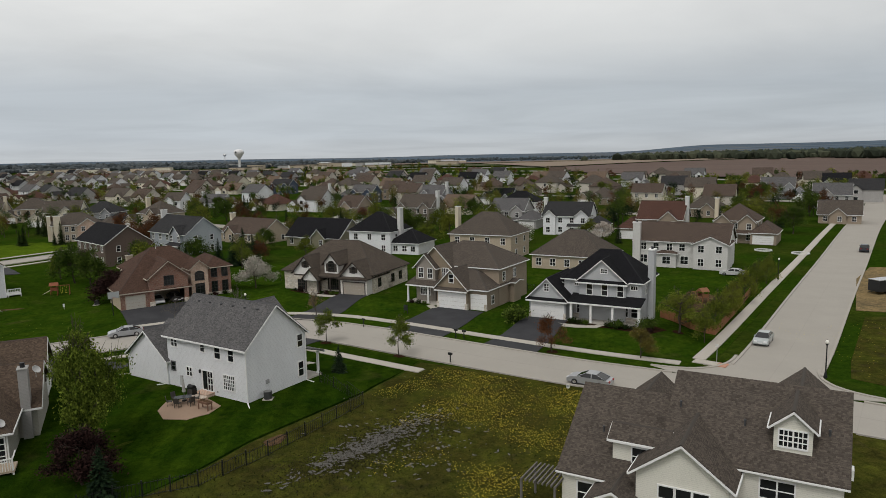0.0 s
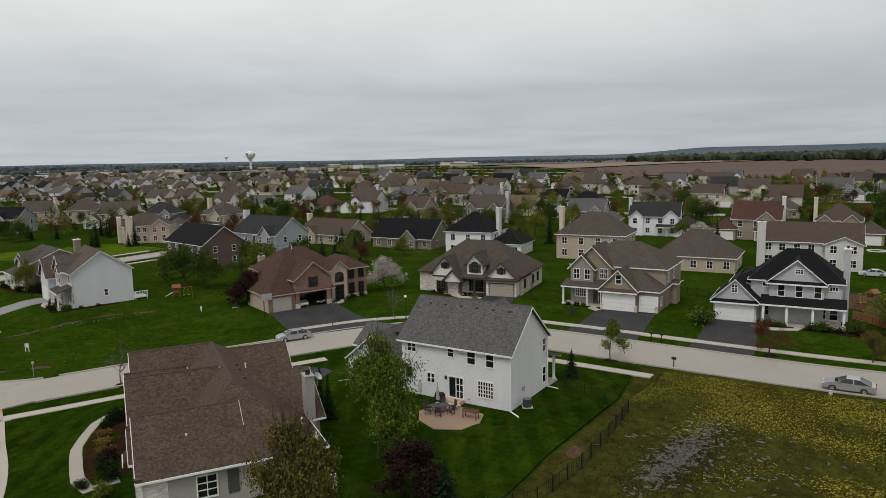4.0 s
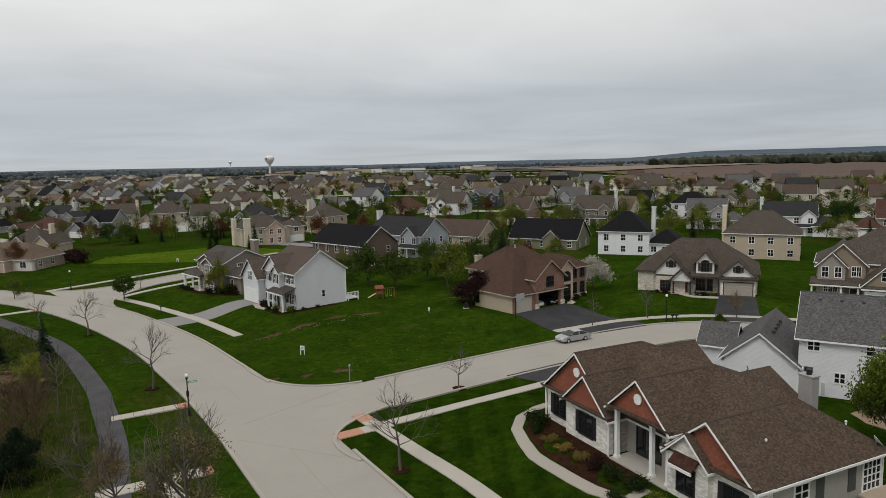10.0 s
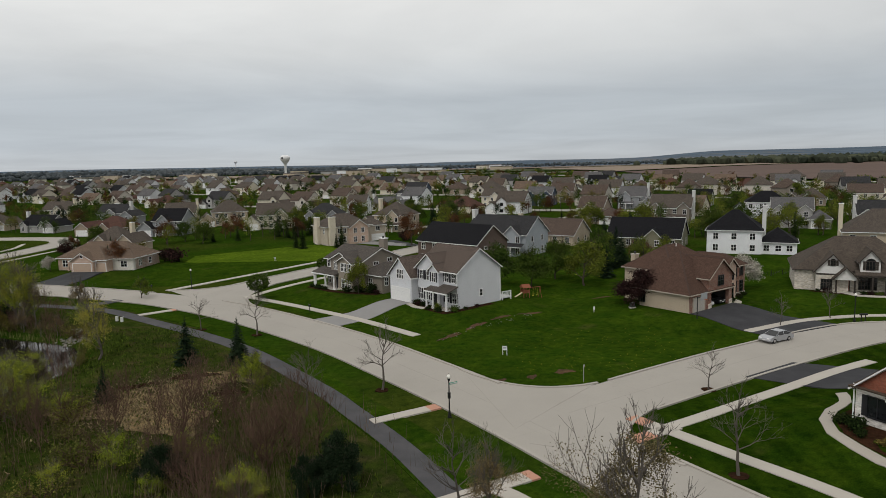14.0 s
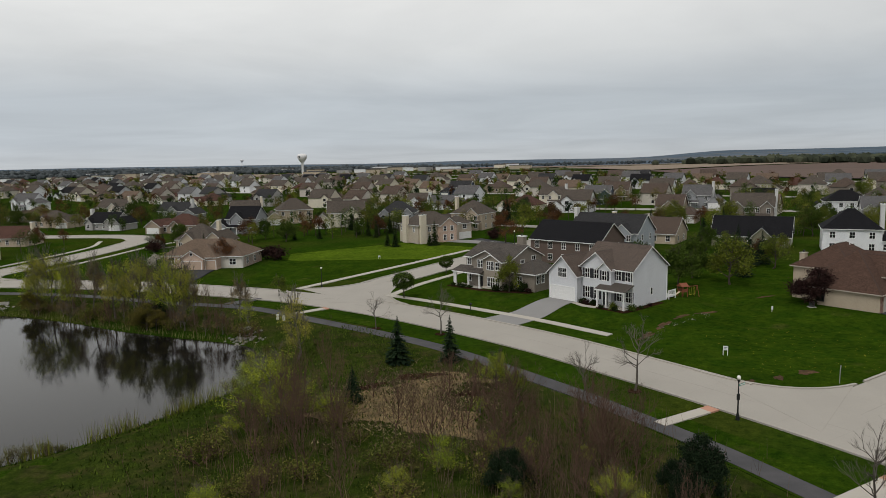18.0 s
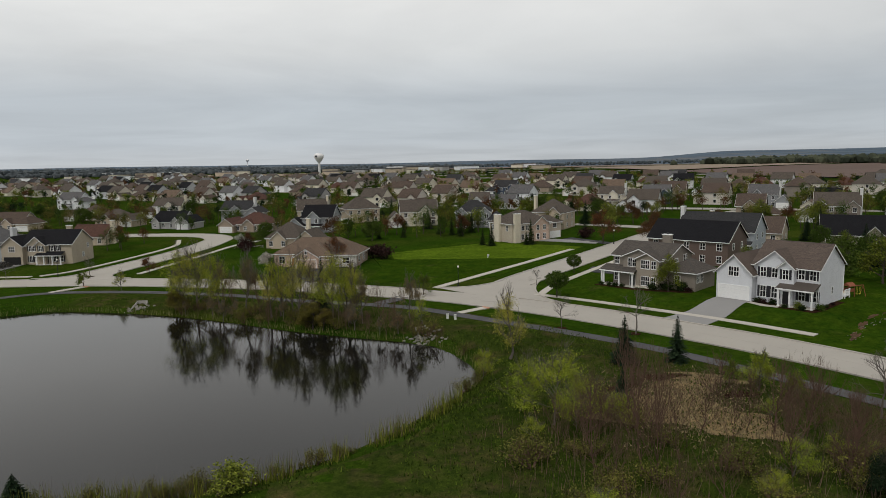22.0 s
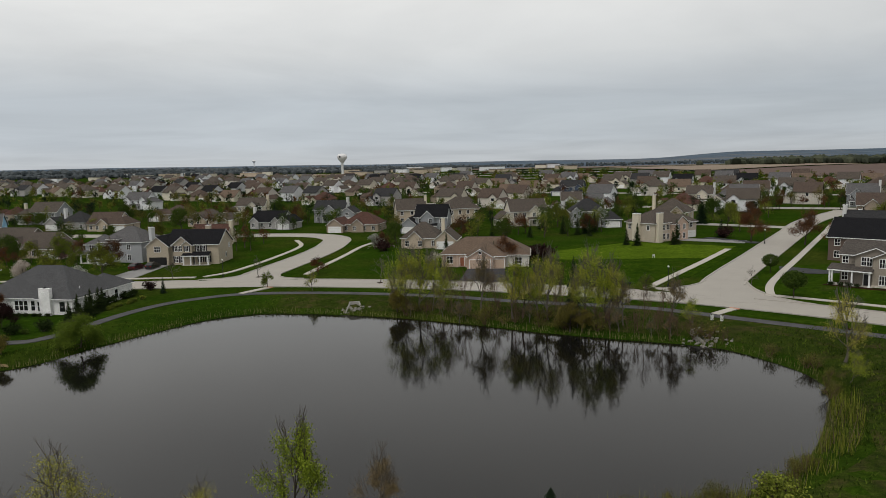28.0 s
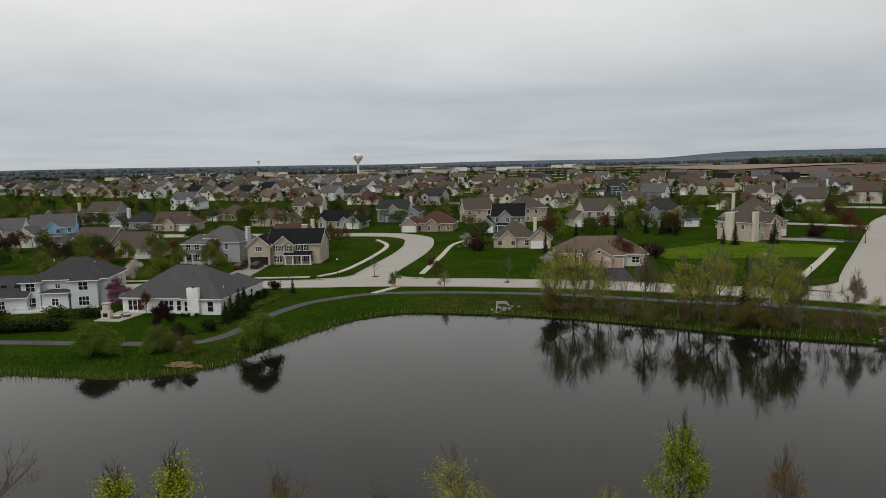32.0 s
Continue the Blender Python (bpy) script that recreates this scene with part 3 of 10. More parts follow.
walkway("pavement", [(-246, 181.5), (-270, 182.2), (-330, 181)], 1.4, WALK, "concrete pavement north of the collector street")
trail = walkway("path", [(28, -170), (-30, -58), (-70, 20), (-78, 35), (-86, 50), (-91.0, 60.6), (-95.0, 69), (-100.2, 78), (-104.8, 85.6), (-116.6, 101.8), (-126.4, 112.0), (-139.2, 123.2), (-150.4, 132.8), (-158.6, 136.9), (-172.6, 142.4), (-188.0, 150.0), (-207.6, 156.2), (-226.5, 158.6), (-236.2, 154.9), (-242.0, 149.4), (-246.0, 140.5), (-250, 126.8), (-257, 123.6), (-285, 126.7), (-340, 132)], 2.3, PATHM, "worn dark asphalt footpath winding round the pond", z=0.07)


def ramp_walk(a, b, w=1.5, red=0.28):
    """A short concrete walk from the footpath to the kerb with a red ramp at the street."""
    a, b = Vector((*a, 0)), Vector((*b, 0))
    m = a.lerp(b, 1 - red)
    ob = part("pavement", mesh_of("pavement", *strip([a, a.lerp(m, 0.5), m], -w / 2, w / 2, -0.15, 0.125)), WALK, None)
    tagged(ob, "short concrete crossing walk with a red ramp", "pavement", kind="structure")
    part("ramp", mesh_of("ramp", *strip([m, b], -w / 2, w / 2, -0.15, 0.13)), RAMP, ob, "brick-red tactile ramp")
    return ob


ramp_walk((-97.9, 74.8), (-91.4, 78.4), 1.4, 0.16)
ramp_walk((-91.4, 58.2), (-83.8, 62.4), 1.6, 0.1)
ramp_walk((-70.4, 69.6), (-73.0, 73.6), 1.5, 0.45)
ramp_walk((-69.6, 71.0), (-74.4, 68.2), 1.5, 0.45)
ramp_walk((-143.2, 128.2), (-138.2, 132.0), 1.5, 0.12)
ramp_walk((-228.9, 158.9), (-224.2, 165.6), 1.5, 0.12)
walkway("pavement", [(-87.2, 60.4), (-84.6, 57.2), (-80.6, 50.0)], 1.5, WALK, "concrete walk leading off the crossing")
walkway("path", [(-157.5, 138.0), (-154.6, 141.2), (-153.6, 143.4)], 2.8, PATHM, "asphalt spur from the footpath to the street", z=0.075)
ramp_walk((29.6, 79.4), (32.6, 77.0))

# ---- lawns, lots and bare patches ----
LAWN, LOT = ground_mat("lawn"), ground_mat("lot")


def lawn(pts, material, label, z=0.03, kind="structure", name="lawn"):
    ob = patch(name, pts, z, material, z0=-0.3, cell=1.7)
    tagged(ob, label, "lawn" if name == "lawn" else name, kind=kind)
    return ob


def side_pts(pts, d, lo, hi):
    return [q for q in offset(pts, d, lo, hi)]


lawn([(-8.6, 70.0), (-24, 48.5), (-30, 30), (-52, 30), (-62.4, 48.3), (-70.9, 62.6), (-73.6, 66.8), (-74.4, 69.6), (-73.0, 73.0), (-69.0, 75.8), (-60.6, 80.9), (-52.0, 86.2), (-38.0, 94.0), (-29.6, 96.4), (-23.2, 95.4), (-14.6, 90.1), (-3.3, 81.8)], ground_mat("mown"), "dark green mown lawn with mowing stripes", 0.04)
lawn([(-8.4, 69.8), (-23.6, 48.4), (-29, 30), (40, 20), (42, 54.5), (24, 67.4), (12, 73.6), (-3.0, 81.2)], LOT, "weedy vacant lot with dandelions and standing water", 0.02)
lawn([(-82.0, 83.0), (-75.0, 83.6), (-62.6, 91.6), (-53.4, 96.9), (-38.5, 104.5), (-29.5, 106.6), (-19, 104.8), (-9.2, 98.8), (2.4, 90.2), (15.6, 81.4), (27.5, 75.2), (34, 82), (60, 120), (70, 136), (40, 160), (-20, 165), (-70, 160), (-92, 172), (-112, 174), (-128, 149), (-130.5, 143.5), (-125, 135.0), (-113, 123.6), (-101.5, 109.5), (-92, 96.6)], LAWN, "deep green lawns between the houses", 0.03)
lawn([(-146, 156.5), (-135, 162), (-121, 181), (-105, 203), (-140, 224), (-166, 204), (-160, 178), (-163, 160)], LAWN, "dark green meadow beside the side street", 0.03)
lawn([(-121, 188), (-106, 206), (-130, 222), (-160, 205), (-158, 192)], ground_mat("bright_lawn"), "bright yellow-green strip of uncut grass", 0.05)
lawn([(-84.0, 59.5), (-95, 76), (-107.5, 95), (-118, 109), (-137, 129), (-152, 140), (-154, 138), (-139.5, 126.5), (-128.5, 117), (-119, 104.6), (-106.6, 86.6), (-97, 70), (-92.8, 61), (-87, 50), (-78, 34), (-72, 38)], LAWN, "mown verge between the street and the footpath", 0.035)

# ---- houses: the kit ----
MESHES = {}
SPIN = {"f": 0, "r": 90, "b": 180, "l": 270}


def cached(key, make):
    if key not in MESHES:
        MESHES[key] = make()
    return MESHES[key]


def bm_mesh(name, bm, material):
    bmesh.ops.recalc_face_normals(bm, faces=bm.faces)
    me = bpy.data.meshes.new(name)
    bm.to_mesh(me)
    bm.free()
    me.materials.append(material)
    return me


def frame_mesh(w, h, cols, rows, arch, trim):
    """The frame and its glazing bars as one grid of bars."""
    bm = bmesh.new()
    t, d, m = 0.09, 0.07, 0.03
    xs, zs = [-w / 2 - t, -w / 2], [-t - 0.03, 0]
    for i in range(1, cols):
        xs += [-w / 2 + w * i / cols - m, -w / 2 + w * i / cols + m]
    for i in range(1, rows):
        zs += [h * i / rows - m, h * i / rows + m]
    xs += [w / 2, w / 2 + t]
    zs += [h, h + t]
    grid = [[bm.verts.new((x, -d, z)) for x in xs] for z in zs]
    for j in range(len(zs) - 1):
        for i in range(len(xs) - 1):
            if i % 2 == 0 or j % 2 == 0:
                bm.faces.new((grid[j][i], grid[j][i + 1], grid[j + 1][i + 1], grid[j + 1][i]))
    ext = bmesh.ops.extrude_face_region(bm, geom=bm.faces[:])
    bmesh.ops.translate(bm, verts=[v for v in ext["geom"] if isinstance(v, bmesh.types.BMVert)], vec=(0, d + 0.01, 0))
    if arch:
        n = 8
        ring = []
        for r in (w / 2, w / 2 + t):
            ring.append([(r * math.cos(math.pi * i / n), h + r * 0.75 * math.sin(math.pi * i / n)) for i in range(n + 1)])
        for i in range(n):
            q = [ring[0][i], ring[0][i + 1], ring[1][i + 1], ring[1][i]]
            vs = [bm.verts.new((x, y, z)) for y in (-d, 0.02) for x, z in q]
            for f in ((0, 1, 2, 3), (7, 6, 5, 4), (0, 4, 5, 1), (2, 6, 7, 3), (1, 5, 6, 2), (3, 7, 4, 0)):
                bm.faces.new([vs[k] for k in f])
    return bm_mesh("window", bm, trim)


def pane_mesh(w, h, arch):
    bm = bmesh.new()
    box(bm, -w / 2, w / 2, -0.02, 0.03, 0, h)
    if arch:
        n = 8
        p = [(w / 2 * math.cos(math.pi * i / n), h + w * 0.375 * math.sin(math.pi * i / n)) for i in range(n + 1)]
        a = [bm.verts.new((x, -0.02, z)) for x, z in p]
        bm.faces.new(a)
    return bm_mesh("pane", bm, glass())


class House:
    def __init__(self, name, label, origin, angle, wall, roof, trim=None, base=0.25, stone=None, category="house", group=""):
        self.e = new(name)
        self.e.empty_display_size = 0.5
        x, y = origin
        self.e.matrix_world = pose(x, y, gz(x, y), 0, 0, angle)
        tagged(self.e, label, category, group)
        self.wall, self.roofm, self.trim, self.stone = wall, roof, trim or TRIM, stone

    def vol(self, x0, x1, y0, y1, ze, kind="gx", pitch=0.6, z0=-0.6, wall=None, roof=None, oh=0.4, name="wall", gable=None, walls=True, t=0.16, fascia=True):
        """One block: walls with its gables, a roof slab, and the boards along the roof's edges."""
        wall, roof = wall or self.wall, roof or self.roofm
        bm = bmesh.new()
        swap = kind == "gy"
        a0, a1, b0, b1 = (y0, y1, x0, x1) if swap else (x0, x1, y0, y1)

        def P(a, b, z):
            return (b, a, z) if swap else (a, b, z)

        bmid, half = (b0 + b1) / 2, (b1 - b0) / 2
        if kind in ("gx", "gy"):
            zr = ze + pitch * half
            if walls:
                prof = [(b0, z0), (b1, z0), (b1, ze), (bmid, zr - 0.02), (b0, ze)]
                v0 = [bm.verts.new(P(a0, b, z)) for b, z in prof]
                v1 = [bm.verts.new(P(a1, b, z)) for b, z in prof]
                bm.faces.new(v0), bm.faces.new(v1[::-1])
                for i in range(5):
                    j = (i + 1) % 5
                    bm.faces.new((v0[i], v0[j], v1[j], v1[i]))
            rb = bmesh.new()
            lo = ze - pitch * oh
            prof = [(b0 - oh, lo), (bmid, zr), (b1 + oh, lo), (b1 + oh, lo + t), (bmid, zr + t), (b0 - oh, lo + t)]
            v0 = [rb.verts.new(P(a0 - oh, b, z)) for b, z in prof]
            v1 = [rb.verts.new(P(a1 + oh, b, z)) for b, z in prof]
            for q in ((0, 1, 4, 5), (1, 2, 3, 4)):
                rb.faces.new([v0[k] for k in q])
                rb.faces.new([v1[k] for k in q[::-1]])
            for i in range(6):
                j = (i + 1) % 6
                rb.faces.new((v0[i], v0[j], v1[j], v1[i]))
            fb = bmesh.new()
            for a, s in ((a0 - oh, -1), (a1 + oh, 1)):
                for be in (b0 - oh, b1 + oh):
                    board(fb, P(a, be, lo - 0.08), P(a, bmid, zr - 0.08), (0, 0, t), P(s * 0.05, 0, 0))
            for be, s in ((b0 - oh, -1), (b1 + oh, 1)):
                board(fb, P(a0 - oh, be, lo - 0.05), P(a1 + oh, be, lo - 0.05), (0, 0, t - 0.01), P(0, s * 0.09, 0))
            bmesh.ops.remove_doubles(fb, verts=fb.verts[:], dist=0.001)
        else:
            if walls:
                box(bm, x0, x1, y0, y1, z0, ze)
            X0, X1, Y0, Y1 = x0 - oh, x1 + oh, y0 - oh, y1 + oh
            w, d = X1 - X0, Y1 - Y0
            s = min(w, d) / 2
            zr = ze + pitch * s
            r0, r1 = ((X0 + s, (Y0 + Y1) / 2), (X1 - s, (Y0 + Y1) / 2)) if w >= d else (((X0 + X1) / 2, Y0 + s), ((X0 + X1) / 2, Y1 - s))
            rb = bmesh.new()
            c = [(X0, Y0), (X1, Y0), (X1, Y1), (X0, Y1)]
            lo = [rb.verts.new((x, y, ze - 0.04)) for x, y in c]
            hi = [rb.verts.new((x, y, ze + 0.10)) for x, y in c]
            ra, rc = rb.verts.new((*r0, zr)), rb.verts.new((*r1, zr))
            rb.faces.new(lo[::-1])
            for i in range(4):
                rb.faces.new((lo[i], lo[(i + 1) % 4], hi[(i + 1) % 4], hi[i]))
            if w >= d:
                fs = ((hi[0], hi[1], rc, ra), (hi[1], hi[2], rc), (hi[2], hi[3], ra, rc), (hi[3], hi[0], ra))
            else:
                fs = ((hi[0], hi[1], ra), (hi[1], hi[2], rc, ra), (hi[2], hi[3], rc), (hi[3], hi[0], ra, rc))
            for f in fs:
                rb.faces.new(f)
            fb = bmesh.new()
            for i in range(4):
                p, q = c[i], c[(i + 1) % 4]
                o = ((0, -0.08, 0), (0.08, 0, 0), (0, 0.08, 0), (-0.08, 0, 0))[i]
                board(fb, (*p, ze - 0.08), (*q, ze - 0.08), (0, 0, 0.15), o)
            bmesh.ops.remove_doubles(fb, verts=fb.verts[:], dist=0.001)
        if walls:
            part(name, bm, wall, self.e)
        else:
            bm.free()
        part("roof", rb, roof, self.e)
        if fascia:
            cb = bmesh.new()
            if kind in ("gx", "gy"):
                lines = [(P(a0 - oh, bmid, zr + t - 0.05), P(a1 + oh, bmid, zr + t - 0.05))]
            else:
                e = [(x, y, ze + 0.05) for x, y in c]
                lines = [((*r0, zr - 0.05), (*r1, zr - 0.05))] if (Vector(r0) - Vector(r1)).length > 0.3 else []
                for i, (x, y, z) in enumerate(e):
                    r = r0 if (i in (0, 3) if w >= d else i in (0, 1)) else r1
                    lines.append(((x, y, z), (*r, zr - 0.05)))
            for p, q in lines:
                p, q = Vector(p), Vector(q)
                side = (q - p).cross(Vector((0, 0, 1))).normalized() * 0.12
                ring = [[cb.verts.new(m + o) for o in (-side, Vector((0, 0, 0.07)), side, Vector((0, 0, -0.06)))] for m in (p, q)]
                for i in range(4):
                    j = (i + 1) % 4
                    cb.faces.new((ring[0][i], ring[0][j], ring[1][j], ring[1][i]))
                cb.faces.new(ring[0][::-1]), cb.faces.new(ring[1])
            bmesh.ops.recalc_face_normals(cb, faces=cb.faces[:])
            part("ridge_cap", cb, ridge_of(roof), self.e)
            part("fascia", fb, self.trim, self.e)
        else:
            fb.free()
        return zr

    def block(self, name, x0, x1, y0, y1, z0, z1, material, label="", bevel=0.0):
        return part(name, box(bmesh.new(), x0, x1, y0, y1, z0, z1, bevel), material, self.e, label)

    def on(self, face, u, z, c):
        x, y = (u, c) if face in "fb" else (c, u)
        return pose(x, y, z, 0, 0, SPIN[face])

    def win(self, face, u, z, w, h, c, cols=2, rows=2, arch=False, trim=None, shutter=None):
        trim = trim or self.trim
        fr = cached(("fr", w, h, cols, rows, arch, trim.name), lambda: frame_mesh(w, h, cols, rows, arch, trim))
        pn = cached(("pn", w, h, arch), lambda: pane_mesh(w, h, arch))
        ob = part("window", fr, None, self.e, at=self.on(face, u, z, c))
        part("pane", pn, None, ob)
        if shutter:
            for s in (-1, 1):
                sm = cached(("sh", h, shutter.name), lambda: bm_mesh("shutter", box(bmesh.new(), -0.19, 0.19, -0.05, 0.0, -0.05, h + 0.05, 0.01), shutter))
                part("shutter", sm, None, self.e, at=self.on(face, u, z, c) @ pose(s * (w / 2 + 0.30), 0, 0))

    def wins(self, face, us, z, w, h, c, **k):
        for u in us:
            self.win(face, u, z, w, h, c, **k)

    def garage(self, face, u, w, c, h=2.2, material=None, z=0.0, jambs=True):
        material = material or plain((0.74, 0.74, 0.73), 0.5)

        def make():
            bm = bmesh.new()
            n = 4
            for j in range(n):
                box(bm, -w / 2, w / 2, -0.03, 0.03, h * j / n + 0.012, h * (j + 1) / n - 0.012)
                k = max(2, round(w / 0.62))
                for i in range(k):
                    box(bm, -w / 2 + w * (i + 0.13) / k, -w / 2 + w * (i + 0.87) / k, -0.045, -0.02, h * (j + 0.2) / n, h * (j + 0.8) / n)
            return bm_mesh("garage_door", bm, material)
        door = part("garage_door", cached(("gd", w, h, material.name), make), None, self.e, at=self.on(face, u, z, c))

        if not jambs:
            return

        def jamb():
            bm = bmesh.new()
            box(bm, -w / 2 - 0.14, -w / 2, -0.08, 0.02, 0, h + 0.14), box(bm, w / 2, w / 2 + 0.14, -0.08, 0.02, 0, h + 0.14), box(bm, -w / 2, w / 2, -0.08, 0.02, h, h + 0.14)
            return bm_mesh("frame", bm, self.trim)
        part("door_frame", cached(("gj", w, h, self.trim.name), jamb), None, door)

    def door(self, face, u, c, material=None, z=0.15, w=0.95, h=2.05):
        material = material or plain((0.30, 0.11, 0.06), 0.5)

        def make():
            bm = box(bmesh.new(), -w / 2, w / 2, -0.04, 0.03, 0, h, 0.01)
            for i in (-1, 1):
                for z0, z1 in ((0.2, 0.9), (1.05, 1.85)):
                    box(bm, i * 0.22 - 0.13, i * 0.22 + 0.13, -0.055, -0.02, z0, z1)
            return bm_mesh("door", bm, material)
        ob = part("door", cached(("dr", w, h, material.name), make), None, self.e, at=self.on(face, u, z, c))

        def jamb():
            bm = bmesh.new()
            box(bm, -w / 2 - 0.13, -w / 2, -0.07, 0.02, 0, h + 0.13), box(bm, w / 2, w / 2 + 0.13, -0.07, 0.02, 0, h + 0.13), box(bm, -w / 2, w / 2, -0.07, 0.02, h, h + 0.13)
            return bm_mesh("door_frame", bm, self.trim)
        part("door_frame", cached(("dj", w, h, self.trim.name), jamb), None, ob)

    def chimney(self, x, y, w, d, z1, material, z0=-0.5, cap=True):
        bm = box(bmesh.new(), x - w / 2, x + w / 2, y - d / 2, y + d / 2, z0, z1)
        ob = part("chimney", bm, material, self.e)
        if cap:
            part("chimney_cap", box(bmesh.new(), x - w / 2 - 0.09, x + w / 2 + 0.09, y - d / 2 - 0.09, y + d / 2 + 0.09, z1, z1 + 0.14), self.trim, ob)
            part("flue", cone(bmesh.new(), 0.17, 0.17, 0.35, x, y, z1 + 0.14), plain((0.06, 0.06, 0.065), 0.5, 0.6), ob)

    def vent(self, x, y, z, h=0.5, r=0.06, c=(0.75, 0.75, 0.75)):
        part("vent_pipe", cone(cone(bmesh.new(), r, r, h, x, y, z - 0.35, 8), r * 1.5, r * 1.2, 0.1, x, y, z + h - 0.4, 8), plain(c, 0.4), self.e)

    def box_vent(self, x, y, z):
        part("roof_vent", box(bmesh.new(), x - 0.17, x + 0.17, y - 0.17, y + 0.17, z - 0.2, z + 0.13, 0.04), plain((0.035, 0.035, 0.038), 0.6), self.e)

    def posts(self, xs, y, z0, z1, w=0.22, material=None):
        m = material or self.trim
        me = cached(("post", z1 - z0, w, m.name), lambda: bm_mesh("post", box(box(box(bmesh.new(), -w / 2, w / 2, -w / 2, w / 2, 0, z1 - z0), -w * .72, w * .72, -w * .72, w * .72, 0, 0.18), -w * .68, w * .68, -w * .68, w * .68, z1 - z0 - 0.14, z1 - z0), m))
        for x in xs:
            part("post", me, None, self.e, at=pose(x, y, z0))

    def shed_roof(self, x0, x1, y0, y1, zlow, zhigh, roof=None, t=0.14, front=True):
        """A lean-to roof that falls towards the front (y0), or the back."""
        bm = bmesh.new()
        za, zb = (zlow, zhigh) if front else (zhigh, zlow)
        vs = [bm.verts.new(p) for p in ((x0, y0, za), (x1, y0, za), (x1, y1, zb), (x0, y1, zb), (x0, y0, za + t), (x1, y0, za + t), (x1, y1, zb + t), (x0, y1, zb + t))]
        for f in ((3, 2, 1, 0), (4, 5, 6, 7), (0, 1, 5, 4), (1, 2, 6, 5), (2, 3, 7, 6), (3, 0, 4, 7)):
            bm.faces.new([vs[i] for i in f])
        part("porch_roof", bm, roof or self.roofm, self.e)
        fb = board(bmesh.new(), (x0, y0 if front else y1, zlow - 0.16), (x1, y0 if front else y1, zlow - 0.16), (0, 0, 0.2), (0, -0.08 if front else 0.08, 0))
        part("fascia", fb, self.trim, self.e)

    def downspout(self, x, y, z1, reach=(0, 0)):
        bm = box(bmesh.new(), x - 0.05, x + 0.05, y - 0.05, y + 0.05, 0.0, z1)
        if reach != (0, 0):
            board(bm, (x, y, 0.02), (x + reach[0], y + reach[1], 0.02), (0, 0, 0.1), (0.07, 0.07, 0))
        part("downspout", bm, self.trim, self.e)


# colours of the neighbourhood
S_WHITE, S_TAN, S_GREY, S_BEIGE, S_TAUPE, S_CREAM, S_BLUE, S_BLUEG, S_OLIVE, S_BROWN = (siding(c) for c in ((0.74, 0.75, 0.77), (0.31, 0.25, 0.19), (0.36, 0.35, 0.34), (0.45, 0.375, 0.285), (0.22, 0.19, 0.16), (0.62, 0.575, 0.47), (0.22, 0.42, 0.60), (0.36, 0.39, 0.42), (0.20, 0.19, 0.13), (0.12, 0.085, 0.07)))
R_BROWN, R_GREY, R_BLACK, R_TAUPE, R_TAN, R_RUST, R_DGREY = (shingle(c) for c in ((0.094, 0.072, 0.060), (0.115, 0.115, 0.119), (0.013, 0.0135, 0.016), (0.094, 0.081, 0.070), (0.150, 0.112, 0.085), (0.092, 0.050, 0.040), (0.040, 0.041, 0.044)))
BRICK = masonry((0.125, 0.048, 0.032), (0.24, 0.105, 0.070), (0.25, 0.20, 0.17), 0.22, 0.075)
REDBRICK = masonry((0.20, 0.055, 0.032), (0.26, 0.085, 0.05), (0.20, 0.09, 0.06), 0.22, 0.075)
STONE = masonry((0.42, 0.37, 0.30), (0.58, 0.54, 0.48), (0.45, 0.42, 0.38), 0.42, 0.17)
LSTONE = masonry((0.56, 0.53, 0.48), (0.70, 0.68, 0.64), (0.55, 0.53, 0.50), 0.40, 0.14)
PINKBRICK = masonry((0.42, 0.27, 0.20), (0.50, 0.36, 0.28), (0.45, 0.38, 0.32), 0.22, 0.075)
BLACKP = plain((0.018, 0.018, 0.02), 0.5)

# ---- the houses by the streets ----
SLAB = concrete((0.48, 0.45, 0.40), 0)


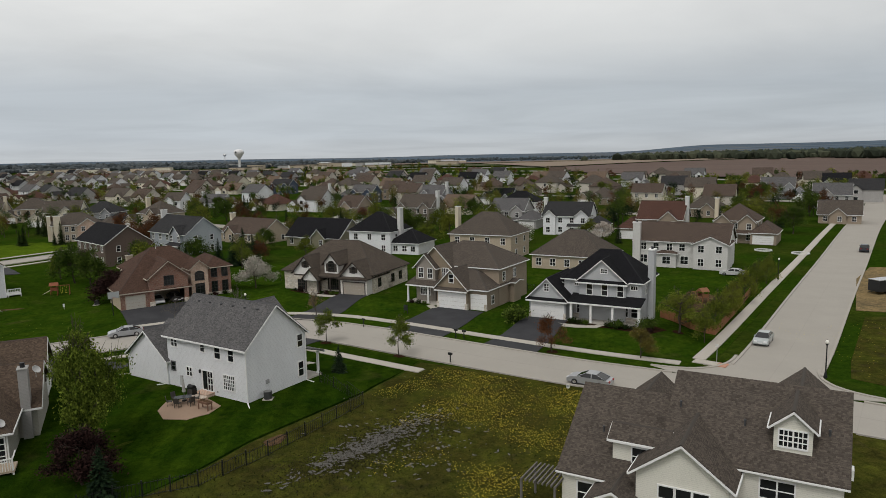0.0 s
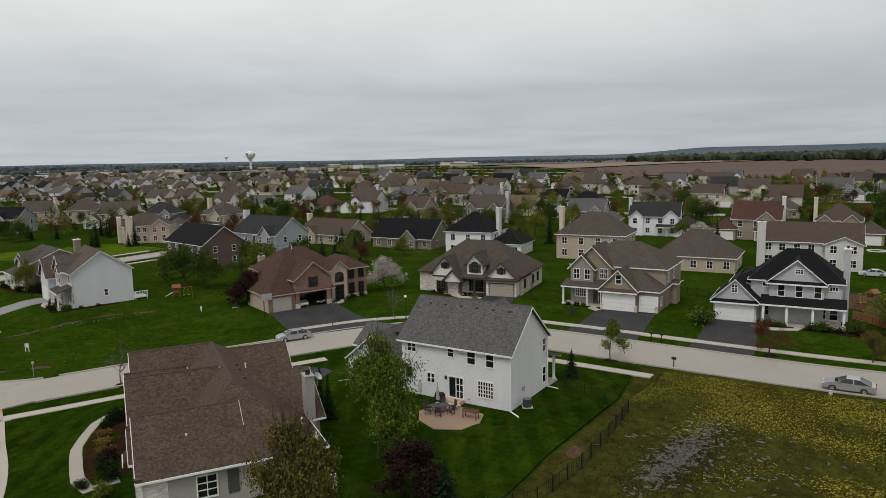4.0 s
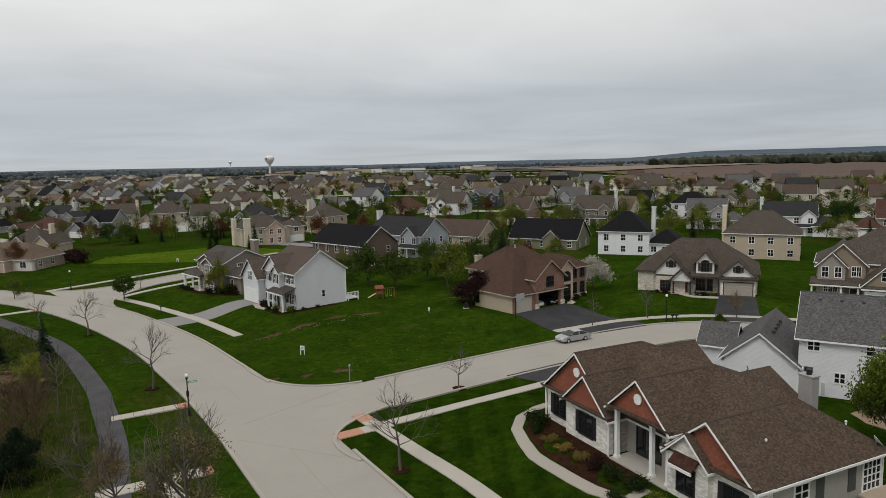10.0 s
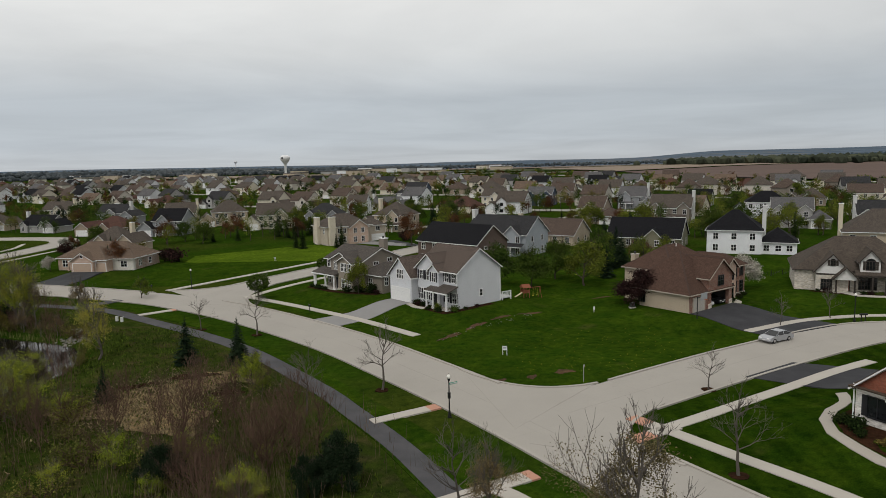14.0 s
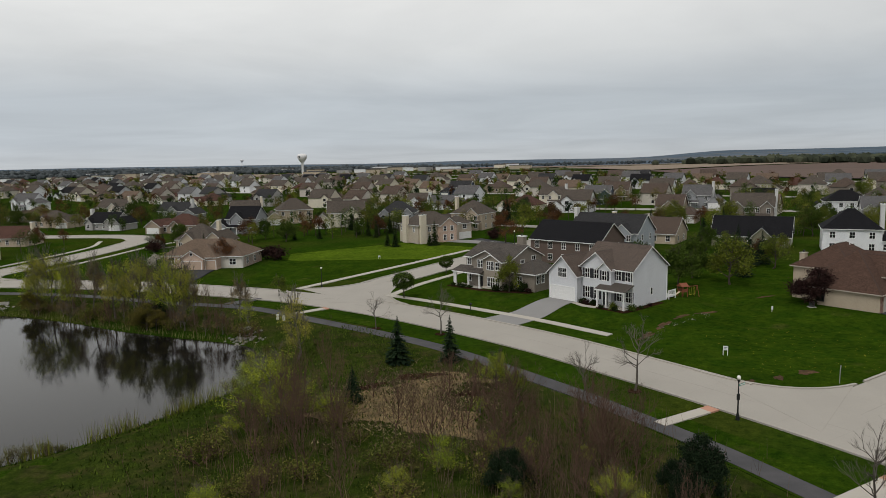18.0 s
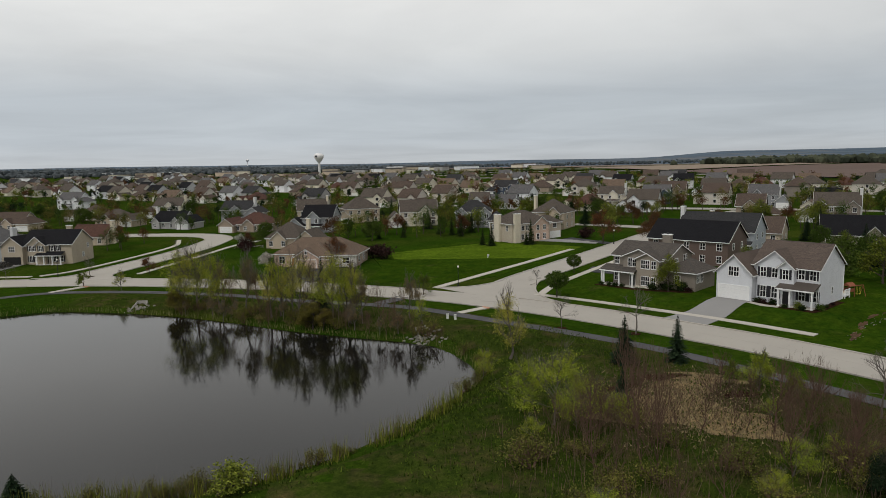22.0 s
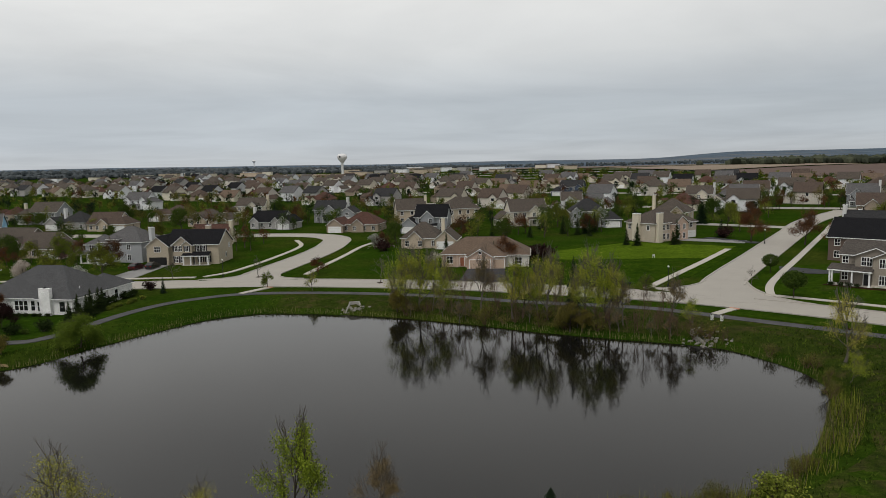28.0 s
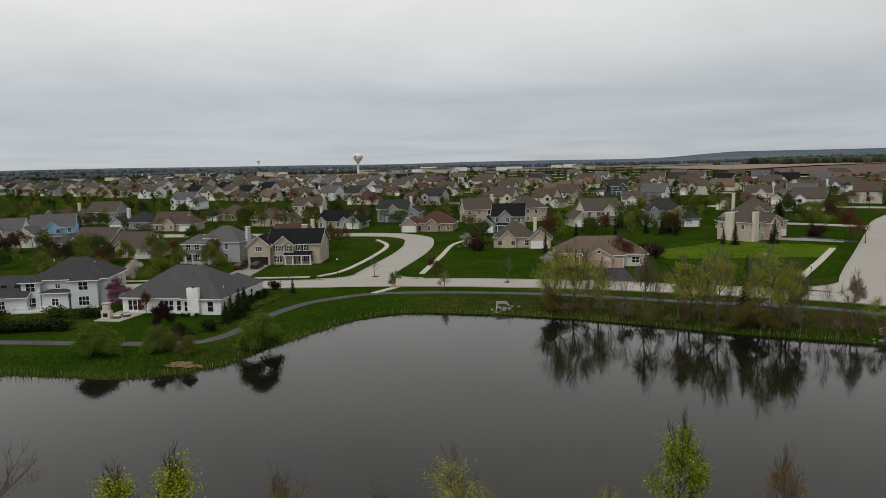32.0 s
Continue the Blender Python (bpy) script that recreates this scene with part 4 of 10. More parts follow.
def white_gable_house():
    h = House("house", "tall white-sided house with a grey shingle gable roof", (-15.24, 72.74), 147, S_WHITE, R_GREY)
    h.vol(0, 12.4, 0, 8.2, 5.63, "gx", 0.86, oh=0.35)
    h.vol(12.4, 19.3, -3.6, 8.35, 2.75, "gy", 0.80, oh=0.35)
    h.vol(19.3, 22.6, -2.2, 3.0, 2.5, "gx", 0.7)
    # a front gable rises behind the ridge
    h.vol(2.0, 8.6, -0.6, 4.0, 5.6, "gy", 0.9, oh=0.3)
    # rear
    dk = plain((0.10, 0.10, 0.105), 0.5)
    for u in (10.86, 11.40):
        h.win("b", u, 4.37, 0.44, 0.86, 8.2, cols=1, rows=2)
    h.win("b", 6.49, 4.42, 0.62, 0.86, 8.2, cols=1, rows=2), h.win("b", 4.17, 4.0, 0.85, 1.25, 8.2, cols=1, rows=2), h.win("b", 2.14, 3.98, 0.78, 1.28, 8.2, cols=1, rows=2)
    for u in (8.64, 9.08):
        h.win("b", u, 1.46, 0.38, 0.9, 8.2, cols=1, rows=2)
    h.win("b", 5.52, 0.36, 0.74, 2.02, 8.2, cols=2, rows=3), h.win("b", 6.34, 0.36, 0.74, 2.02, 8.2, cols=1, rows=1)
    for u in (2.07, 2.63, 3.19):
        h.win("b", u, 0.92, 0.46, 1.5, 8.2, cols=2, rows=4)
    h.win("b", 11.5, 1.7, 0.6, 0.9, 8.2, cols=1, rows=2, trim=dk)
    h.block("wall_lamp", 7.0, 7.16, 8.2, 8.36, 2.05, 2.4, BLACKP), h.block("outlet", 4.4, 4.55, 8.2, 8.28, 0.35, 0.5, plain((0.3, 0.3, 0.3)))
    h.block("electric_box", 10.05, 10.35, 8.2, 8.38, 0.2, 1.3, plain((0.45, 0.45, 0.45), 0.5))
    # gable end
    h.win("l", 0.75, 4.0, 0.72, 1.3, 0, cols=1, rows=2), h.win("l", 0.75, 0.75, 0.72, 1.55, 0, cols=1, rows=2)
    h.block("utility_meter", -0.14, 0, 5.4, 5.8, 1.3, 1.72, plain((0.30, 0.30, 0.30), 0.5))
    # front porch seen past the gable
    h.block("porch_floor", -0.2, 7.0, -2.2, 0, -0.5, 0.25, SLAB)
    h.shed_roof(-0.5, 7.2, -2.5, 0, 2.75, 3.5)
    h.posts((0.1, 2.4, 4.7, 6.9), -2.0, 0.25, 2.7)
    h.win("f", 2.0, 0.7, 1.6, 1.6, 0), h.win("f", 9.6, 0.7, 1.6, 1.6, 0), h.win("f", 3, 3.5, 1.5, 1.4, 0), h.win("f", 9.6, 3.5, 1.5, 1.4, 0)
    h.door("f", 5.2, 0, z=0.25)
    h.garage("f", 15.85, 4.9, -3.6)
    for i in range(6):
        h.box_vent(1.7 + 1.85 * i, 4.75, 8.65)
    h.box_vent(12.1, 5.3, 8.1)
    for x in (1.5, 8.2):
        h.vent(x, 6.0, 7.55, 0.5, 0.07, (0.05, 0.05, 0.055))
    for i in range(4):
        h.box_vent(14.9, 5.6 - 1.7 * i, 5.2)
    h.downspout(-0.06, 8.26, 5.5, (-1.3, 0.9)), h.downspout(-0.08, 0.0, 5.5, (-1.3, 0.2)), h.downspout(12.4, 8.41, 2.5, (0.6, 0.9)), h.downspout(19.35, 8.4, 2.5, (0.8, 0.8))
    h.block("step", 5.0, 7.0, 8.2, 9.2, -0.4, 0.28, PINKBRICK), h.block("step", 4.8, 7.3, 9.2, 9.9, -0.4, 0.14, PINKBRICK)
    h.block("slab", -1.6, -0.05, 1.9, 3.3, -0.3, 0.02, SLAB)
    return h


def corner_ranch():
    h = House("house", "low ranch house with brown shingles and red brick gables", (-55.4, 72.3), -65, siding((0.40, 0.385, 0.34)), shingle((0.098, 0.073, 0.056)))
    st = LSTONE
    h.e.matrix_world = pose(-55.4, 72.3, gz(-44, 60), 0, 0, -65)
    h.vol(3.85, 26.7, -0.5, 10.1, 2.87, "hip", 0.763)
    h.vol(4.3, 13.3, -1.85, 4.5, 3.14, "gy", 0.86, wall=st)
    h.vol(7.8, 13.3, -2.35, 2.0, 3.12, "gy", 0.91, wall=st, oh=0.38)
    h.vol(13.65, 19.75, -2.3, 4.0, 4.34, "gy", 0.87, z0=4.0)
    h.block("wall", 13.65, 19.75, -0.6, 4.0, -0.6, 4.0, h.wall)
    h.vol(19.45, 26.65, -2.05, 4.5, 3.14, "gy", 0.79, wall=st)
    h.vol(19.8, 23.4, -2.5, 2.0, 3.08, "gy", 0.90, wall=st, oh=0.3)
    h.vol(4.0, 12.4, 5.0, 11.3, 2.9, "gy", 0.75)
    h.vol(11.6, 20.6, 5.0, 11.6, 2.9, "gy", 0.60)

    def gable(x0, x1, y, ze, pitch):
        bm = bmesh.new()
        m, zr = (x0 + x1) / 2, ze + pitch * (x1 - x0) / 2
        v = [bm.verts.new(p) for p in ((x0 + 0.1, y, ze), (x1 - 0.1, y, ze), (m, y, zr - 0.14), (x0 + 0.1, y + 0.04, ze), (x1 - 0.1, y + 0.04, ze), (m, y + 0.04, zr - 0.14))]
        for f in ((0, 1, 2), (5, 4, 3), (0, 3, 4, 1), (1, 4, 5, 2), (2, 5, 3, 0)):
            bm.faces.new([v[i] for i in f])
        part("gable", bm, REDBRICK, h.e, "red brick gable")
        part("gable_ledge", board(bmesh.new(), (x0 - 0.4, y - 0.42, ze - 0.1), (x1 + 0.4, y - 0.42, ze - 0.1), (0, 0, 0.14), (0, 0.46, 0)), h.roofm, h.e)
    gable(4.3, 13.3, -1.93, 3.14, 0.86), gable(7.8, 13.3, -2.43, 3.12, 0.91), gable(13.65, 19.75, -2.37, 4.34, 0.87), gable(19.45, 26.65, -2.12, 3.14, 0.79)
    for x, y, z in ((8.8, -1.98, 5.4), (16.7, -2.42, 5.6)):
        part("gable_vent", cone(bmesh.new(), 0.42, 0.42, 0.08, 0, 0, 0, 8), TRIM, h.e, at=pose(x, y, z, 90, 0, 0))
    sh = BLACKP
    h.win("f", 6.2, 0.75, 1.7, 1.75, -1.85, cols=2, rows=1, trim=BLACKP, shutter=sh)
    h.win("f", 10.5, 0.65, 1.7, 1.8, -2.35, cols=2, rows=1, trim=BLACKP, shutter=sh)
    h.win("f", 15.9, 0.45, 2.5, 2.4, -0.6, cols=3, rows=1, trim=BLACKP)
    h.door("f", 18.8, -0.6, plain((0.05, 0.035, 0.03), 0.4), h=2.4)
    h.posts((14.0, 17.8, 19.45), -2.05, 0.1, 4.05, 0.30)
    h.block("porch_floor", 13.7, 19.75, -2.6, -0.6, -0.9, 0.1, SLAB)
    h.win("f", 21.5, 0.6, 1.5, 1.75, -2.5, cols=2, rows=3, trim=BLACKP)
    h.win("f", 25.0, 0.6, 1.4, 1.75, -2.05, cols=2, rows=1, trim=BLACKP, shutter=sh)
    h.shed_roof(20.5, 22.6, -3.15, -2.5, 2.5, 3.1, shingle((0.07, 0.035, 0.026)))
    h.win("r", 2.0, 0.9, 1.25, 1.5, 26.7, cols=2, rows=3)
    h.win("r", 8.95, 0.5, 1.75, 2.0, 26.7, cols=4, rows=4)
    for y in (3.75, 6.9):
        h.block("shutter", 26.7, 26.76, y - 0.38, y + 0.38, 0.8, 2.5, plain((0.07, 0.075, 0.07), 0.6))
    deck = plain((0.40, 0.33, 0.25), 0.8)
    h.block("deck", 26.75, 28.6, 7.6, 10.6, 0.25, 0.42, deck)
    for y in (8.2, 9.2, 10.5):
        h.block("deck_post", 28.45, 28.58, y - 0.06, y + 0.06, -1.4, 1.4, TRIM)
    h.block("deck_rail", 28.47, 28.56, 8.2, 10.5, 1.3, 1.4, TRIM), h.block("deck_rail", 26.75, 28.5, 10.48, 10.56, 1.3, 1.4, TRIM)
    for i in range(12):
        h.block("baluster", 28.49, 28.53, 8.35 + 0.18 * i, 8.39 + 0.18 * i, 0.42, 1.3, TRIM)
    h.chimney(20.5, 10.8, 1.15, 0.75, 6.35, S_GREY, cap=False), h.block("chimney_cap", 19.85, 21.15, 10.37, 11.23, 6.35, 6.43, plain((0.30, 0.30, 0.29), 0.7)), part("flue", cone(bmesh.new(), 0.2, 0.2, 0.42, 20.5, 10.8, 6.43, 12), BLACKP, h.e, "black metal flue")
    h.vent(24.8, 1.0, 4.6, 0.6), h.vent(24.6, 9.2, 4.2, 0.6), h.vent(13.6, 7.0, 6.0, 0.4)
    for x in (14.2, 15.8, 18.4):
        h.box_vent(x, 6.1, 6.25)
    h.win("l", 5.0, 0.8, 1.4, 1.5, 3.85, cols=2, rows=3)
    h.garage("b", 8.2, 4.9, 11.3)
    h.downspout(13.45, -2.45, 2.8), h.downspout(4.2, -1.95, 2.8), h.downspout(26.7, -2.1, 2.8), h.downspout(26.75, 10.05, 2.8)
    return h


def dish(h, at, tilt):
    bm = bmesh.new()
    bmesh.ops.create_uvsphere(bm, u_segments=14, v_segments=8, radius=0.55)
    bmesh.ops.delete(bm, geom=[v for v in bm.verts if v.co.z > -0.33], context="VERTS")
    for v in bm.verts:
        v.co.z += 0.55
    bmesh.ops.solidify(bm, geom=bm.faces[:], thickness=0.03)
    d = part("satellite_dish", bm, plain((0.42, 0.42, 0.42), 0.4), h.e, "grey satellite dish", at=at @ pose(0, 0, 0.5, *tilt))
    part("mast", cone(bmesh.new(), 0.03, 0.03, 0.7, 0, 0, -0.15), plain((0.3, 0.3, 0.3), 0.4), h.e, at=at)


def dormer_house():
    h = House("house", "cream house with brown hip and gable roofs and a dormer", (23.6, 38.0), -30, siding((0.73, 0.71, 0.63)), R_TAUPE)
    h.vol(-10.75, -0.3, 0.5, 11.4, 5.1, "gx", 0.70, oh=0.32, fascia=False)
    h.vol(-17.35, -10.6, -1.1, 10.9, 3.15, "gx", 0.70, oh=0.32, fascia=False)
    for x0, x1, y, z in ((-17.7, -10.9, -1.5, 2.88), (-11.0, 0.0, 0.1, 4.82)):
        h.block("gutter", x0, x1, y, y + 0.1, z, z + 0.11, TRIM)
    h.vol(-14.1, -10.6, 0.0, 2.0, 5.6, "gx", 0.60, z0=2.6, oh=0.3)
    h.vol(-11.9, -6.3, -2.4, 5.5, 4.85, "gy", 0.75)
    h.vol(-6.3, -0.3, -2.6, 0.6, 2.3, "gx", 0.4)
    h.vol(-14.6, -11.6, -3.4, 2.0, 2.6, "gy", 0.55)
    h.vol(-4.3, -2.1, 1.6, 5.6, 7.8, "gy", 0.85, z0=5.4, oh=0.3)
    h.win("f", -3.6, 6.4, 0.74, 1.05, 1.6, cols=3, rows=3), h.win("f", -2.78, 6.4, 0.74, 1.05, 1.6, cols=3, rows=3)
    h.wins("f", (-10.0, -8.95, -7.9), 2.4, 0.9, 1.6, -2.4, cols=1, rows=2)
    h.win("f", -12.2, 3.9, 1.1, 1.2, 0.0, cols=1, rows=2)
    h.win("f", -15.6, 0.9, 1.2, 1.5, -1.1, cols=1, rows=2)
    h.wins("f", (-4.4, -3.4), 3.25, 0.92, 1.2, 0.5, cols=1, rows=2)
    h.win("r", 5.9, 3.4, 1.4, 1.5, -0.3, cols=2, rows=2), h.win("r", 5.9, 0.6, 1.4, 1.7, -0.3, cols=2, rows=2)
    h.block("balcony_rail", -0.28, 0.25, 3.7, 4.5, 4.0, 4.7, TRIM)
    for x, y, z in ((-15.2, 1.6, 5.3), (-14.0, 1.1, 4.9), (-10.3, 3.4, 7.4), (-6.1, 2.8, 7.0), (-1.2, 3.0, 7.1)):
        h.vent(x, y, z, 0.6, 0.07, (0.06, 0.06, 0.062))
    h.vol(-15.6, -12.2, 9, 13.5, 4.6, "gy", 0.85), h.vol(-5.2, -1.0, 9, 14.0, 6.0, "gy", 0.85)
    # timber pergola behind the low wing
    deck = plain((0.13, 0.12, 0.11), 0.8)
    for i in range(9):
        h.block("pergola_rafter", -19.9 + 0.32 * i, -19.8 + 0.32 * i, -2.6, 0.4, 2.25, 2.4, deck)
    for x in (-19.9, -17.4):
        for y in (-2.4, 0.2):
            h.block("pergola_post", x - 0.07, x + 0.07, y - 0.07, y + 0.07, -0.3, 2.25, deck)
    return h


def brick_house():
    h = House("house", "large brown-roofed house with a brick front and open garage", (-53.5, 111.78), 36, S_CREAM, shingle((0.086, 0.053, 0.041)), trim=plain((0.40, 0.35, 0.29), 0.6))
    h.vol(3.0, 15.6, 5.2, 14.4, 5.3, "hip", 0.74, wall=S_BEIGE)
    h.vol(0, 11.4, 0.0, 11.6, 2.75, "hip", 0.94, walls=False)
    h.block("wall", 0.0, 0.2, 0.0, 9.0, -0.6, 2.72, S_BEIGE), h.block("wall", 0.2, 4.6, 0.0, 0.2, -0.6, 2.72, S_BEIGE)
    h.block("brick_front", 0.0, 4.6, -0.12, 0.0, -0.5, 2.62, BRICK)
    # the gabled double garage, open at the front
    g = h.vol(4.6, 11.0, -0.3, 6.0, 5.0, "gy", 0.80, z0=2.55, wall=BRICK)
    for x0, x1 in ((4.6, 5.3), (10.3, 11.0)):
        h.block("wall", x0, x1, -0.3, 0.35, -0.6, 2.55, BRICK)
    dark = plain((0.055, 0.05, 0.047), 0.9)
    h.block("garage_back", 4.6, 11.0, 5.6, 5.75, -0.2, 2.6, dark), h.block("garage_side", 4.55, 4.65, 0.2, 5.7, -0.2, 2.6, dark), h.block("garage_side", 10.95, 11.05, 0.2, 5.7, -0.2, 2.6, dark)
    h.block("garage_floor", 4.6, 11.0, -0.3, 5.7, -0.3, 0.05, SLAB)
    h.garage("f", 2.3, 2.9, -0.14, material=plain((0.42, 0.40, 0.36), 0.6))
    h.vol(12.0, 15.0, 1.4, 6.0, 5.6, "gy", 0.85, wall=PINKBRICK)
    h.vol(15.0, 19.4, 2.4, 12.0, 5.2, "hip", 0.70, wall=BRICK)
    h.win("f", 7.8, 3.5, 1.5, 1.5, -0.3, cols=3, rows=2, trim=BLACKP)
    h.win("f", 13.5, 0.1, 1.5, 2.6, 1.4, cols=2, rows=3, trim=BLACKP), h.win("f", 13.5, 3.4, 1.5, 1.0, 1.4, cols=3, rows=1, arch=True, trim=BLACKP)
    for x in (16.4, 18.3):
        h.win("f", x, 0.8, 0.95, 1.8, 2.4, cols=2, rows=3, trim=BLACKP), h.win("f", x, 3.5, 0.95, 1.6, 2.4, cols=2, rows=2, trim=BLACKP)
    h.win("l", 8.6, 3.3, 1.3, 1.5, 3.0, cols=3, rows=2, trim=BLACKP), h.win("l", 8.6, 0.7, 1.2, 1.6, 0, cols=3, rows=2, trim=BLACKP), h.win("l", 12.6, 0.9, 1.0, 1.4, 3.0)
    h.block("stone_base", 4.5, 5.4, -0.38, -0.3, -0.4, 0.9, STONE), h.block("stone_base", 10.2, 11.1, -0.38, -0.3, -0.4, 0.9, STONE), h.block("stone_base", 15.0, 19.45, 2.3, 2.4, -0.4, 0.7, STONE)
    h.chimney(4.6, 13.6, 1.1, 0.8, 7.3, S_BEIGE)
    h.vent(8, 8, 9.2, 0.5)
    return h


def tudor_house():
    h = House("house", "brown hip-roofed house with white gables and a stone garage", (-29.76, 125.96), -24, LSTONE, shingle((0.088, 0.074, 0.062)), trim=plain((0.045, 0.036, 0.030), 0.6))
    wht = plain((0.64, 0.63, 0.61), 0.7)
    dk = plain((0.045, 0.036, 0.030), 0.6)
    h.vol(-0.4, 18.7, 1.0, 14.0, 3.5, "hip", 0.75, wall=STONE)
    h.vol(2.75, 7.5, -0.2, 7.0, 3.75, "gy", 1.11, wall=wht), h.block("stone_base", 2.7, 7.55, -0.28, -0.2, -0.4, 2.9, STONE), h.block("band", 2.7, 7.55, -0.31, -0.2, 2.9, 3.15, dk)
    h.vol(13.1, 18.35, -0.9, 6.5, 3.37, "gy", 0.97, wall=wht), h.block("stone_base", 13.05, 13.6, -0.98, -0.9, -0.4, 3.0, LSTONE), h.block("stone_base", 18.0, 18.4, -0.98, -0.9, -0.4, 3.0, LSTONE)
    h.shed_roof(12.8, 18.7, -1.45, -0.9, 2.95, 3.2)
    h.vol(9.2, 12.05, 0.0, 6.0, 5.5, "gy", 1.15, z0=3.4, wall=wht)
    h.vol(5.5, 8.55, -1.4, 3.5, 2.75, "gy", 1.05, z0=2.3, wall=wht)
    h.shed_roof(8.4, 13.0, -1.0, 1.2, 3.05, 3.9)
    h.win("f", 5.2, 4.5, 0.62, 0.85, -0.2, arch=True, trim=dk, shutter=dk), h.win("f", 15.75, 4.05, 0.62, 0.85, -0.9, arch=True, trim=dk, shutter=dk)
    h.win("f", 10.65, 3.95, 1.25, 1.35, 0.0, cols=3, rows=2, arch=True, shutter=dk)
    h.win("f", 3.9, 0.45, 0.7, 1.7, -0.28, cols=2, rows=3), h.win("f", 4.75, 0.45, 0.7, 1.7, -0.28, cols=2, rows=3)
    for u in (9.6, 10.5, 11.4):
        h.win("f", u, 0.5, 0.75, 1.9, 1.0, cols=2, rows=3, trim=dk)
    h.garage("f", 15.8, 4.3, -0.98, h=2.35, material=plain((0.36, 0.32, 0.27), 0.6))
    h.door("f", 7.0, 0.4, plain((0.20, 0.06, 0.035), 0.5), w=1.5, h=2.3)
    h.posts((5.7, 8.4, 10.9, 12.8), -0.95, 0.1, 3.0, 0.24, dk)
    h.win("r", 3.0, 1.2, 1.0, 1.4, 18.7), h.win("r", 8.0, 1.2, 1.0, 1.4, 18.7), h.win("r", 11.0, 1.2, 1.0, 1.4, 18.7)
    h.block("porch_floor", 5.3, 13.0, -1.4, 1.0, -0.5, 0.1, SLAB)
    h.vent(11, 10, 7.2, 0.5), h.vent(3.2, 5.0, 6.0, 0.4)
    return h


def three_car_house():
    h = House("house", "taupe two-storey house with a three-car garage and porch", (-4.91, 115.98), -31, S_TAN, R_TAUPE)
    shake = siding((0.26, 0.21, 0.15))
    h.vol(0.4, 15.4, 1.2, 12.0, 6.1, "hip", 0.62)
    h.vol(0.8, 7.1, 0.4, 7.0, 6.2, "gy", 0.97, wall=shake)
    h.vol(0.6, 4.4, -0.5, 4.0, 6.0, "gy", 1.05, wall=siding((0.30, 0.27, 0.235)))
    h.vol(6.8, 15.3, -3.0, 4.0, 3.3, "hip", 0.66)
    h.vol(6.8, 12.2, -3.9, 2.0, 3.66, "gy", 1.02, wall=shake)
    h.shed_roof(6.5, 12.5, -4.4, -3.9, 3.05, 3.4)
    h.shed_roof(-0.4, 6.9, -2.3, 0.4, 3.0, 3.75)
    h.posts((-0.1, 3.9, 6.2), -2.0, 0.1, 2.9, 0.24), h.block("porch_floor", -0.3, 6.7, -2.3, 0.6, -0.5, 0.12, SLAB)
    h.garage("f", 9.55, 4.82, -3.9, h=2.55), h.garage("f", 13.9, 2.6, -3.0, h=2.45)
    for x in (6.95, 12.15, 15.1):
        h.block("stone_base", x - 0.22, x + 0.22, -4.05 if x < 13 else -3.15, -3.6 if x < 13 else -2.9, -0.4, 1.1, STONE)
    h.wins("f", (1.62, 3.41), 4.05, 0.84, 1.6, -0.5, cols=2, rows=2), h.win("f", 5.55, 4.2, 0.55, 1.5, 0.4), h.win("f", 6.2, 4.2, 0.55, 1.5, 0.4)
    h.win("f", 9.5, 4.35, 0.78, 1.3, -3.9, cols=1, rows=2)
    for u in (1.8, 2.45, 3.1):
        h.win("f", u, 1.2, 0.52, 1.45, -0.5, cols=2, rows=3)
    h.door("f", 5.6, 0.4, BLACKP)
    for y in (3.0, 7.0):
        h.win("r", y, 4.0, 0.9, 1.4, 15.4)
    h.win("r", 7.0, 0.9, 1.2, 1.4, 15.4), h.win("r", -1.0, 0.9, 0.9, 1.3, 15.3)
    h.vol(15.4, 16.3, 5.0, 7.6, 3.4, "gx", 0.2)
    h.vent(9, 5.0, 8.3, 0.5)
    return h


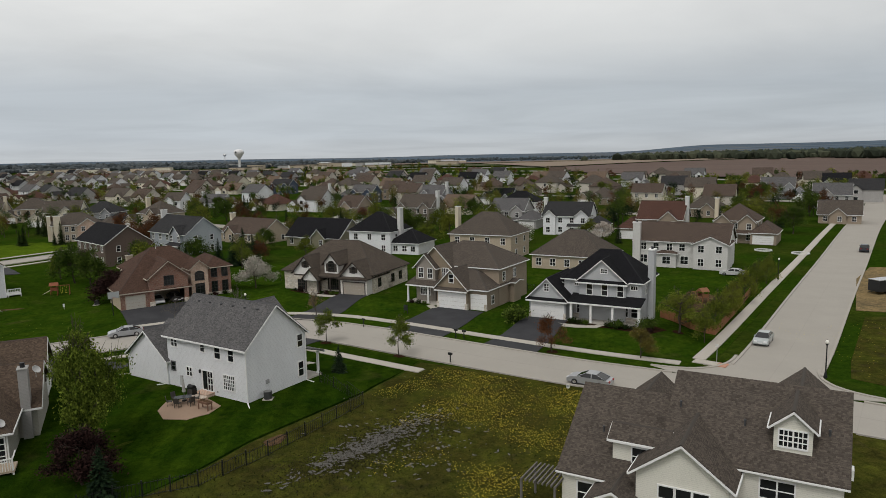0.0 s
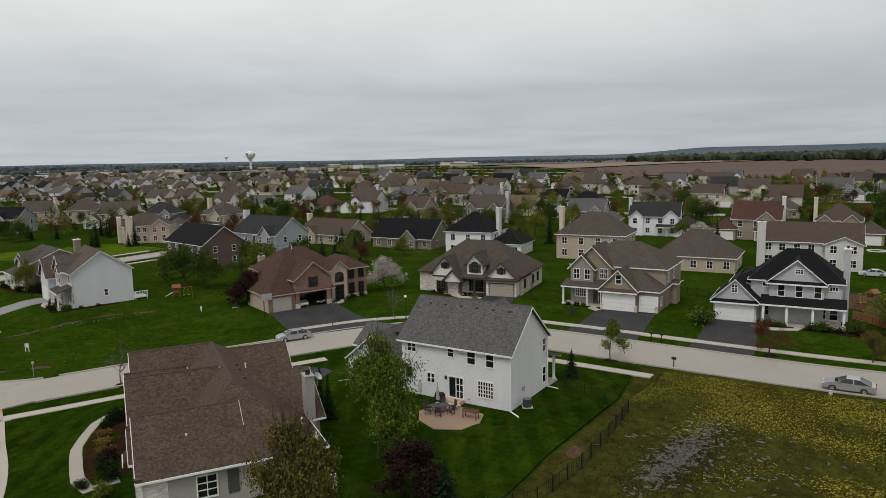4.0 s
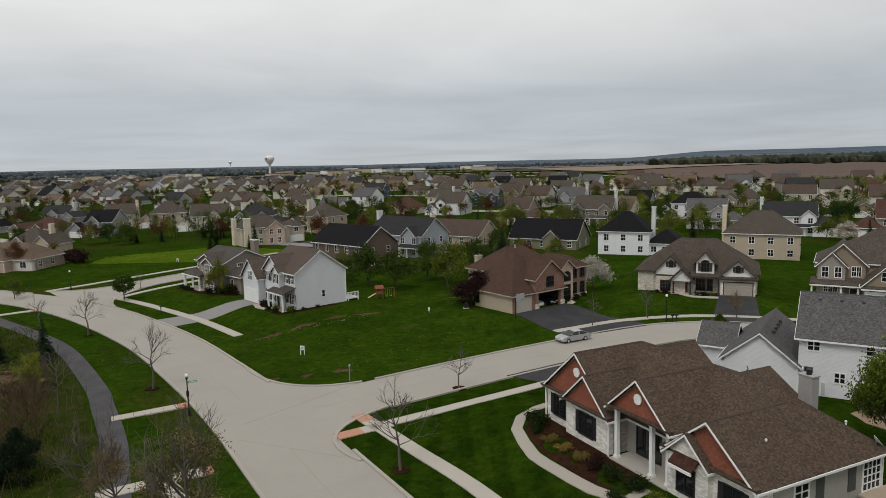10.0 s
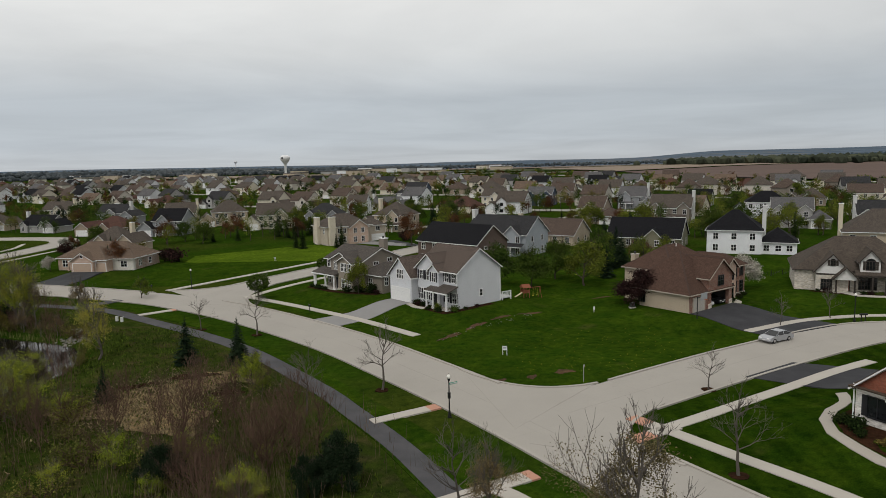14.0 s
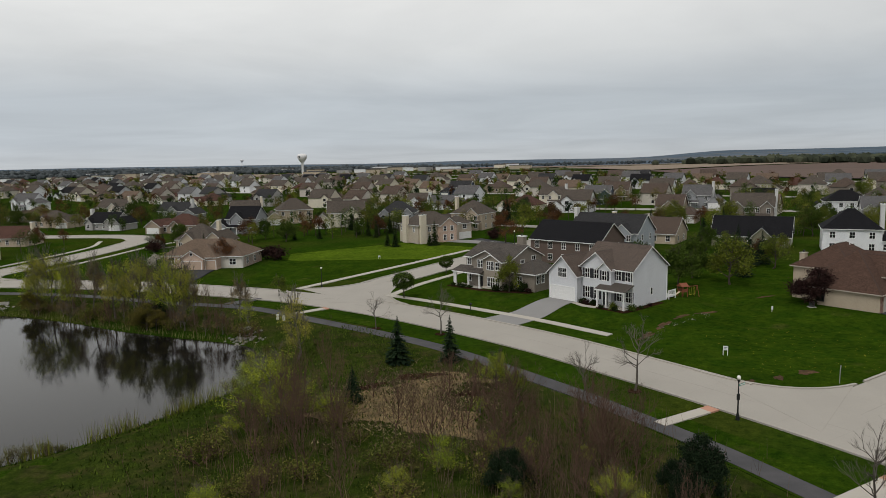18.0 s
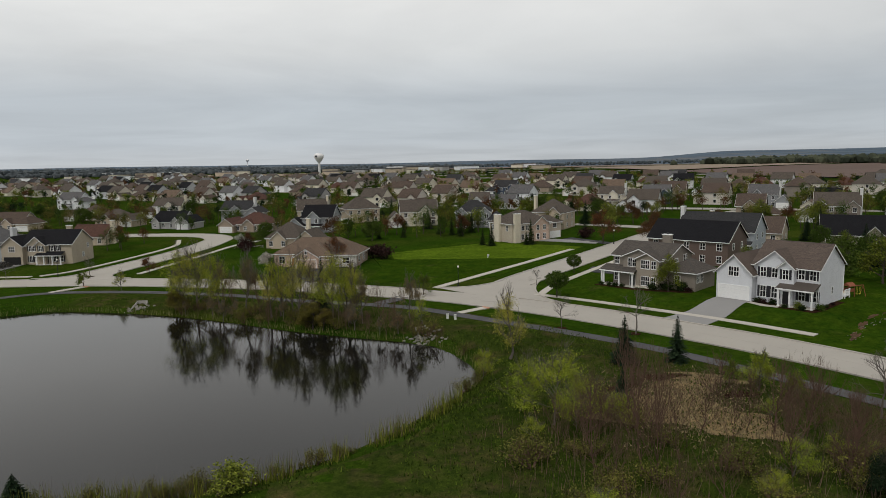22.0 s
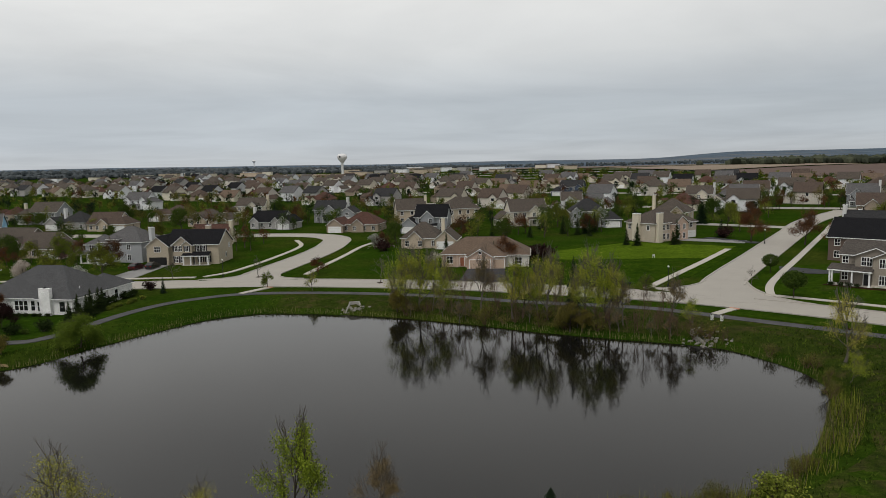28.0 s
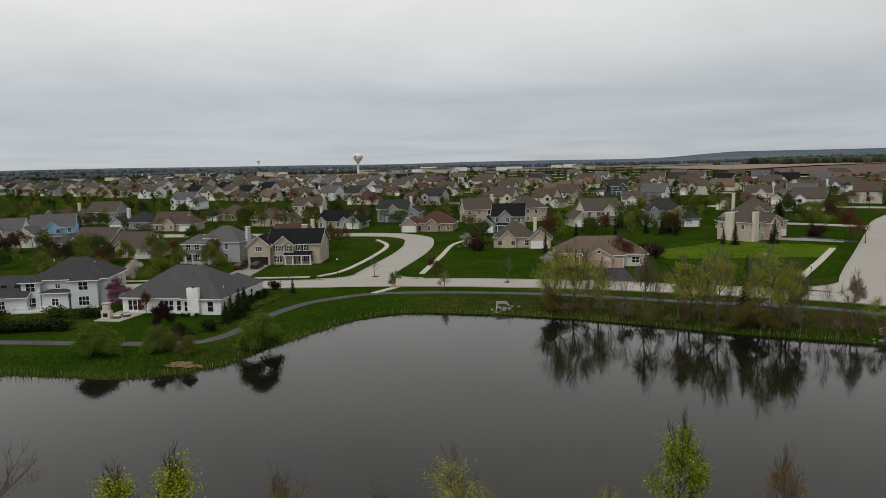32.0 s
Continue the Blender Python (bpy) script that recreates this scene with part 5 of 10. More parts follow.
def black_roof_house():
    w = siding((0.46, 0.47, 0.485))
    h = House("house", "white house with a black roof, long porch and tall chimney", (12.15, 99.68), -30, w, R_BLACK)
    h.vol(5.0, 16.2, 2.4, 10.6, 5.75, "hip", 0.90)
    h.vol(0.5, 6.05, 0, 8.5, 3.3, "gy", 0.97), h.shed_roof(0.1, 6.4, -0.5, 0, 2.72, 3.0)
    h.vol(7.4, 14.1, 2.0, 8.0, 5.93, "gy", 0.86), h.shed_roof(7.0, 14.5, 1.5, 2.0, 5.5, 5.75)
    h.vol(2.5, 7.0, 3.4, 9.6, 5.0, "hip", 0.6)
    h.shed_roof(6.4, 16.8, -0.4, 2.4, 2.86, 3.6)
    h.posts((6.9, 9.8, 12.9, 16.5), -0.1, 0.15, 2.8, 0.30), h.block("porch_floor", 6.4, 16.8, -0.4, 2.4, -0.5, 0.15, SLAB)
    h.garage("f", 3.25, 4.8, 0.0, h=2.4)
    h.win("f", 3.15, 4.15, 0.68, 1.0, 0.0, cols=2, rows=3), h.win("f", 11.0, 6.95, 0.9, 0.55, 2.0, cols=3, rows=2)
    h.wins("f", (8.9, 11.1, 13.35), 3.75, 0.80, 1.5, 2.0, cols=1, rows=2)
    h.win("f", 7.0, 4.9, 0.9, 0.5, 2.4, cols=3, rows=1), h.win("f", 15.2, 4.8, 0.9, 0.5, 2.4, cols=3, rows=1)
    h.wins("f", (7.4, 8.9, 13.9, 15.3), 0.85, 0.9, 1.5, 2.4, cols=1, rows=2)
    h.door("f", 11.5, 2.4, BLACKP, w=1.5, h=2.2)
    h.block("stone_base", 6.4, 16.2, 2.32, 2.4, 0.15, 0.75, STONE)
    h.win("r", 5.0, 3.9, 0.8, 1.4, 16.2), h.win("r", 8.5, 0.9, 0.8, 1.5, 16.2)
    h.chimney(16.65, 6.4, 0.8, 1.5, 10.0, w)
    h.block("stone_base", 0.45, 0.8, -0.1, 0.0, -0.4, 1.0, STONE), h.block("stone_base", 5.75, 6.1, -0.1, 0.0, -0.4, 1.0, STONE)
    return h


def white_lot_house():
    h = House("house", "white two-storey house with a porch and attached garage", (-99.6, 129.5), -50.3, siding((0.64, 0.65, 0.68)), shingle((0.112, 0.090, 0.078)))
    h.vol(5.5, 15.6, 1.95, 11.55, 6.15, "gx", 0.70, oh=0.35)
    h.vol(0.05, 6.1, 0.1, 9.0, 4.65, "gy", 0.95)
    h.vol(6.3, 12.1, 1.3, 6.0, 6.3, "gy", 0.78), h.vol(9.9, 12.3, 0.9, 4.0, 6.1, "gy", 0.85, z0=3.4, oh=0.3)
    sh = plain((0.022, 0.022, 0.026), 0.5)
    h.garage("f", 3.05, 5.1, 0.1, h=2.35)
    h.win("f", 2.55, 4.0, 0.8, 1.5, 0.1, cols=2, rows=2), h.win("f", 3.45, 4.0, 0.8, 1.5, 0.1, cols=2, rows=2)
    h.wins("f", (7.35, 9.2), 4.3, 0.85, 1.48, 1.3, shutter=sh), h.win("f", 11.05, 4.25, 0.85, 1.48, 0.9, shutter=sh)
    h.wins("f", (13.05, 14.75), 4.35, 0.88, 1.48, 1.95, shutter=sh)
    h.wins("f", (7.4, 9.2), 1.0, 0.86, 1.75, 1.3, shutter=sh), h.wins("f", (13.2, 14.9), 1.0, 0.88, 1.6, 1.95, shutter=sh)
    h.door("f", 11.0, 1.3, BLACKP, h=2.1)
    seam = plain((0.105, 0.088, 0.076), 0.45, 0.4)
    h.shed_roof(10.2, 15.95, -0.55, 1.95, 2.95, 3.75, seam)
    for i in range(13):
        part("seam", board(bmesh.new(), (10.3 + 0.465 * i, -0.55, 3.09), (10.3 + 0.465 * i, 1.95, 3.89), (0, 0, 0.04), (0.03, 0, 0)), seam, h.e)
    h.posts((10.6, 12.3, 15.6), -0.35, 0.1, 2.85), h.block("porch_floor", 10.3, 15.8, -0.6, 1.95, -0.5, 0.12, SLAB)
    h.win("r", 7.2, 1.7, 0.55, 1.05, 15.6, cols=1, rows=2), h.downspout(15.65, 1.9, 5.9, (0.6, -1.2)), h.downspout(15.65, 11.6, 5.9, (0.9, 0.1))
    h.block("deck", 13.0, 15.9, 11.7, 14.0, 0.5, 0.7, plain((0.6, 0.6, 0.6)))
    for i in range(9):
        h.block("baluster", 15.84, 15.9, 11.75 + 0.27 * i, 11.8 + 0.27 * i, 0.7, 1.6, TRIM)
    h.block("deck_rail", 15.82, 15.92, 11.7, 14.0, 1.6, 1.68, TRIM)
    for y in (11.9, 13.9):
        h.block("deck_post", 15.8, 15.93, y - 0.06, y + 0.06, -0.4, 1.7, TRIM)
    return h


def grey_corner_house():
    h = House("house", "taupe-grey two-storey house with a wrap porch", (-114.4, 145.25), -46, siding((0.235, 0.205, 0.170)), shingle((0.088, 0.080, 0.073)))
    h.vol(1.0, 12.0, 1.0, 10.5, 5.6, "gx", 0.45)
    h.vol(3.6, 10.3, 0.2, 6.0, 5.6, "gy", 0.44)
    h.vol(6.6, 11.2, -0.5, 5.0, 5.4, "gy", 0.50, wall=siding((0.30, 0.26, 0.21)))
    h.vol(11.0, 17.0, 1.8, 9.5, 3.3, "hip", 0.6)
    h.wins("f", (5.05, 5.9), 3.8, 0.8, 1.45, 0.2), h.wins("f", (8.1, 8.95), 3.7, 0.78, 1.5, -0.5), h.win("f", 10.2, 3.75, 0.85, 1.4, -0.5)
    h.wins("f", (8.15, 9.0), 0.6, 0.75, 1.6, -0.5), h.win("f", 10.2, 0.65, 0.8, 1.5, -0.5), h.win("f", 1.8, 3.95, 0.85, 1.2, 1.0), h.win("f", 1.8, 0.8, 0.95, 1.4, 1.0)
    h.block("stone_base", 6.55, 11.25, -0.58, -0.5, -0.4, 0.45, STONE)
    h.win("f", 13.6, 1.2, 1.0, 1.4, 1.8), h.wins("r", (2.8, 4.2), 1.6, 0.8, 1.35, 17.0), h.win("r", 7.9, 4.3, 1.1, 1.4, 12.0), h.win("r", 4.5, 4.7, 1.1, 0.55, 12.0, cols=3, rows=1)
    h.shed_roof(-0.5, 6.9, -1.6, 1.0, 2.85, 3.6), h.posts((-0.1, 0.3, 3.6, 6.4), -1.3, 0.1, 2.75, 0.26), h.block("porch_floor", -0.3, 6.9, -1.6, 1.0, -0.5, 0.1, SLAB)
    h.door("f", 5.6, 0.2, BLACKP)
    h.chimney(7.0, 10.6, 1.6, 1.0, 8.8, siding((0.235, 0.205, 0.170)))
    for i in range(5):
        h.box_vent(3 + 1.9 * i, 6.2, 7.7)
    return h


def tan_ranch():
    h = House("house", "low tan brick ranch house with a broad hip roof", (-187.6, 181.2), -8, PINKBRICK, R_TAN)
    h.vol(0, 21.0, 3.0, 14.0, 2.95, "hip", 0.62)
    h.vol(6.5, 15.5, -0.6, 8.0, 2.95, "hip", 0.66, wall=PINKBRICK)
    h.vol(6.8, 12.6, -1.6, 4.0, 2.95, "gy", 0.62)
    gd = plain((0.45, 0.34, 0.26), 0.6)
    h.garage("f", 9.7, 4.8, -1.6, material=gd), h.garage("f", 14.0, 2.6, -0.6, material=gd)
    h.win("f", 2.0, 0.8, 1.4, 1.6, 3.0), h.door("f", 5.0, 3.0), h.posts((3.9, 6.1), 1.5, 0, 2.7, 0.28, PINKBRICK)
    h.vol(15.5, 21.0, 2.0, 13.0, 2.9, "hip", 0.6, wall=siding((0.60, 0.57, 0.52)))
    h.win("r", 5.0, 0.9, 1.2, 1.4, 21.0), h.win("r", 9.5, 0.9, 1.2, 1.4, 21.0), h.win("f", 18.5, 0.9, 1.6, 1.4, 2.0)
    h.win("f", 9.7, 3.6, 0.5, 0.6, -1.62, cols=1, rows=1, arch=True)
    return h


def twin_gable_house():
    h = House("house", "cream two-storey house with big chimney at a street corner", (-124.4, 218.8), 33, siding((0.46, 0.40, 0.32)), R_TAUPE)
    h.vol(0, 15.0, 0, 11.0, 5.5, "hip", 0.62)
    h.vol(7.0, 13.0, -1.6, 5.0, 5.3, "gy", 0.7, wall=PINKBRICK)
    h.vol(15.0, 20.5, 1.0, 9.0, 5.0, "hip", 0.66)
    h.chimney(1.4, -0.5, 2.0, 1.0, 8.6, siding((0.60, 0.54, 0.43)))
    h.chimney(-0.5, 6.5, 1.0, 2.4, 8.2, siding((0.60, 0.54, 0.43)))
    h.wins("f", (4.0, 5.8), 3.5, 0.95, 1.4, 0), h.wins("f", (4.0, 5.8), 0.7, 0.95, 1.6, 0), h.wins("f", (8.6, 11.2), 3.5, 1.0, 1.4, -1.6), h.wins("f", (8.6, 11.2), 0.7, 1.0, 1.6, -1.6)
    h.wins("l", (2.5, 9.5), 3.5, 0.95, 1.4, 0), h.garage("f", 17.8, 4.4, 1.0), h.win("f", 17.8, 3.4, 1.4, 1.3, 1.0)
    return h


def pond_ranch():
    w = masonry((0.66, 0.66, 0.65), (0.74, 0.74, 0.73), (0.60, 0.60, 0.59), 0.22, 0.075)
    h = House("house", "white brick ranch house with a grey hip roof facing the pond", (-274.9, 146.8), -9.5, w, shingle((0.084, 0.087, 0.092)))
    h.vol(0.3, 20.0, 0.3, 14.6, 2.9, "hip", 0.68)
    h.vol(13.0, 20.1, -0.3, 8.0, 2.9, "hip", 0.66)
    h.vol(12.9, 20.2, 10.0, 18.0, 2.9, "hip", 0.62)
    h.chimney(15.1, -0.65, 2.2, 0.8, 5.0, w, cap=False)
    part("flue", cone(bmesh.new(), 0.22, 0.22, 0.35, 15.1, -0.65, 5.0, 12), BLACKP, h.e, "black metal flue")
    h.wins("f", (1.9, 2.85, 3.8), 0.6, 0.8, 1.8, 0.3, cols=1, rows=2)
    h.wins("f", (8.2, 9.15, 10.1), 0.6, 0.8, 1.8, 0.3, cols=1, rows=2)
    h.win("f", 11.6, 0.6, 0.8, 1.8, 0.3, cols=1, rows=2), h.win("f", 13.5, 0.6, 0.9, 1.8, -0.3, cols=1, rows=2), h.win("f", 18.1, 0.6, 1.1, 1.8, -0.3, cols=1, rows=2)
    for y in (4.0, 9.0, 12.5):
        h.win("r", y, 0.8, 1.0, 1.6, 20.2 if y > 10 else 20.0, cols=1, rows=2)
    for i in range(6):
        h.box_vent(7.4 + 1.1 * i, 8.0, 7.7)
    h.vent(5.6, 4.4, 5.6, 0.5), h.vent(6.8, 4.4, 5.6, 0.5), h.vent(18.6, 4.0, 4.4, 0.5)
    return h


def pond_two_storey():
    h = House("house", "pale grey two-storey house with a dark hip roof and balcony", (-300.2, 150.0), 6, siding((0.55, 0.58, 0.615)), shingle((0.058, 0.059, 0.063)))
    h.vol(6.0, 20.0, 2.0, 12.6, 5.5, "hip", 0.66)
    h.vol(4.6, 8.0, 0.8, 8.0, 5.3, "hip", 0.6), h.vol(13.6, 18.6, 0.6, 8.0, 5.4, "hip", 0.6)
    h.vol(-3.0, 6.0, -0.6, 11.0, 2.9, "gx", 0.55)
    h.vol(8.4, 13.2, 0.4, 3.0, 3.2, "hip", 0.35)
    h.win("f", 6.3, 3.6, 1.6, 1.5, 0.8, cols=2, rows=2), h.win("f", 16.0, 3.6, 1.7, 1.5, 0.6), h.win("f", 10.8, 3.9, 0.8, 0.8, 2.0), h.win("f", 6.3, 0.3, 1.6, 2.0, 0.8), h.win("f", 16.0, 0.6, 1.9, 1.7, 0.6, cols=3), h.win("f", 10.8, 0.9, 1.2, 1.2, 0.4)
    h.wins("f", (-1.6, 1.2), 0.6, 1.8, 1.5, -0.6, cols=3), h.wins("r", (5.0, 10.0), 3.6, 0.9, 1.4, 20.0), h.win("r", 6.0, 0.8, 0.9, 1.5, 20.0)
    h.block("deck", 4.0, 13.0, -2.6, 0.6, 0.0, 0.22, plain((0.55, 0.54, 0.52)))
    for i in range(16):
        h.block("baluster", 4.05 + 0.58 * i, 4.12 + 0.58 * i, -2.58, -2.5, 0.2, 1.15, TRIM)
    h.block("handrail", 4.0, 13.0, -2.6, -2.48, 1.15, 1.24, TRIM)
    for x, y in ((1, 2.0), (3.4, 2.0)):
        h.block("skylight", x - 0.4, x + 0.4, y - 0.3, y + 0.5, 4.4, 4.75, glass())
    h.chimney(-2.2, 5.2, 1.2, 1.0, 6.6, siding((0.55, 0.56, 0.57)))
    h.vent(8, 8, 8.6, 0.6), h.vent(14.4, 6.4, 8.2, 0.5), h.vent(16.4, 6.4, 8.2, 0.5)
    return h


def tan_gable_house():
    h = House("house", "beige two-storey house with dark shutters and an open garage", (-266.2, 203.6), -4, siding((0.40, 0.345, 0.265)), R_BLACK)
    h.vol(5.0, 19.2, 0.8, 11.0, 5.6, "gx", 0.66)
    h.vol(0, 6.0, -0.6, 9.5, 5.3, "gy", 0.80)
    h.vol(7.0, 12.0, 0.2, 6.0, 5.6, "gy", 0.80), h.vol(9.6, 12.2, -0.1, 4.0, 5.5, "gy", 0.8)
    sh = plain((0.022, 0.022, 0.026), 0.5)
    # near-black plate on the solid wall paints the shade inside the open garage
    h.block("garage_opening", 0.6, 5.4, -0.66, -0.55, 0, 2.2, plain((0.012, 0.012, 0.012), 0.9))
    h.win("f", 3.0, 3.7, 1.7, 1.3, -0.6, cols=3)
    h.wins("f", (7.8, 9.0), 3.7, 0.8, 1.4, 0.2, shutter=sh), h.win("f", 10.9, 3.7, 0.8, 1.4, -0.1, shutter=sh), h.wins("f", (13.6, 15.2), 3.7, 0.8, 1.4, 0.8, shutter=sh)
    h.wins("f", (7.8, 9.4), 0.7, 0.8, 1.6, 0.2, shutter=sh), h.wins("f", (14.2, 16.2), 0.7, 0.8, 1.6, 0.8, shutter=sh), h.door("f", 12.0, 0.8, BLACKP)
    h.shed_roof(9.8, 17.2, -1.4, 0.8, 2.6, 3.4), h.posts((10.2, 12.2, 14.6, 16.9), -1.1, 0, 2.5, 0.26), h.block("porch_floor", 9.9, 17.2, -1.4, 0.8, -0.5, 0.1, SLAB)
    h.win("r", 6.0, 1.5, 0.8, 1.2, 19.2), h.win("r", 8.5, 3.8, 0.8, 1.2, 19.2), h.chimney(12.5, 11.2, 1.4, 0.9, 9.6, siding((0.40, 0.345, 0.265)))
    return h


def grey_porch_house():
    h = House("house", "grey two-storey house with columned porch and tall chimney", (-287.0, 211.0), -12, siding((0.35, 0.36, 0.375)), R_GREY)
    h.vol(4.0, 17.0, 1.5, 12.0, 5.6, "hip", 0.72), h.vol(0.0, 7.0, 0.6, 8.0, 5.0, "hip", 0.66)
    h.shed_roof(-0.4, 7.0, -1.8, 0.8, 2.7, 3.4), h.posts((0, 2.2, 4.4, 6.6), -1.5, 0, 2.6, 0.28), h.block("porch_floor", -0.3, 7, -1.8, 0.8, -0.5, 0.1, SLAB)
    h.wins("f", (2.0, 4.6), 3.5, 1.4, 1.4, 0.6), h.wins("f", (2.0, 4.6), 0.7, 1.3, 1.5, 0.6), h.wins("f", (9.5, 13.0), 3.6, 1.0, 1.4, 1.5), h.wins("f", (9.5, 13.0), 0.7, 1.0, 1.5, 1.5), h.wins("r", (4, 8), 3.6, 0.9, 1.4, 17.0), h.wins("r", (4, 8), 0.8, 0.9, 1.4, 17.0)
    h.chimney(17.4, 6.0, 0.9, 1.6, 9.3, siding((0.52, 0.53, 0.54)))
    h.vol(7.0, 10.0, 1.0, 5.0, 6.6, "hip", 0.5, z0=5.5)
    return h


def brown_roof_white_house():
    h = House("house", "white two-storey house with a long brown roof and chimney", (42.0, 149.5), -30, siding((0.60, 0.59, 0.57)), R_BROWN)
    h.vol(0, 19.0, 0, 11.0, 5.6, "gx", 0.62), h.vol(12.5, 19.2, -1.2, 6, 5.4, "gy", 0.45), h.vol(5.0, 9.0, -1.0, 3.0, 3.0, "hip", 0.4)
    h.wins("f", (2, 4.6, 7.4, 10), 3.6, 1.1, 1.4, 0), h.wins("f", (2, 10.5), 0.8, 1.5, 1.6, 0), h.wins("f", (14, 17.5), 3.6, 1.1, 1.4, -1.2), h.wins("f", (14, 17.5), 0.8, 1.1, 1.4, -1.2), h.wins("r", (3, 7), 3.6, 0.9, 1.3, 19.0), h.win("f", 7.0, 0.8, 1.6, 1.5, -1.0)
    h.chimney(0.6, -0.5, 1.6, 0.9, 9.4, siding((0.6, 0.59, 0.57)))
    h.vent(6, 4, 8, 0.5), h.vent(17, 4, 8, .5)
    return h


HOUSES = [f() for f in (white_gable_house, corner_ranch, dormer_house, brick_house, tudor_house, three_car_house, black_roof_house, white_lot_house, grey_corner_house, tan_ranch, twin_gable_house, pond_ranch, pond_two_storey, tan_gable_house, grey_porch_house, brown_roof_white_house)]
dish(HOUSES[1], pose(26.5, 9.6, 3.1), (50, 0, 140))
dish(HOUSES[1], pose(20.0, 11.7, 5.4), (50, 0, 140))

# ---- the neighbourhood behind ----


def generic_house(origin, angle, w, d, storeys, kind, wall, roof, label, seed, garage=True, chimney=None, front="gable", accent=None, fine=True):
    """A suburban house in the common pattern: main block, front gable or bay, garage wing, windows all round."""
    rng = random.Random(seed)
    h = House("house", label, origin, angle, wall, roof)
    ze = 5.7 if storeys == 2 else 3.0
    d = d + 1.5
    pitch = rng.uniform(0.68, 0.82)
    flip = rng.random() < 0.5
    gw = 6.2
    m0, m1 = (gw - 1.2, w) if flip else (0, w - gw + 1.2)
    if not garage:
        m0, m1 = 0, w
    h.vol(m0, m1, 1.2, d, ze, kind, pitch)
    fx = rng.uniform(m0 + 1.0, m1 - 5.5)
    if front == "gable":
        h.vol(fx, fx + 4.6, 0.3, d * 0.55, ze, "gy", pitch + 0.14, wall=accent or wall)
    elif front == "twin":
        h.vol(m0 + 0.3, m0 + 4.0, 0.3, d * 0.5, ze, "gy", pitch + 0.16, wall=accent or wall), h.vol(m1 - 4.2, m1 - 0.3, 0.3, d * 0.5, ze, "gy", pitch + 0.16, wall=accent or wall)
    if garage:
        g0, g1 = (0, gw) if flip else (w - gw, w)
        zg = 2.9 if storeys == 1 or rng.random() < 0.7 else 4.4
        h.vol(g0, g1, -1.2, d * 0.75, zg, rng.choice(("gy", "hip", "gy")), pitch + 0.05)
        h.garage("f", (g0 + g1) / 2, 4.7, -1.2)
        if zg > 4:
            h.win("f", (g0 + g1) / 2, 3.2, 1.3, 1.1, -1.2)
    n = max(2, int((m1 - m0) / 3.2))
    zs = (0.8,) if storeys == 1 else (0.8, 3.6)
    for z in zs:
        for i in range(n):
            u = m0 + (m1 - m0) * (i + 0.5) / n
            infront = front == "gable" and fx < u < fx + 4.6 or front == "twin" and (u < m0 + 4.0 or u > m1 - 4.2)
            if not (garage and z < 3.5 and ((flip and u < gw) or (not flip and u > w - gw))):
                h.win("f", u, z, 1.1, 1.45, 0.3 if infront else 1.2, cols=2, rows=2)
            if fine or i % 2 == 0:
                h.win("b", u, z, 1.1, 1.45, d, cols=2, rows=2)
        for face, c in (("l", m0), ("r", m1)):
            for u in ((d * 0.35, d * 0.75) if fine else (d * 0.6,)):
                h.win(face, u, z, 0.9, 1.35, c, cols=1, rows=2)
    if front != "none" and storeys == 2:
        h.shed_roof(fx - 0.6, min(m1 + 0.2, fx + 6.0), -1.2, 0.4, 2.6, 3.3)
        h.posts((fx - 0.2, fx + 2.6), -0.9, 0, 2.5, 0.26)
    if chimney:
        side = m1 + 0.35 if rng.random() < 0.5 else m0 - 0.35
        h.chimney(side, d * 0.5, 0.9, 1.6, ze + pitch * d * 0.5 + 0.9, chimney)
    h.vent(m0 + (m1 - m0) * 0.4, d * 0.62, ze + pitch * d * 0.33, 0.5)
    return h


CHIM_W, CHIM_C = siding((0.62, 0.62, 0.61)), siding((0.62, 0.55, 0.42))
W_, B_, T_, G_, P_, C_, O_ = S_WHITE, S_BEIGE, S_TAN, S_GREY, S_TAUPE, S_CREAM, S_OLIVE
NAVY, SLATE = siding((0.055, 0.075, 0.12)), siding((0.27, 0.28, 0.295))
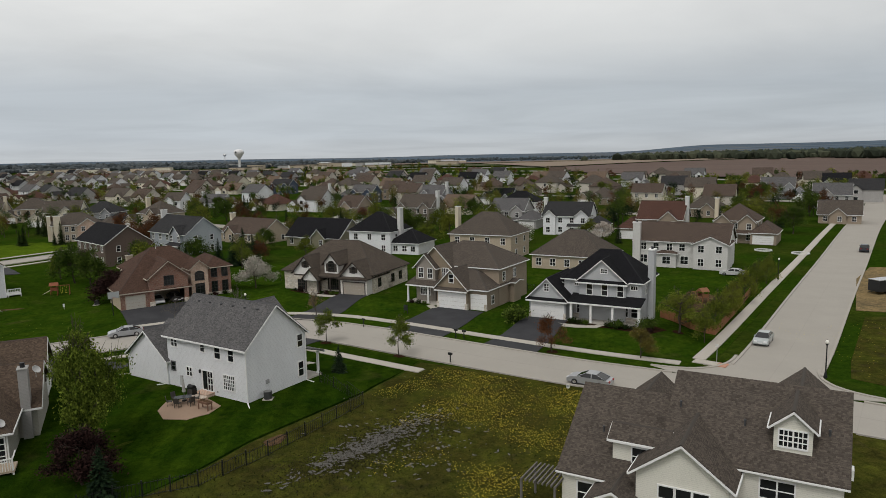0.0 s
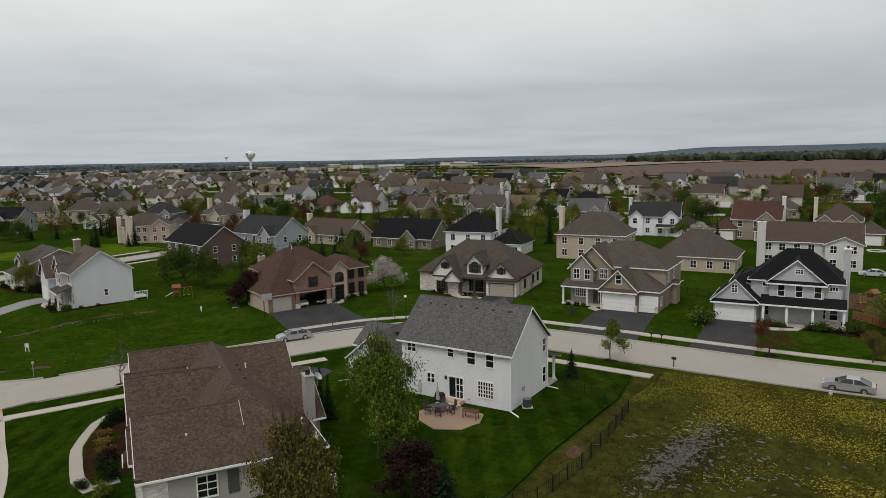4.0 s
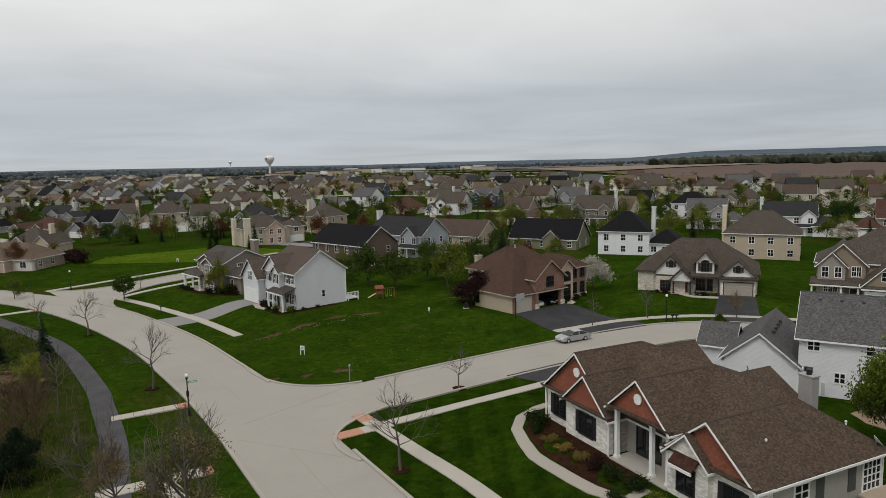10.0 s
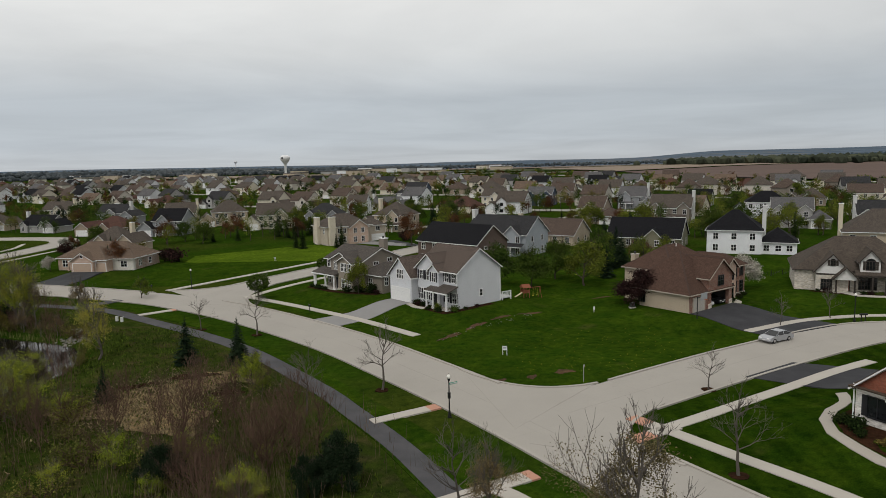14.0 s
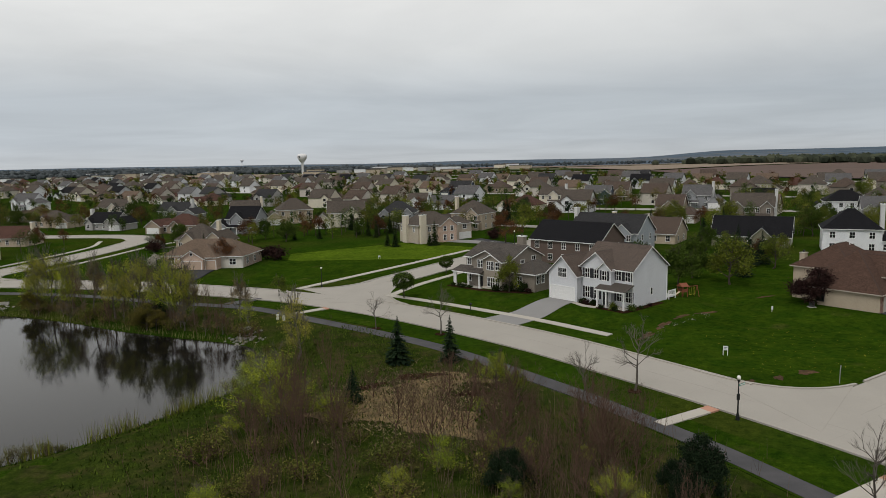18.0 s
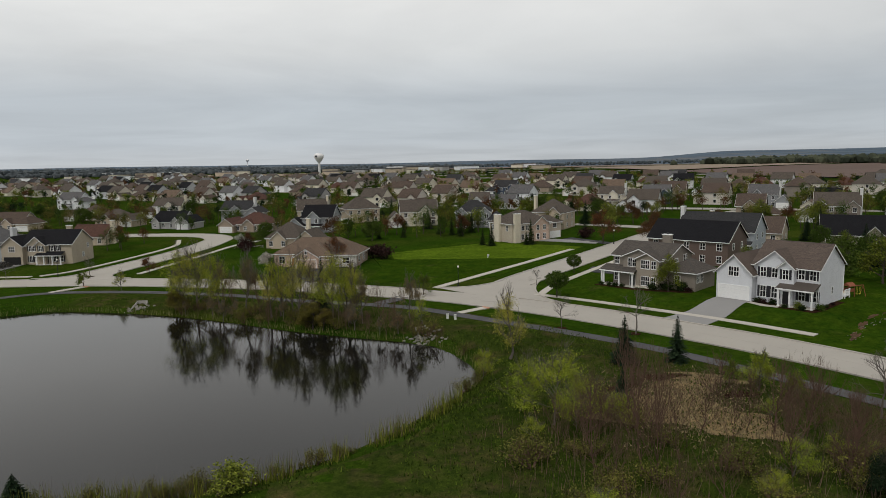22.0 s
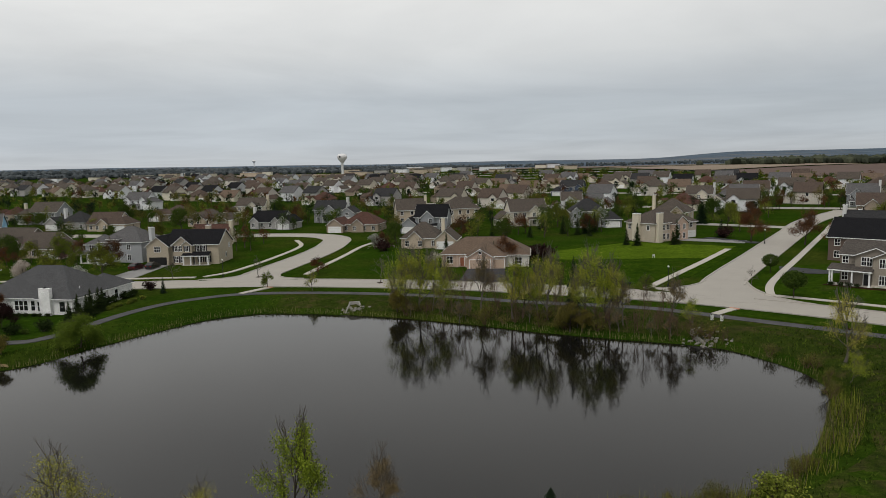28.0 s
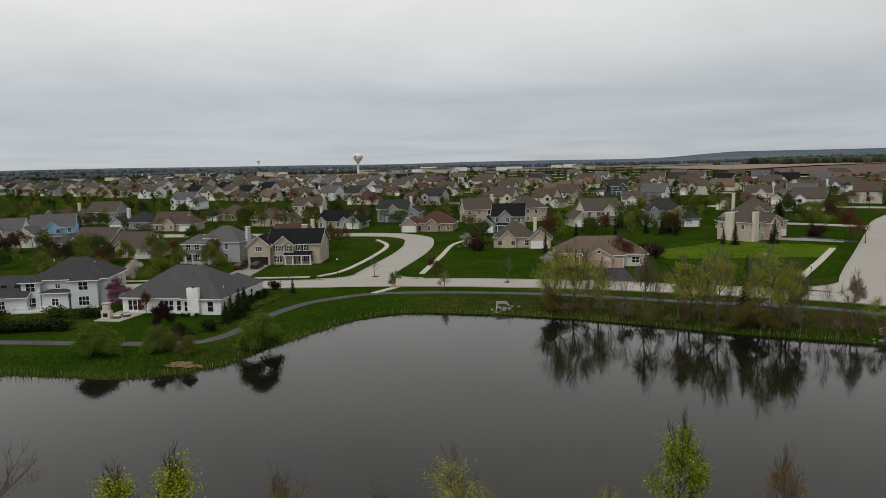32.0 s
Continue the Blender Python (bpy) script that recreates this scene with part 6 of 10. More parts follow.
# place, heading, width, depth, storeys, roof shape, wall, roof, chimney, front, label
MID = [
    ((-96.7, 178.5), -44, 19.0, 11, 2, "gx", S_BROWN, R_BLACK, None, "none", "dark brown-sided two-storey house with a black roof"),
    ((-84.1, 194.3), -40, 19.0, 10.5, 2, "gx", S_BLUEG, R_DGREY, CHIM_W, "gable", "blue-grey two-storey house with a tall grey chimney"),
    ((-69.3, 211.0), -36, 19.0, 11, 1, "gx", B_, R_BROWN, CHIM_C, "gable", "low beige house with a cream chimney"),
    ((-45.4, 195.4), -30, 19.0, 11, 1, "gx", O_, R_BLACK, None, "gable", "low olive house with a black gable roof"),
    ((-25.0, 178.1), -26, 12.4, 10.5, 2, "hip", W_, R_BLACK, CHIM_W, "none", "white two-storey house with a black hip roof"),
    ((1.2, 165.4), -28, 15.9, 11.5, 2, "hip", B_, R_TAUPE, CHIM_C, "none", "beige two-storey house with a taupe hip roof"),
    ((18.7, 147.2), -30, 16.0, 12, 1, "hip", B_, R_TAUPE, None, "none", "long beige ranch house with a hip roof"),
    ((30.0, 206.6), -24, 19.0, 10, 2, "gx", W_, R_DGREY, CHIM_W, "twin", "white two-storey house with a dark roof and porch"),
    ((15.5, 228.4), -26, 16.7, 10, 2, "gx", G_, R_GREY, None, "twin", "grey two-storey house with paired gables"),
    ((16.9, 262.3), -24, 19.0, 10, 2, "hip", W_, R_BLACK, None, "none", "white house with a black hip roof"),
    ((17.9, 324.2), -30, 15.1, 10, 1, "gx", SLATE, R_BLACK, None, "twin", "low slate-grey house with black gables"),
    ((50.1, 194.9), -30, 17.1, 11, 2, "gx", T_, R_RUST, CHIM_W, "gable", "tan house with a rust-brown roof"),
    ((72.4, 183.1), -32, 15.5, 11, 2, "hip", T_, R_BROWN, CHIM_C, "twin", "tan stone house with decorated brown gables"),
    ((81.9, 298.6), -28, 17.6, 10, 2, "gx", C_, R_BROWN, None, "none", "cream two-storey house with a brown roof"),
    ((82.8, 250.1), -30, 18.2, 11, 1, "hip", T_, R_TAUPE, None, "gable", "low tan house with a broad brown hip roof"),
    ((60.5, 309.8), -30, 16.1, 11, 1, "hip", T_, R_TAUPE, None, "gable", "low tan house with a brown hip roof"),
    ((147.6, 319.3), -28, 19.0, 10, 2, "gx", SLATE, R_GREY, None, "twin", "slate-grey two-storey house"),
    ((120.2, 219.4), -30, 12.0, 11, 1, "gx", T_, R_TAUPE, None, "gable", "tan house with a brick garage front"),
    ((-188.0, 292.7), 20, 19.0, 11, 2, "hip", B_, R_TAUPE, None, "none", "beige two-storey house with a balcony behind"),
    ((-165.2, 274.2), 8, 19.0, 10, 2, "gx", C_, R_TAUPE, None, "gable", "cream two-storey house with many rear windows"),
    ((-118.5, 258.2), -30, 17.0, 11, 2, "hip", B_, R_TAUPE, CHIM_C, "gable", "beige house with a brown hip roof and chimney"),
    ((-294.1, 310.1), -10, 19.0, 11, 1, "hip", B_, R_TAUPE, None, "gable", "low beige house with a taupe hip roof"),
    ((-263.7, 295.6), -16, 19.0, 10, 1, "gx", G_, R_BLACK, CHIM_W, "twin", "low grey house with black roof and white chimney"),
    ((-228.7, 273.9), -12, 19.0, 11, 1, "hip", T_, R_RUST, None, "gable", "tan house with a red-brown hip roof"),
    ((-199.1, 222.3), -10, 16.7, 10, 1, "hip", B_, R_TAUPE, CHIM_C, "gable", "beige ranch house with a pale chimney"),
    ((-204.0, 297.0), 10, 12.0, 10, 2, "gx", B_, R_TAUPE, CHIM_C, "none", "beige two-storey gable house"),
    ((-140.1, 265.4), -6, 17.9, 10, 2, "hip", SLATE, R_DGREY, None, "twin", "pale grey-blue two-storey house with white trim"),
    ((-269.6, 243.6), -4, 12.0, 10, 1, "gx", B_, R_RUST, CHIM_C, "none", "beige house with a red-brown roof"),
    ((-363.3, 260.7), 20, 19.0, 10, 2, "gx", S_BLUE, R_GREY, None, "gable", "bright sky-blue gabled house"),
    ((-368.9, 251.5), 10, 17.1, 10, 2, "gx", W_, R_GREY, None, "gable", "white gabled house with a pale roof"),
    ((-337.4, 239.4), -14, 19.0, 11, 1, "gx", P_, R_TAUPE, None, "twin", "low taupe house with two front gables"),
    ((-312.7, 223.0), -10, 14.7, 11, 1, "gx", B_, R_TAUPE, None, "gable", "low beige house with a brown roof"),
    ((-407.4, 358.6), 0, 14.1, 10, 1, "hip", B_, R_RUST, CHIM_C, "none", "low house with a rust-red roof"),
    ((-381.3, 337.2), -8, 19.0, 11, 2, "gx", SLATE, R_TAUPE, None, "none", "grey-blue two-storey house under a taupe roof"),
    ((-351.3, 307.3), -8, 16.7, 11, 1, "hip", G_, R_DGREY, CHIM_W, "none", "low grey house with a dark roof"),
    ((-330.9, 298.7), -6, 18.0, 11, 1, "gx", B_, R_BROWN, None, "gable", "low beige house with a brown roof"),
    ((-369.4, 419.5), -10, 19.0, 11, 2, "gx", W_, R_GREY, None, "twin", "white house with paired gables"),
    ((-322.4, 340.9), -12, 17.8, 11, 1, "hip", T_, R_BROWN, None, "gable", "low tan house with a brown roof"),
    ((-289.6, 349.8), -8, 19.0, 10, 2, "gx", C_, R_TAUPE, CHIM_C, "gable", "cream two-storey house with chimney"),
    ((-241.3, 314.6), -10, 18.6, 10, 2, "gx", SLATE, R_DGREY, CHIM_W, "gable", "slate-grey two-storey house with white chimney"),
    ((-201.1, 264.7), -10, 16.4, 10, 2, "gx", SLATE, R_BLACK, None, "gable", "dark-roofed grey house with an arched window"),
    ((-21.3, 253.0), -28, 18.7, 11, 2, "gx", P_, R_TAUPE, CHIM_W, "twin", "taupe house with white-trimmed front gables"),
    ((-40.3, 259.5), -30, 14.2, 10, 2, "gx", T_, R_BROWN, None, "gable", "brown-roofed tan house with a front gable"),
    ((-11.1, 314.7), -30, 16.8, 10, 2, "gx", SLATE, R_GREY, CHIM_W, "gable", "grey house with a white chimney"),
    ((-51.4, 352.6), -26, 17.6, 9, 2, "gx", NAVY, R_GREY, None, "twin", "navy house with three white dormers"),
    ((-32.6, 367.7), -26, 12.2, 10, 2, "gx", T_, R_BROWN, None, "gable", "tan house with a brick gable"),
    ((-69.6, 346.4), -28, 16.9, 10, 2, "gx", C_, R_TAUPE, CHIM_W, "gable", "cream house with a white porch"),
    ((-116.2, 450.3), -24, 19.0, 10, 2, "gx", NAVY, R_DGREY, None, "twin", "navy-blue house with white gable trim"),
    ((-123.8, 347.9), -22, 19.0, 10, 1, "gx", W_, R_GREY, CHIM_W, "none", "white house with a long grey roof"),
    ((-137.4, 326.6), -10, 13.8, 10, 2, "gx", W_, R_TAUPE, None, "gable", "white gabled house"),
    ((143.7, 266.8), -30, 13.1, 10, 2, "gx", G_, R_GREY, None, "gable", "grey two-storey house"),
]

PLACED = [(h.e.location.x, h.e.location.y) for h in HOUSES]
for i, (at, a, w, d, st, kind, wall, roof, chim, front, label) in enumerate(MID):
    made = generic_house(at, a, w, d, st, kind, wall, roof, label if len(label.split()) > 3 else label + " with pale trim", 100 + i, w > 13.5 and i > 6, chim, front)
    if i == 4:
        # the low rear wing of the white house with the black roof
        made.vol(11.6, 20.0, 2.0, 11.0, 2.9, "hip", 0.72)
        made.wins("f", (13.4, 16.0, 18.4), 0.9, 1.2, 1.3, 2.0)
    c = Vector(at) + Matrix.Rotation(radians(a), 2) @ Vector((w / 2, d / 2))
    PLACED.append((c.x, c.y))

# ---- trees and shrubs ----


def tube(p, q, r0, r1, n=5):
    p, q = np.asarray(p, float), np.asarray(q, float)
    d = q - p
    d = d / (np.linalg.norm(d) + 1e-9)
    a = np.cross(d, (0.3, 0.9, 0.1))
    a /= np.linalg.norm(a) + 1e-9
    b = np.cross(d, a)
    t = np.arange(n) * 2 * math.pi / n
    ring = np.cos(t)[:, None] * a + np.sin(t)[:, None] * b
    v = np.concatenate([p + ring * r0, q + ring * r1])
    f = [(i, (i + 1) % n, n + (i + 1) % n, n + i) for i in range(n)]
    return v, f


class Wood:
    def __init__(self):
        self.v, self.f, self.n = [], [], 0

    def add(self, v, f):
        self.v.append(np.asarray(v, float))
        self.f += [tuple(i + self.n for i in q) for q in f]
        self.n += len(v)

    def mesh(self, name, material):
        me = bpy.data.meshes.new(name)
        me.from_pydata(np.concatenate(self.v).tolist(), [], self.f)
        me.materials.append(material)
        return me


def grow(rng, wood, tips, p, d, length, r, depth, spread, up, kids, n):
    """One limb of two bent pieces, then its own limbs."""
    q = p
    for k in range(2):
        d = d + rng.normal(0, 0.10, 3) + np.array((0, 0, up))
        d = d / np.linalg.norm(d)
        q2 = q + d * length / 2
        wood.add(*tube(q, q2, r * (1 - 0.22 * k), r * (0.78 - 0.25 * k), n))
        q = q2
        if depth <= 1:
            tips.append((q, d))
    if depth == 0:
        return
    for i in range(kids):
        a = rng.uniform(0, 2 * math.pi)
        side = np.cross(d, (math.cos(a), math.sin(a), 0.3))
        side /= np.linalg.norm(side) + 1e-9
        e = d + side * spread * rng.uniform(0.6, 1.3)
        at = q - d * length * rng.uniform(0, 0.45)
        grow(rng, wood, tips, at, e / np.linalg.norm(e), length * rng.uniform(0.55, 0.8), r * 0.52, depth - 1, spread, up, kids, max(3, n - 1))


def leaves(rng, centres, per, sigma, size, flat=0.0):
    """Leaf clusters: small bent quads about the given points."""
    c = np.repeat(np.asarray(centres), per, 0)
    n = len(c)
    c = c + rng.normal(0, 1, (n, 3)) * np.asarray(sigma)
    a = rng.normal(0, 1, (n, 3))
    a /= np.linalg.norm(a, axis=1)[:, None]
    b = np.cross(a, rng.normal(0, 1, (n, 3)))
    b /= np.linalg.norm(b, axis=1)[:, None] + 1e-9
    s = size * rng.uniform(0.6, 1.35, (n, 1))
    v = np.stack([c - a * s, c - b * s * 0.55, c + a * s, c + b * s * 0.55], 1).reshape(-1, 3)
    f = (np.arange(n)[:, None] * 4 + np.arange(4)).tolist()
    return v, f


def leaf_mesh(name, v, f, material):
    me = bpy.data.meshes.new(name)
    me.from_pydata(v.tolist(), [], f)
    me.materials.append(material)
    return me


def broadleaf(seed, h, spread=0.6, kids=4, depth=3, per=9, sigma=0.34, size=0.17, up=0.10, trunk=0.3, limbs=6, r=None, full=False, wood_n=6, width=1.0):
    """Trunk and crown of a broad-leaved tree of height h."""
    rng = np.random.default_rng(seed)
    wood, tips = Wood(), []
    r = r or 0.022 * h
    top = np.array((rng.normal(0, 0.03) * h, rng.normal(0, 0.03) * h, h * trunk))
    wood.add(*tube((0, 0, -0.3), top * (1, 1, 0.5), r * 1.25, r, wood_n))
    wood.add(*tube(top * (1, 1, 0.5), top, r, r * 0.85, wood_n))
    # leader
    lead = top
    for i in range(3):
        nxt = lead + np.array((rng.normal(0, 0.03) * h, rng.normal(0, 0.03) * h, h * (1 - trunk) * 0.25))
        wood.add(*tube(lead, nxt, r * (0.8 - 0.2 * i), r * (0.6 - 0.2 * i), wood_n - 1))
        for j in range(limbs // 2):
            a = rng.uniform(0, 2 * math.pi)
            el = 0.35 + 0.22 * i
            d = np.array((math.cos(a), math.sin(a), el)) * (width, width, 1)
            L = h * (1 - trunk) * (0.36 - 0.06 * i) * rng.uniform(0.8, 1.15)
            grow(rng, wood, tips, lead + (nxt - lead) * rng.uniform(0, 0.9), d / np.linalg.norm(d), L, r * 0.42, depth - 1, spread, up, kids, 4)
        lead = nxt
    grow(rng, wood, tips, lead, np.array((0.05, 0.02, 1.0)), h * (1 - trunk) * 0.25, r * 0.3, depth - 1, spread, up, kids, 4)
    tp = np.array([t for t, _ in tips])
    tp[:, 2] *= h / max(tp[:, 2].max(), 0.1)
    if per == 0:
        return wood, None
    k = sigma * h / 6
    v, f = leaves(rng, tp, per, (k, k, k * 0.8), size * (h / 6) ** 0.5)
    return wood, (v, f)


def conifer(seed, h, w, layers=22, arms=11, needle=0.30):
    """Trunk and drooping needle sprays of a spruce."""
    rng = np.random.default_rng(seed)
    wood = Wood()
    wood.add(*tube((0, 0, -0.3), (0, 0, h * 0.97), h * 0.022, 0.015, 6))
    V, F, n = [], [], 0
    for i in range(layers):
        t = i / (layers - 1)
        z = h * (0.06 + 0.93 * t)
        R = w * (1 - t) ** 0.85 * rng.uniform(0.85, 1.1) + 0.05
        for j in range(max(4, int(arms * (1 - 0.55 * t)))):
            a = rng.uniform(0, 2 * math.pi)
            L = R * rng.uniform(0.72, 1.12)
            d = np.array((math.cos(a), math.sin(a), 0))
            s = np.array((-d[1], d[0], 0))
            droop = -0.22 * L
            for k in range(3):
                u0, u1 = L * k / 3, L * (k + 1.25) / 3
                wd = needle * L * (0.55 - 0.13 * k) + 0.04
                p0 = np.array((0, 0, z)) + d * u0 + np.array((0, 0, droop * (u0 / L) ** 1.5 + rng.normal(0, 0.03)))
                p1 = np.array((0, 0, z)) + d * u1 + np.array((0, 0, droop * (u1 / L) ** 1.5 + rng.normal(0, 0.05)))
                V += [p0, (p0 + p1) / 2 + s * wd - (0, 0, 0.05), p1, (p0 + p1) / 2 - s * wd - (0, 0, 0.05)]
                F.append((n, n + 1, n + 2, n + 3))
                n += 4
    return wood, (np.array(V), F)


LEAF = {
    "green": leafage((0.030, 0.060, 0.010), (0.085, 0.130, 0.022)),
    "maple": leafage((0.078, 0.105, 0.014), (0.195, 0.225, 0.034)),
    "bush": leafage((0.070, 0.120, 0.014), (0.140, 0.205, 0.028)),
    "spring": leafage((0.085, 0.125, 0.018), (0.190, 0.225, 0.035)),
    "maplegreen": leafage((0.058, 0.100, 0.013), (0.150, 0.205, 0.030)),
    "scrub": leafage((0.075, 0.080, 0.018), (0.165, 0.165, 0.042)),
    "yellow": leafage((0.210, 0.215, 0.035), (0.420, 0.410, 0.085)),
    "lime": leafage((0.180, 0.240, 0.018), (0.380, 0.430, 0.050)),
    "olive": leafage((0.100, 0.090, 0.020), (0.220, 0.180, 0.048)),
    "gold": leafage((0.160, 0.110, 0.030), (0.270, 0.200, 0.060)),
    "tan": leafage((0.150, 0.115, 0.060), (0.260, 0.200, 0.105)),
    "rust": leafage((0.075, 0.032, 0.016), (0.150, 0.075, 0.035)),
    "purple": leafage((0.018, 0.011, 0.011), (0.050, 0.026, 0.024)),
    "needle": leafage((0.008, 0.018, 0.010), (0.024, 0.042, 0.020)),
    "dark": leafage((0.010, 0.020, 0.007), (0.032, 0.052, 0.014)),
    "blossom": leafage((0.38, 0.36, 0.31), (0.66, 0.64, 0.58)),
    "pink": leafage((0.14, 0.04, 0.08), (0.27, 0.11, 0.17)),
}
BARK, GREYBARK, REDTWIG = bark((0.062, 0.050, 0.040)), bark((0.105, 0.092, 0.080)), bark((0.095, 0.058, 0.042))
TREES = {}


def plant(kind, x, y, h, base, label, category="tree", name=None, group="", make=None, leaf=None, wood=None, variant=0, turn=None, wide=1.0, ground_z=None):
    """A tree of a kind at a place: the first of a kind and variant is built, the others are copies of it."""
    rng = random.Random(int(x * 7.3 + y * 3.1) + variant)
    z = (gz(x, y) if ground_z is None else ground_z) - 0.05
    key = (kind, variant)
    s = h / base
    m = pose(x, y, z, 0, 0, rng.uniform(0, 360) if turn is None else turn) @ Matrix.Diagonal((s * wide, s * wide, s, 1))
    if key not in TREES:
        w, lf = make(variant)
        e = new(name or "tree")
        part("trunk", w.mesh("trunk", wood or BARK), None, e)
        if lf is not None:
            part("crown", leaf_mesh("crown", *lf, leaf), None, e)
        e.matrix_world = m
        TREES[key] = e
        ob = e
    else:
        ob = copy_thing(TREES[key], m)
        ob.scale = (s * wide, s * wide, s)
    return tagged(ob, label, category, group)


